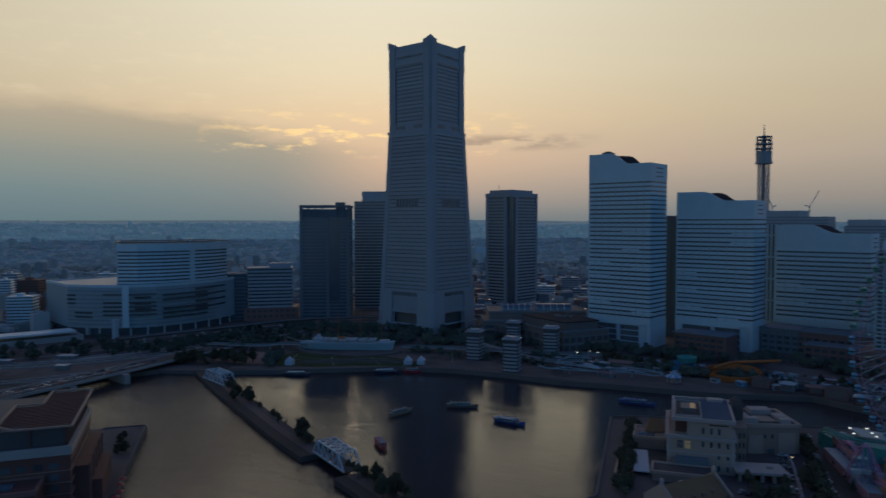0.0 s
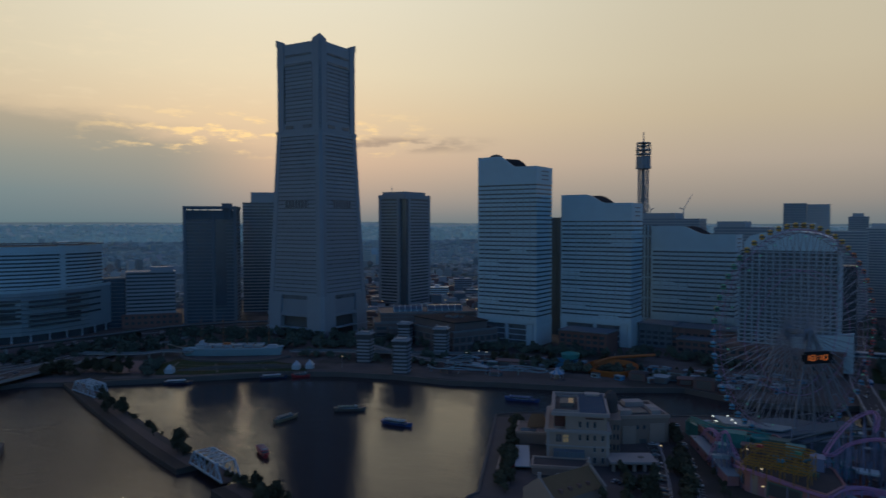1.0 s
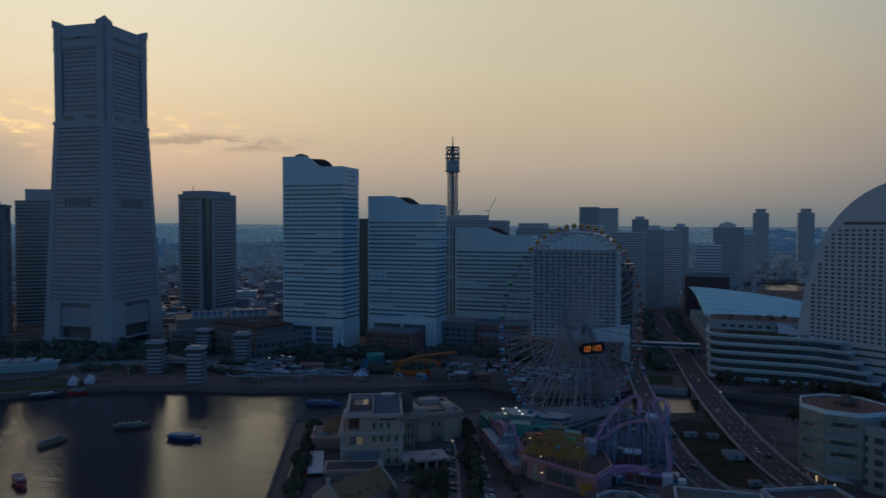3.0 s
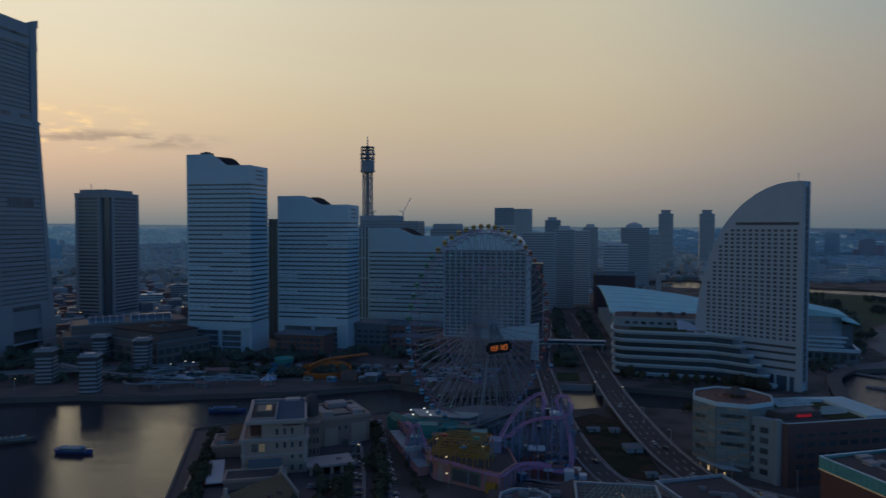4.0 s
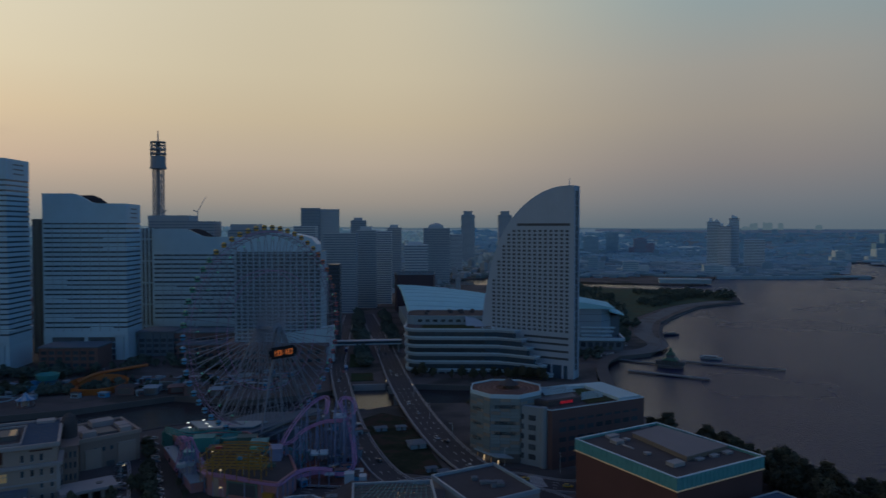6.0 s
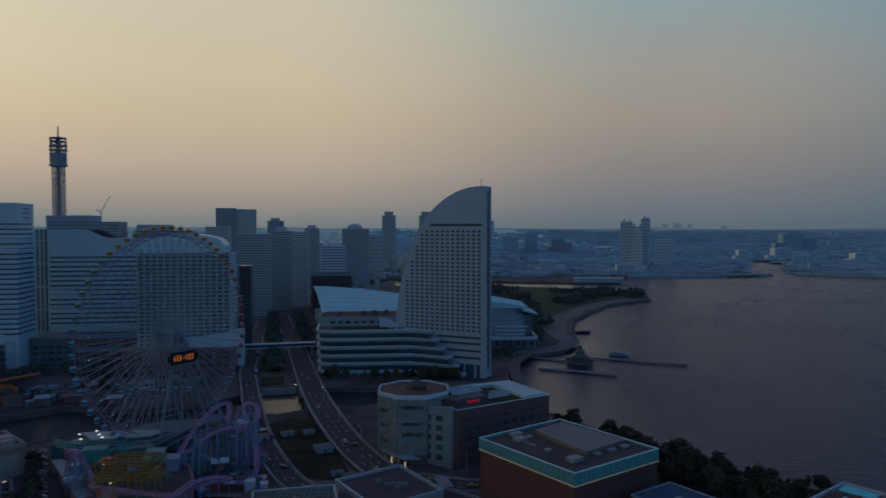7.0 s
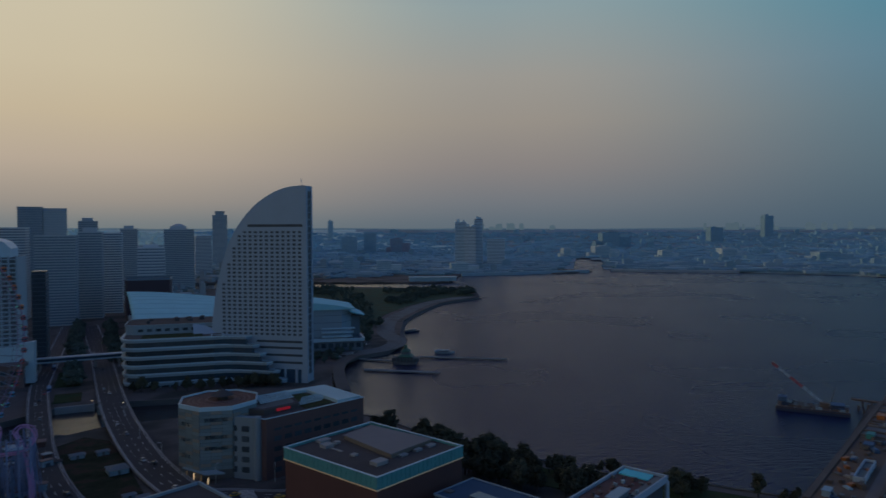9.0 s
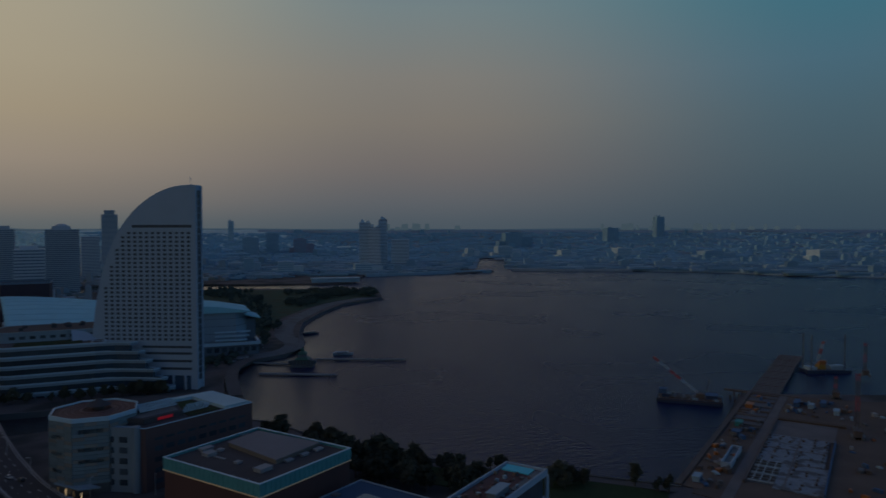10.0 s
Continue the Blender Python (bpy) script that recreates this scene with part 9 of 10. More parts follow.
scatter(90, [(-330, 535), (-280, 560), (-230, 560), (-190, 572), (-120, 600), (-60, 575)], 12, 31, 0.8, group="plaza trees")
scatter(70, [(-570, 470), (-520, 500), (-470, 520), (-400, 520)], 16, 32, 0.9, group="plaza trees")
scatter(90, [(-640, 180), (-620, 280), (-560, 320), (-540, 400), (-570, 450)], 26, 33, 0.9, group="roadside trees")
scatter(60, [(-240, 505), (-190, 500), (-120, 520), (-60, 510)], 10, 34, 0.7, group="quay park trees")
scatter(80, [(-490, 425), (-440, 470), (-390, 500), (-340, 512)], 12, 41, 0.85, group="plaza trees")
scatter(30, [(-470, 372), (-450, 352), (-436, 340)], 6, 42, 0.6, group="quay park trees")
scatter(40, [(-390, 455), (-350, 455), (-300, 470), (-270, 476)], 8, 43, 0.6, group="quay park trees")
scatter(34, [(216, 560), (236, 604), (262, 628), (288, 668), (302, 730)], 7, 81, 0.7, group="park trees")
scatter(26, [(190, 540), (206, 580), (226, 606)], 6, 82, 0.6, group="park trees")
woods()


# ---- cars ----
def car_master(paint, label, name="car"):
    ob = thing(name, label, "car", 0, 0, -50, group="cars")
    bm = boxes((-2.15, 2.15, -0.86, 0.86, 0.32, 0.92))
    bmesh.ops.bevel(bm, geom=bm.edges[:], offset=0.16, segments=2, affect="EDGES")
    part("body", bm, paint, ob)
    bm = bmesh.new()
    lo = [bm.verts.new(c) for c in ((-1.6, -0.78, 0.9), (1.1, -0.78, 0.9), (1.1, 0.78, 0.9), (-1.6, 0.78, 0.9))]
    hi = [bm.verts.new(c) for c in ((-1.2, -0.64, 1.42), (0.4, -0.64, 1.42), (0.4, 0.64, 1.42), (-1.2, 0.64, 1.42))]
    bm.faces.new(hi)
    for k in range(4):
        bm.faces.new((lo[k], lo[(k + 1) % 4], hi[(k + 1) % 4], hi[k]))
    part("cabin_glass", bm, GLASS, ob)
    part("roof", boxes((-1.18, 0.38, -0.62, 0.62, 1.42, 1.47)), paint, ob)
    me = None
    for x in (-1.35, 1.35):
        for y in (-0.82, 0.82):
            if me is None:
                bm = bmesh.new()
                lathe(bm, [(0.33, -0.11), (0.33, 0.11)], 0, 0, 10)
                o = part("wheel", bm, DARK, ob)
                me = o.data
            else:
                o = part("wheel", me, None, ob)
            o.matrix_local = Matrix.Translation((x, y, 0.33)) @ Matrix.Rotation(math.pi / 2, 4, "X")
    return ob


PAINTS = [("white", (0.50, 0.51, 0.52)), ("silver", (0.30, 0.32, 0.34)), ("black", (0.03, 0.03, 0.035)), ("dark blue", (0.05, 0.08, 0.16)), ("yellow taxi", (0.62, 0.40, 0.04)), ("red", (0.40, 0.04, 0.04))]
MASTERS = [car_master(surface(n.replace(" ", "_") + "_car_paint", c, 0.3, vary=0.05), n + " painted passenger car on the asphalt") for n, c in PAINTS]
SPOTS = [(276 + 4 * k, 640 + 13 * k, 3.15, 62, (0, 1, 0)[k % 3]) for k in range(7)] + [(234 + 5 * k, 590 + 4 * k, 3.15, 40, (0, 2, 1)[k % 3]) for k in range(5)]
for k in range(24):
    f = k / 24
    if k % 3 != 2:
        SPOTS.append((-80.5 + 40 * f - 7, 392 - 128 * f, 3.2, 16, (1, 2, 0, 3, 2)[k % 5]))
    if k % 4 != 1 and k % 5 != 3:
        SPOTS.append((-80.5 + 40 * f + 7.5, 394 - 128 * f, 3.2, 196, (0, 2, 1, 3)[k % 4]))
for k in range(7):
    SPOTS.append((-78 + k * 3.0, 296 - k * 0.5, 3.1, 76, (k + 1) % 4))
for k in range(16):
    f = k / 16
    SPOTS.append((-472 - 26 * f + (3.2 if k % 3 else -2.6), 168 + 96 * f + 3 * (k % 2), 8.15, 100 if k % 3 else -80, (0, 1, 0, 2, 0, 5)[k % 6]))
for x, y, z, a, c in ((58.5, 520, 6.0, -85, 0), (55, 540, 5, 95, 1), (62, 440, 6.0, -80, 0), (66, 418, 5.7, -75, 1), (72, 372, 5.0, -68, 0), (76, 366, 4.8, 112, 2), (83, 332, 3.7, -62, 0), (90, 322, 3.5, -55, 4), (88, 330, 3.6, 118, 0), (20, 545, 4.5, -86, 5), (19, 520, 5.4, -86, 2), (18, 508, 5.7, 94, 0), (23, 470, 5.8, 96, 1), (104, 314, 3.35, 10, 4), (120, 304, 3.35, -20, 4), (42, 345, 3.5, 115, 2), (-476, 170, 8.1, 98, 0), (-480, 180, 8.1, 98, 2), (-484, 195, 8.1, 100, 0), (-488, 214, 8.1, 103, 1), (-481, 208, 8.1, 103, 0), (-486, 228, 8.1, 104, 0), (-497, 238, 8.0, 106, 2), (-492, 248, 7.9, 108, 0), (-502, 262, 7.6, 110, 0), (-503, 280, 7.2, 112, 3), (-474, 190, 8.1, -80, 1), (-480, 232, 8.1, -76, 3), (30, 680, 3.5, -88, 1), (46, 700, 3.5, -88, 0), (54, 620, 3.6, -88, 2)):
    SPOTS.append((x, y, z, a, c))
for x, y, z, a, c in SPOTS:
    copy_thing(MASTERS[c], pose(x, y, z, 0, 0, a))
for m in MASTERS:
    for o in (*m.children_recursive, m):
        bpy.data.objects.remove(o)

# parking bay lines
bm = bmesh.new()
for k in range(44):
    f = k / 44
    for off in (-9.5, 6.5):
        box(bm, -81 + 40 * f + off, -81 + 40 * f + off + 4.6, 392 - 128 * f - 1.45, 392 - 128 * f - 1.33, 3.2, 3.225)
tagged(part("parking_marking", bm, MARK), "white painted parking bay lines", "road marking", kind="structure")

# buses on the road
for x, y, z, a in ((22, 556, 4.0, -88), (20, 640, 3.5, -88)):
    ob = thing("bus", "blue-topped city bus on the boulevard", "bus", x, y, z, a)
    part("body", boxes((-5.2, 5.2, -1.2, 1.2, 0.4, 2.6)), BLUEP, ob)
    part("window_band", boxes((-5.0, 5.25, -1.23, 1.23, 1.4, 2.2)), GLASS, ob)
    part("roof", boxes((-5.1, 5.1, -1.1, 1.1, 2.6, 2.95)), TUB, ob)
    for xx in (-3.2, 3.2):
        part("axle", boxes((xx - 0.45, xx + 0.45, -1.1, 1.1, 0, 0.9)), DARK, ob)

# street lamps
for k, (x, y, z) in enumerate(((-251, 505, 3), (-243, 502, 3), (-255, 492, 3), (66, 455, 5.8), (72, 410, 5.4), (80, 372, 4.6), (50, 470, 5.8), (-150, 545, 3), (-90, 360, 3), (-68, 330, 3), (99, 333, 3.2), (122, 322, 3.2), (-330, 430, 3), (-210, 458, 3), (30, 312, 3.4), (-20, 300, 3))):
    ob = thing("street_lamp", "lit street lamp on a slim grey pole", "street lamp", x, y, z, 40 * k, group="street lamps")
    bm = bmesh.new()
    beam(bm, (0, 0, 0), (0, 0, 8), 0.11, 6)
    beam(bm, (0, 0, 8), (1.4, 0, 8.3), 0.07, 5)
    part("pole", bm, STEEL, ob)
    part("lamp_head", boxes((0.9, 1.9, -0.25, 0.25, 8.15, 8.4)), LIT_WHITE if k < 3 else LIT_WARM if k % 3 == 0 else STEEL, ob)

# ---- harbour works ----
RUST = surface("rusty_steel", (0.12, 0.085, 0.068), 0.7, vary=0.3, grain=0.8)
SOIL = surface("bare_soil", (0.135, 0.095, 0.072), 0.95, vary=0.3, grain=0.3, bump=0.3)
TARP = surface("blue_tarpaulin", (0.05, 0.11, 0.21), 0.6, vary=0.25, grain=0.8)
NEWC = surface("pale_new_concrete", (0.25, 0.29, 0.32), 0.9, vary=0.5, grain=0.6, big=0.16, tint=(0.12, 0.12, 0.12))
OLDC = surface("stained_concrete", (0.17, 0.15, 0.14), 0.9, vary=0.3, grain=0.4, big=0.08)
setting("works_ground", prism([(308, 201), (374, 236), (478, 286), (500, 274), (530, 232), (606, 196), (560, 70), (420, 20), (330, 120)], 3.0, 3.3), SOIL, "bare soil of the harbour works", "ground")
WORKS = pose(332, 220, 0, 0, 0, 24.7)     # x along the quay, y out over the water


def on_works(name, bm, m, label, category):
    o = setting(name, bm, m, label, category)
    o.matrix_world = WORKS
    return o


on_works("works_quay", boxes((-24, 172, -1.6, 1.2, 0, 4.0)), RUST, "rusty sheet-pile quay edge", "quay edge")
on_works("haul_road", boxes((-30, 172, -23, -18.4, 3.3, 3.45)), OLDC, "stained concrete haul road", "road")
on_works("haul_road_near", boxes((-24, 60, -10, -2, 3.3, 3.42)), surface("trodden_dirt", (0.17, 0.115, 0.08), 0.95, vary=0.3, grain=0.4), "trodden brown dirt track", "road")
on_works("pit_wall", boxes((-6, 112, -24.2, -23, 3.3, 4.6)), RUST, "rusty sheet-pile wall of the pit", "wall")
on_works("trench_wall", boxes((108, 112, -58, -23, 3.3, 4.4)), surface("umber_timber_shoring", (0.10, 0.065, 0.04), 0.9, vary=0.3), "umber timber shoring across the pit", "wall")
on_works("pit_floor", boxes((76, 108, -54, -24.2, 3.3, 3.5)), OLDC, "stained concrete floor of the pit", "floor")
on_works("dark_pit", boxes((-4, 27, -35, -24.2, 3.3, 3.5)), DARK, "dark flat slab marking a pit with steel frames", "floor")
ob = thing("foundation_slab", "pale new concrete foundation slab with dark starter columns", "foundation", 332, 220, 3.3, 24.7)
slab = part("slab", boxes((28, 76, -52, -24.2, 0, 0.5)), NEWC, ob, "pale new concrete")
part("slab", boxes((-8, 28, -54, -35, 0, 0.5)), NEWC, ob)
part("joint", boxes((-8, 76, -39.4, -38.6, 0.5, 0.62), (51, 51.8, -52, -24.2, 0.5, 0.62), (28, 28.8, -52, -35, 0.5, 0.62)), OLDC, slab)
rnd = random.Random(15)
for i in range(17):
    for k in range(6):
        x, y = -5 + i * 4.9, -51 + k * 5.2
        if x < 28 and y > -37 or rnd.random() < 0.3:
            continue
        x, y = x + rnd.uniform(-0.8, 0.8), y + rnd.uniform(-0.6, 0.6)
        w, d = rnd.uniform(0.5, 1.4), rnd.uniform(0.4, 0.9)
        part("column_stub", boxes((x - w * 0.7, x + w * 0.7, y - d * 0.7, y + d * 0.7, 0.5, 0.5 + rnd.uniform(0.3, 1.1))), RUST if rnd.random() < 0.6 else DARK, ob)
for i in range(9):
    part("frame_beam", boxes((-3 + i * 3.6, -2.6 + i * 3.6, -35, -24.4, 0.5, 1.0)), STEEL if i % 3 == 0 else RUST, ob)
for y in (-33, -29.5, -26.5):
    part("frame_rail", boxes((-3, 27, y - 0.15, y + 0.15, 1.0, 1.3)), STEEL, ob)
part("edge_board", boxes((-8, 76, -54.6, -54, 0, 1.4)), TARP, ob, "blue edge sheeting")
ob = thing("open_bay", "row of dark open bays with timber cross beams", "quay bay", 332, 220, 3.3, 24.7)
part("bay_floor", boxes((86, 168, -17.6, -2.4, -0.2, 0.12)), DARKC, ob)
for k, x in enumerate((88, 98, 110, 121, 133, 146, 158, 167)):
    part("cross_beam", boxes((x - 0.9, x + 0.9, -17.8, -2.2, 0.1, 1.0)), RUST if k % 2 else OLDC, ob)
    part("cross_rail", boxes((x + 1.4, x + 1.8, -17.8, -2.2, 0.1, 0.6)), CREAM, ob)
ob = thing("open_container", "long white skip container with a dark open top", "container", 332, 220, 3.35, 24.7)
part("tray", ring(rect(29, 4.6, 9, -16), rect(28, 3.6, 9.5, -15.5), 0, 2.6), WHITE, ob, "white steel sides")
# shade inside the open container, done as a dark filling
part("load", boxes((9.5, 37.5, -15.5, -11.9, 0, 1.4)), DARK, ob, "dark filling that stands for the shaded interior")
ob = thing("old_pier", "long concrete pier deck on piles with cross beams", "pier", 332, 220, 0, 24.7)
part("deck", boxes((175, 341, -17.2, 0.8, 1.4, 2.3)), DARKC, ob)
for k in range(30):
    part("cross_beam", boxes((176 + k * 5.5, 176.8 + k * 5.5, -17.2, 0.8, 2.3, 2.75)), OLDC if k % 5 else RUST, ob)
for k in range(4):
    part("long_beam", boxes((175, 341, -16.6 + k * 5.4, -15.9 + k * 5.4, 2.3, 2.6)), OLDC, ob)
for k in range(15):
    for y in (-16.6, 0.2):
        part("pile", boxes((178 + k * 11 - 0.4, 178 + k * 11 + 0.4, y - 0.4, y + 0.4, -2, 1.4)), OLDC, ob)
part("gantry", boxes((172, 175, -30, 16, 2.8, 3.8)), RUST, ob, "rusty gantry across the quay end")
for k in range(5):
    part("dolphin", boxes((150 + k * 7, 151 + k * 7, 5 + (k % 2) * 4, 6 + (k % 2) * 4, -2, 3.2)), RUST, ob)
for k in range(112):
    if k < 46:
        x, y = rnd.uniform(-20, 84), rnd.uniform(-17, -3)
    elif k < 74:
        x, y = rnd.uniform(124, 170), rnd.uniform(-60, -26)
    elif k < 96:
        x, y = rnd.uniform(-10, 160), rnd.uniform(-84, -58)
    else:
        x, y = rnd.uniform(86, 168), rnd.uniform(-16, -4)
    w, d, h = rnd.uniform(1.2, 5), rnd.uniform(0.9, 2.4), rnd.uniform(0.4, 1.9)
    col = rnd.choice(("blue tarpaulin", "white", "grey", "rust", "orange", "grey", "rust", "dark", "rust", "dark"))
    m = {"blue tarpaulin": TARP, "white": CLADB, "grey": CONC, "rust": RUST, "orange": ORANGE, "dark": DARK}[col]
    c = WORKS @ Vector((x, y, 0))
    ob = thing("material_stack", col + " stack of building material on bare soil", "site clutter", c.x, c.y, 3.4, rnd.uniform(0, 90), group="works clutter")
    part("body", boxes((-w / 2, w / 2, -d / 2, d / 2, 0, h), (-w / 2 + 0.2, w / 2 - 0.4, -d / 2 + 0.1, d / 2 - 0.2, h, h + 0.3)), m, ob)
for x, y, w, d, m, col in ((131, -6, 7, 4, ORANGE, "orange"), (86, -7, 6, 3.4, SEA, "teal"), (66, -9, 6, 4, TARP, "blue"), (152, -30, 12, 3, TARP, "blue"), (158, -44, 10, 3, TARP, "blue"), (148, -38, 6, 3, CLADB, "white"), (-14, -6, 6, 3, CLADB, "white"), (140, -52, 8, 3, CLADB, "white")):
    c = WORKS @ Vector((x, y, 0))
    ob = thing("site_cabin", col + " covered site cabin on the works ground", "site cabin", c.x, c.y, 3.4, 24.7, group="site cabins")
    b = part("body", boxes((-w / 2, w / 2, -d / 2, d / 2, 0, 2.4)), m, ob)
    part("roof", boxes((-w / 2 - 0.15, w / 2 + 0.15, -d / 2 - 0.15, d / 2 + 0.15, 2.4, 2.55)), m, ob)
    part("window", boxes((-w * 0.2, w * 0.2, -d / 2 - 0.06, -d / 2, 0.9, 1.7)), GLASS, b)


def jib(ob, foot, tip, r=0.7, m=None):
    """A lattice jib in red and white stretches."""
    a, b = Vector(foot), Vector(tip)
    d = (b - a)
    n = 8
    side = d.cross(Vector((0, 0, 1))).normalized() * r
    up = side.cross(d).normalized() * r
    for k in range(n):
        bm = bmesh.new()
        p, q = a + d * (k / n), a + d * ((k + 1) / n)
        c = [side + up, side - up, -side - up, -side + up]
        for i in range(4):
            beam(bm, p + c[i], q + c[i], 0.2, 4)
            beam(bm, p + c[i], q + c[(i + 1) % 4], 0.1, 4)
            beam(bm, p + c[(i + 1) % 4], q + c[i], 0.1, 4)
        red = k in (3, 4, 7)
        part("jib_section", bm, REDP if red else (m or WHITE), ob, "red jib section" if red else "pale jib section")


ob = thing("crane_barge", "dark blue crane barge with a raised red and white jib", "barge", 446, 307, 0, -54)
bm = boxes((-20, 20, -8, 8, -0.6, 2.6))
bmesh.ops.bevel(bm, geom=[e for e in bm.edges if e.calc_length() < 4], offset=1.0, segments=2, affect="EDGES")
part("hull", bm, NAVY, ob)
part("deck", boxes((-19.4, 19.4, -7.4, 7.4, 2.6, 2.75)), RUST, ob)
part("winch_house", boxes((10, 17, -4, 4, 2.7, 5.4)), NAVY, ob)
part("crane_house", boxes((4, 9, -2.4, 2.4, 2.7, 6)), RUST, ob)
part("deck_locker", boxes((-17, -11, -5, 3, 2.7, 4.8)), NAVY, ob)
for k in range(5):
    part("pipe_rack", boxes((-10 + k * 2.8, -8.4 + k * 2.8, -5, 5, 2.7, 3.6 + 0.3 * (k % 2))), RUST if k % 2 else DARK, ob)
jib(ob, (5, 0, 6), (-23, 4, 27), 0.5)
bm = bmesh.new()
beam(bm, (10, 0, 7), (12, 0, 15), 0.3, 4)
beam(bm, (12, 0, 15), (-23, 4, 27), 0.07, 3)
beam(bm, (-23, 4, 27), (-23, 4, 6), 0.07, 3)
part("stay", bm, DARK, ob)
part("wheelhouse", boxes((-18.6, -14.2, -3, 3.4, 4.8, 7.2), (-18.9, -13.9, -3.3, 3.7, 7.2, 7.5)), TARP, ob, "blue wheelhouse")
part("mast", boxes((-16.6, -16.4, -0.1, 0.1, 7.5, 13)), DARK, ob)
part("winch_roof", boxes((9.7, 17.3, -4.3, 4.3, 5.4, 5.7)), TARP, ob, "blue roof")
rnd = random.Random(77)
for k in range(26):
    x, y = rnd.uniform(-13, 18), rnd.choice((-1, 1)) * rnd.uniform(4.6, 7)
    w, d, h = rnd.uniform(0.5, 1.8), rnd.uniform(0.4, 1.0), rnd.uniform(0.5, 1.6)
    part("deck_gear", boxes((x - w, x + w, y - d / 2, y + d / 2, 2.75, 2.75 + h)), (RUST, DARK, TARP, ORANGE, CLADB, RUST)[rnd.randrange(6)], ob)
part("fender_rail", boxes((-20.1, 20.1, -8.15, -7.95, 1.7, 2.1)), RUST, ob)
for k in range(9):
    part("rail_post", boxes((-19 + k * 4.7, -18.8 + k * 4.7, -7.9, -7.7, 2.6, 3.8)), STEEL, ob)

ob = thing("survey_barge", "work barge with tall spud legs and orange deck house", "barge", 612, 308, 0, -32)
part("hull", boxes((-17, 17, -7, 7, -0.6, 2.4)), NAVY, ob)
part("deck_house", boxes((-6, -1, -3, 3, 2.4, 6)), YELLOW, ob)
part("crane_cab", boxes((-5, 0, -2, 2, 6, 9)), ORANGE, ob)
part("deck_cabin", boxes((8, 14, -4, 3, 2.4, 5.4), (-15, -9, -5, 4, 2.4, 4.6)), CLADB, ob)
part("winch", boxes((3, 9, -3, 3, 2.4, 5)), CLADB, ob)
for x, y in ((-14, -6), (12, -6), (-14, 6)):
    bm = bmesh.new()
    beam(bm, (x, y, -2), (x, y, 30), 0.45, 6)
    part("spud_leg", bm, DARK, ob)
jib(ob, (-6, 0, 8), (-1, 0, 24), 0.6)

for x, y, h, lb in ((443, 201, 33, "tall rust-dark piling rig standing on the works"), (606, 275, 24, "red piling rig with a lattice mast beyond the quay"), (520, 252, 13, "squat dark drilling rig at the quay end")):
    ob = thing("piling_rig", lb, "piling rig", x, y, 3.3, 30)
    part("track", boxes((-4, 4, -3, -1.6, 0, 1.4), (-4, 4, 1.6, 3, 0, 1.4)), DARK, ob)
    part("cab", boxes((-4.5, 3, -2, 2, 1.4, 4.6)), RUST, ob)
    jib(ob, (4.4, 0, 1), (4.6, 0, h), 0.8, RUST)
    bm = bmesh.new()
    beam(bm, (-4, 0, 4.5), (4.4, 0, h * 0.7), 0.2, 4)
    part("backstay", bm, DARK, ob)

# tower cranes on the far roof
for x, y, z, turn in ((-235, 1012, 121, 150), (-190, 1012, 121, 35)):
    ob = thing("tower_crane", "slim tower crane with a luffing jib on a roof", "crane", x, y, z, turn)
    bm = bmesh.new()
    beam(bm, (0, 0, 0), (0, 0, 14), 0.7, 4)
    part("mast", bm, FARD, ob)
    bm = bmesh.new()
    beam(bm, (0, 0, 13), (12, 0, 34), 0.5, 4)
    beam(bm, (0, 0, 13), (-6, 0, 15), 0.7, 4)
    part("luffing_jib", bm, FARD, ob)

# ---- far city ----


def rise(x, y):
    """Height of the far ground: flat by the harbour, then raised to fill the camera's view up to the horizon."""
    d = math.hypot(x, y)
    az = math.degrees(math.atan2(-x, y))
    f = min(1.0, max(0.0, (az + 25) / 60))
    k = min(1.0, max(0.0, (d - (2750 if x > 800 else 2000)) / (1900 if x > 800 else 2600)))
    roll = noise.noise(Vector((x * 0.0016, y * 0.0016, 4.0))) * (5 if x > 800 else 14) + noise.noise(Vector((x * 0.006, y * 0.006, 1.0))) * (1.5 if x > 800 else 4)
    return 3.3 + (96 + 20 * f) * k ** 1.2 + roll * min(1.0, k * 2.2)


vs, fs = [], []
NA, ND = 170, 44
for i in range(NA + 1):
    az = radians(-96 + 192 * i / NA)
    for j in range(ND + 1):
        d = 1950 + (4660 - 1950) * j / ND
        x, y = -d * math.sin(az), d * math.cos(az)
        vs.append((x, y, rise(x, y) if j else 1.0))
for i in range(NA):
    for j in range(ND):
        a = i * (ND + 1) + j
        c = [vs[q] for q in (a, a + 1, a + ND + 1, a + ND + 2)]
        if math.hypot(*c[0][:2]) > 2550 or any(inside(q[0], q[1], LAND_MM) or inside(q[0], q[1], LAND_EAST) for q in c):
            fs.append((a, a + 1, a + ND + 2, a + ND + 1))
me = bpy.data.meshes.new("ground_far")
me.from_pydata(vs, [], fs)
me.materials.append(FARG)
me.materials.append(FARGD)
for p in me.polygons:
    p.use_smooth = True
    # farther cells take the ground colour with more haze in it
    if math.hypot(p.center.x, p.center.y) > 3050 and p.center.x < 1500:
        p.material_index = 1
tagged(new("ground_far", me), "far city ground raised to the view's horizon, haze in its colour", "ground", kind="structure")
rnd = random.Random(42)
PARK = [(300, 780), (640, 980), (640, 1180), (420, 1290), (250, 1000)]
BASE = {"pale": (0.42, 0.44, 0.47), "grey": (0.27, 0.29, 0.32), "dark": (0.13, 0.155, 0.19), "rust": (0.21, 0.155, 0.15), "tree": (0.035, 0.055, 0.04)}
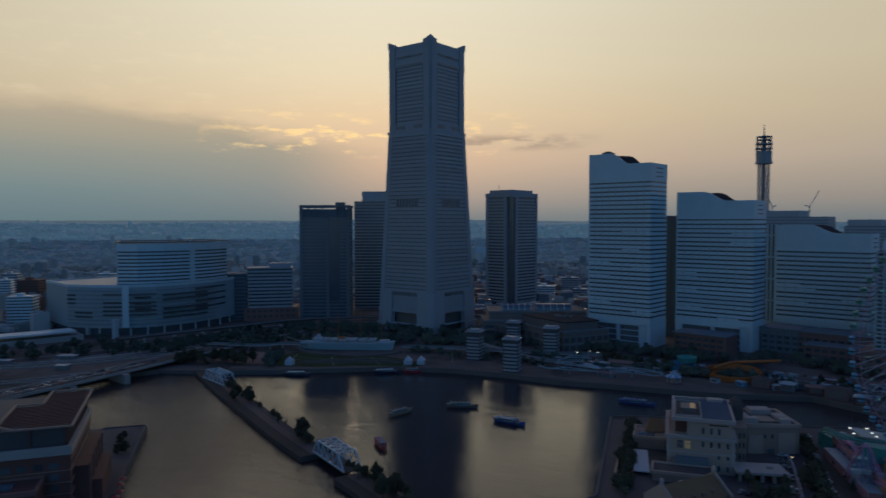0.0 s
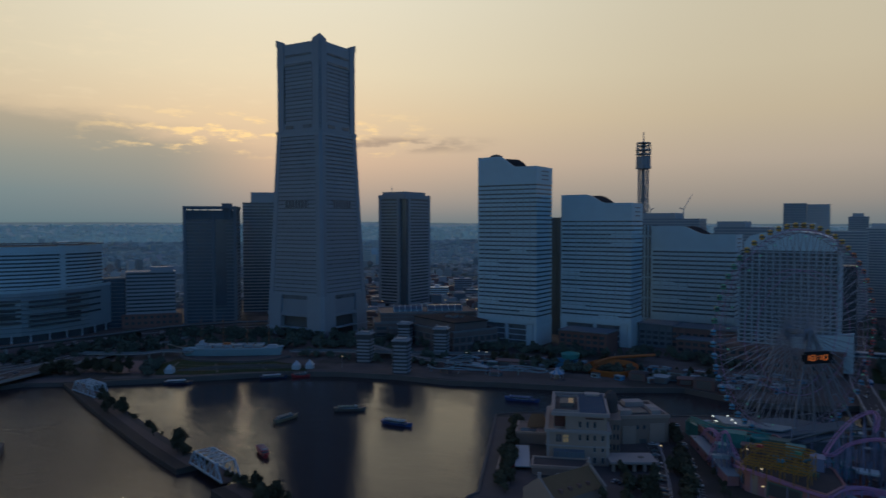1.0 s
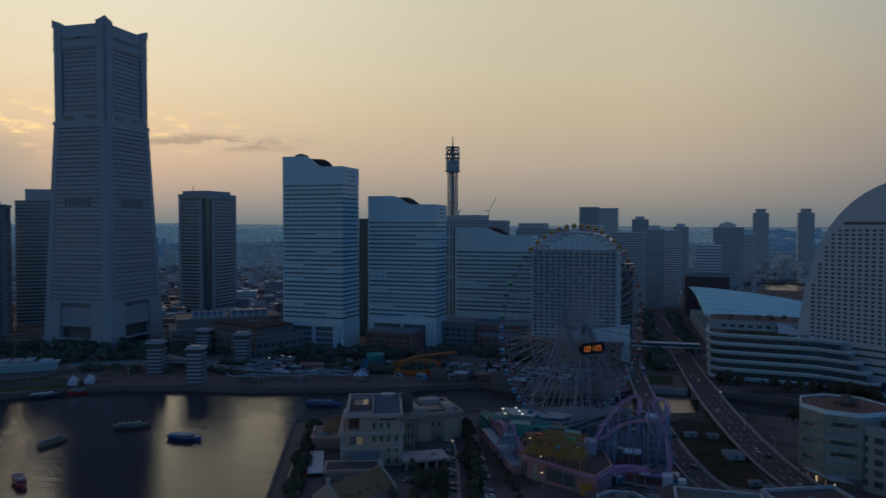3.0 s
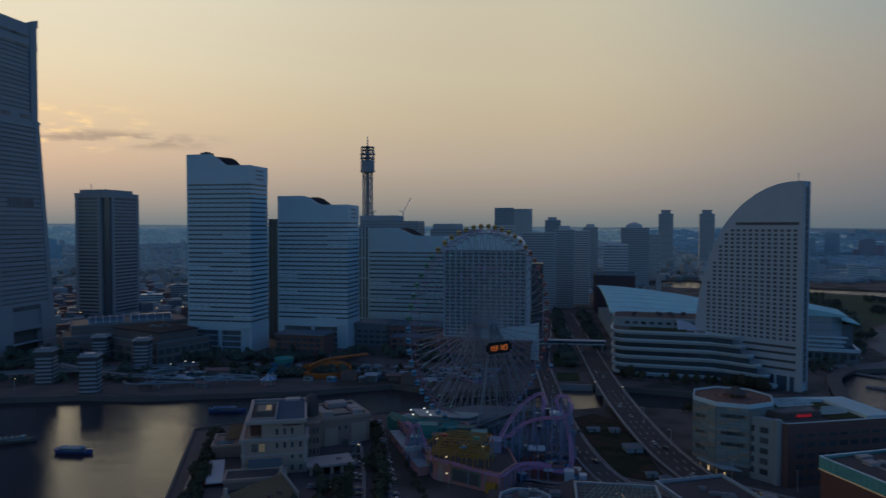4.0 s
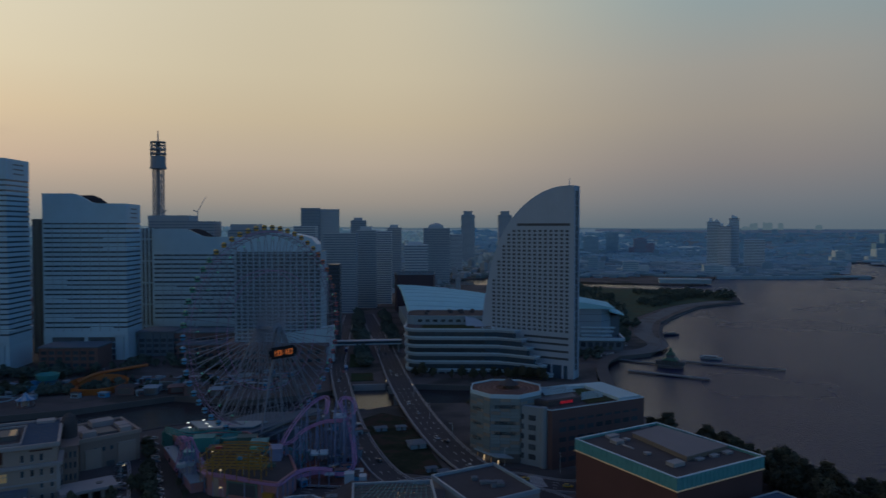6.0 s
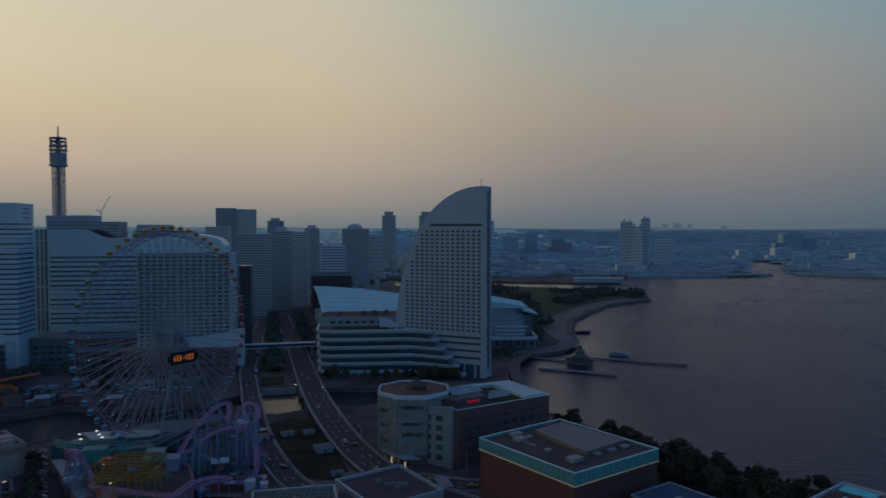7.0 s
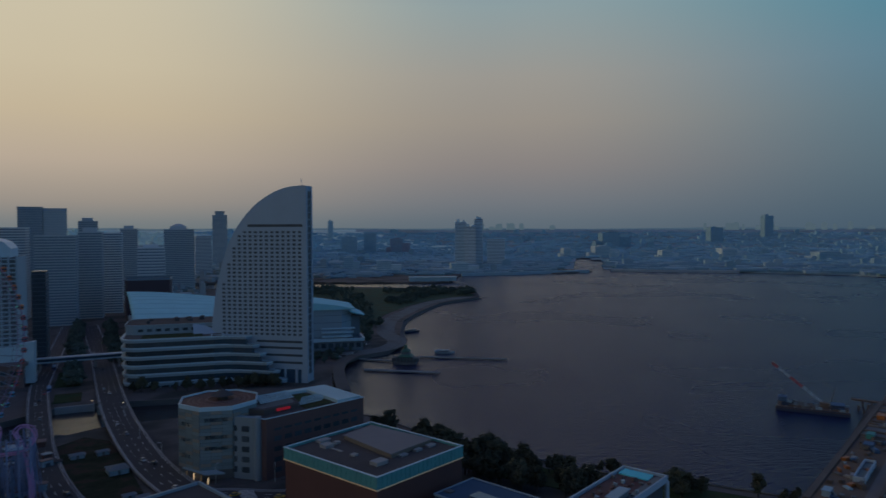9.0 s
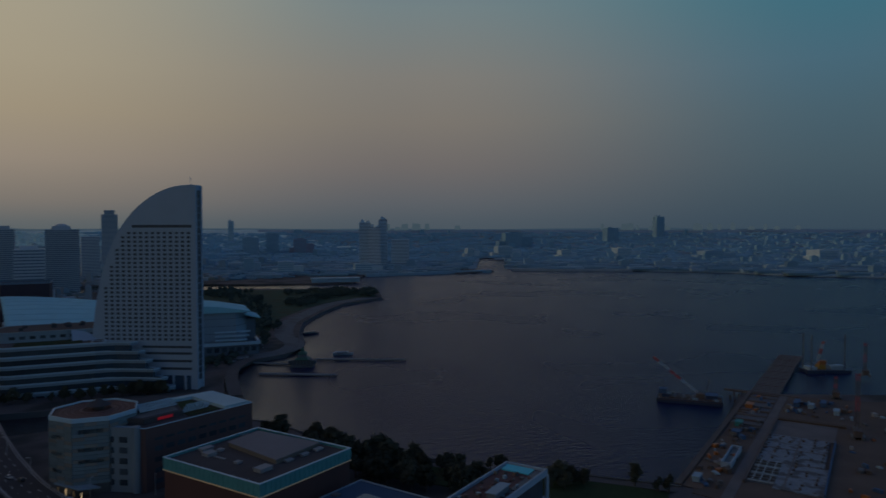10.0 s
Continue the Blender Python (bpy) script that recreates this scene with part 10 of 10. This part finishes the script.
# tones that stand for distance haze in the base colours
HAZE_PALE = (0.47, 0.575, 0.565)
HAZE_DUSKY = (0.25, 0.44, 0.55)
HAZE_PALER = (0.64, 0.77, 0.71)
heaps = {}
RINGS = (("near", 0.3, HAZE_PALE), ("mid", 0.66, HAZE_PALE), ("deep", 0.88, HAZE_PALER), ("shore", 0.6, HAZE_DUSKY), ("inland", 0.84, HAZE_DUSKY), ("hinterland", 0.95, HAZE_DUSKY))
# each farther ring mixes more haze tone into the house and tree colours
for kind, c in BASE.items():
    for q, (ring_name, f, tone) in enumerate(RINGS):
        heaps[kind, q] = (surface(ring_name + "_" + kind + "_hazed_mass", tuple(c[i] * (1 - f) + tone[i] * f for i in range(3)), 0.9, vary=0.25, grain=0.02, big=0.006, spec=0.15), [])
tried = 0
count = 0
while count < 24000 and tried < 110000:
    tried += 1
    az = radians(rnd.uniform(-80, 82))
    d = 820 + 3500 * rnd.random() ** 1.1
    x, y = -d * math.sin(az), d * math.cos(az)
    if -760 < x < 420 and y < 1180 and not (-560 < x < -300 and y > 820):
        continue
    if inside(x, y, PARK) or not (inside(x, y, LAND_MM) or inside(x, y, LAND_EAST)):
        continue
    if 200 < x < 790 and y < 1490:          # open quay before the far shed
        continue
    k = rnd.random()
    big = d > 2300
    east = x > 900 or (x > 500 and y > 1300)
    w, e = rnd.uniform(7, 17) * (1.3 if big else 1), rnd.uniform(7, 14) * (1.2 if big else 1)
    h = rnd.uniform(4, 9)
    if rnd.random() < (0.09 if d < 2000 else 0.03):
        h = rnd.uniform(12, 26)
    if east:
        k = k * 0.92 + 0.08 if k < 0.5 else k
        if rnd.random() < 0.22:
            k = 0.95
        h = rnd.uniform(3, 7)
        w = rnd.uniform(9, 22)
        if rnd.random() < (0.42 if d < 2350 else 0.2):         # sheds and stores by the water
            w, e, h = rnd.uniform(24, 64), rnd.uniform(14, 26), rnd.uniform(5, 9)
        elif rnd.random() < 0.06:
            w, e, h = rnd.uniform(14, 30), rnd.uniform(12, 18), rnd.uniform(12, 24)
    kind = "pale" if k < 0.2 else "grey" if k < 0.5 else "dark" if k < 0.7 else "rust" if k < 0.8 else "tree"
    if kind == "tree":
        h, w, e = rnd.uniform(5, 9), w * 1.4, e * 1.4
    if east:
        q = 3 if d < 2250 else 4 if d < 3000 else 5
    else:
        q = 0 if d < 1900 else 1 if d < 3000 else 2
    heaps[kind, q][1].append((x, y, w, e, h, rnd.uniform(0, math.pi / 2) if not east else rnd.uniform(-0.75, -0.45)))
    count += 1
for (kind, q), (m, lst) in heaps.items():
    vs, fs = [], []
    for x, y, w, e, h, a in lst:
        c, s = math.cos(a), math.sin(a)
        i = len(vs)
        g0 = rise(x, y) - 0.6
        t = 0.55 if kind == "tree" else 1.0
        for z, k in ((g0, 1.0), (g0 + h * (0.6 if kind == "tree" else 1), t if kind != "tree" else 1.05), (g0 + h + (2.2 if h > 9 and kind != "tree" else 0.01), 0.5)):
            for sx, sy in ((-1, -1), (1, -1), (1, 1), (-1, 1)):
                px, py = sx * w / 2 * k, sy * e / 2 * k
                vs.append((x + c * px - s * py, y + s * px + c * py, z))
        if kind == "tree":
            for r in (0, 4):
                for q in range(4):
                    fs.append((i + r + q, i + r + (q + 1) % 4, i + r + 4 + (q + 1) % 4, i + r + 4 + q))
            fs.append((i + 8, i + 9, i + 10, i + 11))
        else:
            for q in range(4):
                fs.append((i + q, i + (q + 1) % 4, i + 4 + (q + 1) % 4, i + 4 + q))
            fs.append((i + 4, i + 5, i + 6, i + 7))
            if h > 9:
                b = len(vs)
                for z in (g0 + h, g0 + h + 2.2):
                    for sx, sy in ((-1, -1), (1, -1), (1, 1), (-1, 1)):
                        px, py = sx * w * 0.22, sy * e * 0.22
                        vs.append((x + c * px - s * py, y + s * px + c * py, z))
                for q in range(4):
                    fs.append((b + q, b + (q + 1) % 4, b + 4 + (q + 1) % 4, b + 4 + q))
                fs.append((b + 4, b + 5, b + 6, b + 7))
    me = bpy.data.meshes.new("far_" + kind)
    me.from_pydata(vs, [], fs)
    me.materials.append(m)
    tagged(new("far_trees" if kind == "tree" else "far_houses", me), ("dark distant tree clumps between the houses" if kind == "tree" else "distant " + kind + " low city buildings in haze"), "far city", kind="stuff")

# low quarter behind the towers
rnd = random.Random(63)
vs, fs = [[], [], []], [[], [], []]
for _ in range(1500):
    x, y = rnd.uniform(-780, 60), rnd.uniform(660, 1190)
    if x > -95 or y < 760 and x > -320 or math.hypot(x + 468, y - 566) < 90 or (-340 < x < -60 and 980 < y < 1080) or math.hypot(x + 289, y - 1185) < 60 or (x > -90 and 880 < y < 1100) or x < -560 and y < 720:
        continue
    w, d, h = rnd.uniform(6, 20), rnd.uniform(6, 16), rnd.uniform(2.5, 9) if rnd.random() < 0.85 else rnd.uniform(9, 17)
    q = rnd.randrange(3)
    a = rnd.uniform(0.5, 0.8)
    c, s = math.cos(a), math.sin(a)
    n = len(vs[q])
    for z in (3.0, 3.0 + h):
        for sx, sy in ((-1, -1), (1, -1), (1, 1), (-1, 1)):
            px, py = sx * w / 2, sy * d / 2
            vs[q].append((x + c * px - s * py, y + s * px + c * py, z))
    fs[q] += [(n + i, n + (i + 1) % 4, n + 4 + (i + 1) % 4, n + 4 + i) for i in range(4)] + [(n + 4, n + 5, n + 6, n + 7)]
for q, (m, lb) in enumerate(((SLATEB, "low slate-roofed sheds and shops behind the towers"), (MAUVE, "low mauve and rust city roofs behind the towers"), (FARD, "low pale grey city roofs behind the towers"))):
    me = bpy.data.meshes.new("low_roofs")
    me.from_pydata(vs[q], [], fs[q])
    me.materials.append(m)
    tagged(new("low_quarter", me), lb, "low city", kind="stuff")
rnd = random.Random(64)
for k in range(22):
    x, y = rnd.uniform(-560, -330), rnd.uniform(720, 1150)
    ob = thing("street_lamp", "lit warm street lamp in the low quarter", "street lamp", x, y, 3, 0, group="street lamps")
    part("pole", boxes((-0.15, 0.15, -0.15, 0.15, 0, 11)), STEEL, ob)
    part("lamp_head", boxes((-0.7, 0.7, -0.7, 0.7, 11, 11.7)), LIT_WARM, ob)

# nearer city blocks that can be told apart
rnd = random.Random(8)
mats = [CLAD, CLADB, STONE, MAUVE, CLAD, TILE_BR]
cells = [(-790 - 70 * (k % 5) - rnd.uniform(0, 40), 180 + 60 * (k // 5) + rnd.uniform(-18, 18)) for k in range(35)] + [(-470 + rnd.uniform(-90, 90), 850 + k * 40) for k in range(8)]
for k, (x, y) in enumerate(cells):
    w, d, h = rnd.uniform(14, 30), rnd.uniform(12, 22), rnd.uniform(14, 40)
    if y > 800:
        h = rnd.uniform(10, 24)
    ob = thing("city_block", rnd.choice(("pale", "grey", "weathered")) + " mid-rise city block with banded windows", "building", x, y, 3, rnd.uniform(20, 60), group="city blocks")
    m = mats[k % 6]
    bands(ob, rect(w, d), 0, h, 3.4, 2.0, m)
    part("roof", boxes((-0.2, w + 0.2, -0.2, d + 0.2, h, h + 0.8)), m, ob)
    part("stair_head", boxes((w * 0.3, w * 0.55, d * 0.3, d * 0.7, h + 0.8, h + 3.6)), m, ob)

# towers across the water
# band colours raised and blued to imitate haze across the bay
BAYBAND = surface("hazed_balcony_band", (0.54, 0.68, 0.76), 0.8, vary=0.12)
BAYTAN = surface("hazed_pale_balcony_band", (0.66, 0.72, 0.74), 0.8, vary=0.12)
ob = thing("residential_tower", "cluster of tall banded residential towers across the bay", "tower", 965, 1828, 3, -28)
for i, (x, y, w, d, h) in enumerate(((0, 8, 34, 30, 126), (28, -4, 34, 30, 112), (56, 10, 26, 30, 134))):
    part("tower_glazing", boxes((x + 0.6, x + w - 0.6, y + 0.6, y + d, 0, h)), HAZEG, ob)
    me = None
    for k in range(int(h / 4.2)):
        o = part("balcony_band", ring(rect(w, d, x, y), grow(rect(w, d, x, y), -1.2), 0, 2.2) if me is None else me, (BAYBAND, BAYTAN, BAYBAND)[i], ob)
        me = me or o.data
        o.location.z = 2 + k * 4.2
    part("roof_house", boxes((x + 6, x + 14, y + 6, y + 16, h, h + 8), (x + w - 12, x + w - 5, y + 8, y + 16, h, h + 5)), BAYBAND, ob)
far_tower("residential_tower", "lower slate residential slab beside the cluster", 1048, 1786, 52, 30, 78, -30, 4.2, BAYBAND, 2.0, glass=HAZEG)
# far wall colours, each with blue distance haze put in
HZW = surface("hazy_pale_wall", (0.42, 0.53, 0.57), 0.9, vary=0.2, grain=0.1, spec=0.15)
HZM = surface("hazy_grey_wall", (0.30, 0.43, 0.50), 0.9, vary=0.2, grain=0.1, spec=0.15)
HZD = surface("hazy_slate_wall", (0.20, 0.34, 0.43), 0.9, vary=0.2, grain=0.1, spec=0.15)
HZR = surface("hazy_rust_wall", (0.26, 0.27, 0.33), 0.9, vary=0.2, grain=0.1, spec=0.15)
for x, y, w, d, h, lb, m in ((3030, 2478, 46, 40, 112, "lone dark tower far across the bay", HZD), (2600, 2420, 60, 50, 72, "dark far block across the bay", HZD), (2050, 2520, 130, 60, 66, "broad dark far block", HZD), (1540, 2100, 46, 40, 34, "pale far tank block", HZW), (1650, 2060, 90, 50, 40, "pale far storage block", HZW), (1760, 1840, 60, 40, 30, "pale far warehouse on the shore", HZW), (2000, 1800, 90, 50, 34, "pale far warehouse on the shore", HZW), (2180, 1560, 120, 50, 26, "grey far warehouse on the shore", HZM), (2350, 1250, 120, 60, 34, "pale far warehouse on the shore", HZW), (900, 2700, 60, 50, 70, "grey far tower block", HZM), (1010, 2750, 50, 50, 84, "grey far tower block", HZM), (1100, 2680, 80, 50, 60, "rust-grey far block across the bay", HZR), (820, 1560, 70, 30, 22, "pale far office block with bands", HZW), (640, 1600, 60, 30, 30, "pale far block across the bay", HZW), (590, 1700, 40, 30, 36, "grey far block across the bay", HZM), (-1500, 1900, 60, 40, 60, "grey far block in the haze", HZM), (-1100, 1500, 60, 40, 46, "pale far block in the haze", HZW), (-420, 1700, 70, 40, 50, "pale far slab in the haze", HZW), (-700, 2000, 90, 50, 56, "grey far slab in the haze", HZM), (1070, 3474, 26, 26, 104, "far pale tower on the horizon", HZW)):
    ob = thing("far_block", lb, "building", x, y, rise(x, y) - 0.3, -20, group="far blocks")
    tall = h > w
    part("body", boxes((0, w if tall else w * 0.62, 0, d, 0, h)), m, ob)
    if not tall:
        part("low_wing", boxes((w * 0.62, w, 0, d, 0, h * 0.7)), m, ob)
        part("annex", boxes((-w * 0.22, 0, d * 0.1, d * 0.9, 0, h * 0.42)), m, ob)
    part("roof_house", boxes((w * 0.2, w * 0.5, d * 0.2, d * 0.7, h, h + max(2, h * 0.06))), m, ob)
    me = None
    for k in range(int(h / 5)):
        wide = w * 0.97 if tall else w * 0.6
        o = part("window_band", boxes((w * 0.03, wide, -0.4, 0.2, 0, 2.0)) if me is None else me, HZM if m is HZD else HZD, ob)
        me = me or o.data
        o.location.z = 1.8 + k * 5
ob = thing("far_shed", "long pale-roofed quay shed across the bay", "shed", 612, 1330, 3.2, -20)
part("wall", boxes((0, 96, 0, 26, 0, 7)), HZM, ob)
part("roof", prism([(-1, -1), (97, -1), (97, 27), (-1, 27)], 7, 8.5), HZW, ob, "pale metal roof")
setting("far_causeway", strip([(799, 1462), (930, 1440), (1060, 1440), (1130, 1420)], 10, 0, 7), HZM, "low road causeway on the far shore", "road")
setting("breakwater", strip([(1020, 1410), (1150, 1440)], 14, -1, 3.5), QUAY, "dark breakwater in the harbour mouth", "breakwater")
setting("breakwater_east", strip([(1215, 1440), (1310, 1350), (1450, 1245)], 18, -1, 6), FARD, "dark breakwater before the far shore", "breakwater")


# the last ridge at the horizon
vs, fs = [], []
for i in range(260):
    az = radians(-96 + 192 * i / 259)
    x, y = -math.sin(az), math.cos(az)
    f = min(1.0, max(0.0, (math.degrees(az) + 25) / 60))
    z = 106 + 22 * f + 9 * noise.noise(Vector((i * 0.07, 2, 0))) + 4 * noise.noise(Vector((i * 0.31, 5, 0)))
    vs += [(4560 * x, 4560 * y, 60), (4640 * x, 4640 * y, z - 6), (4700 * x, 4700 * y, z), (4760 * x, 4760 * y, 0)]
for i in range(259):
    for k in range(3):
        a = i * 4 + k
        fs.append((a, a + 1, a + 5, a + 4))
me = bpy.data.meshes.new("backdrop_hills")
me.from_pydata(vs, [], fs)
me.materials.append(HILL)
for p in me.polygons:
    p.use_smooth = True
tagged(new("backdrop_hills", me), "low backdrop hills glowing as haze along the horizon", "hills", kind="structure")
# faint towers on the horizon, emitting the same haze glow as the ridge
rnd = random.Random(77)
for k in range(26):
    az = radians((-31.5, -52, -55.5)[k % 3] + rnd.gauss(0, 2.2))
    w, z = rnd.uniform(14, 44), rnd.uniform(116, 142)
    ob = thing("skyline_tower", "faint horizon tower with the ridge's haze glow", "tower", -4600 * math.sin(az), 4600 * math.cos(az), 60, math.degrees(az), group="horizon towers")
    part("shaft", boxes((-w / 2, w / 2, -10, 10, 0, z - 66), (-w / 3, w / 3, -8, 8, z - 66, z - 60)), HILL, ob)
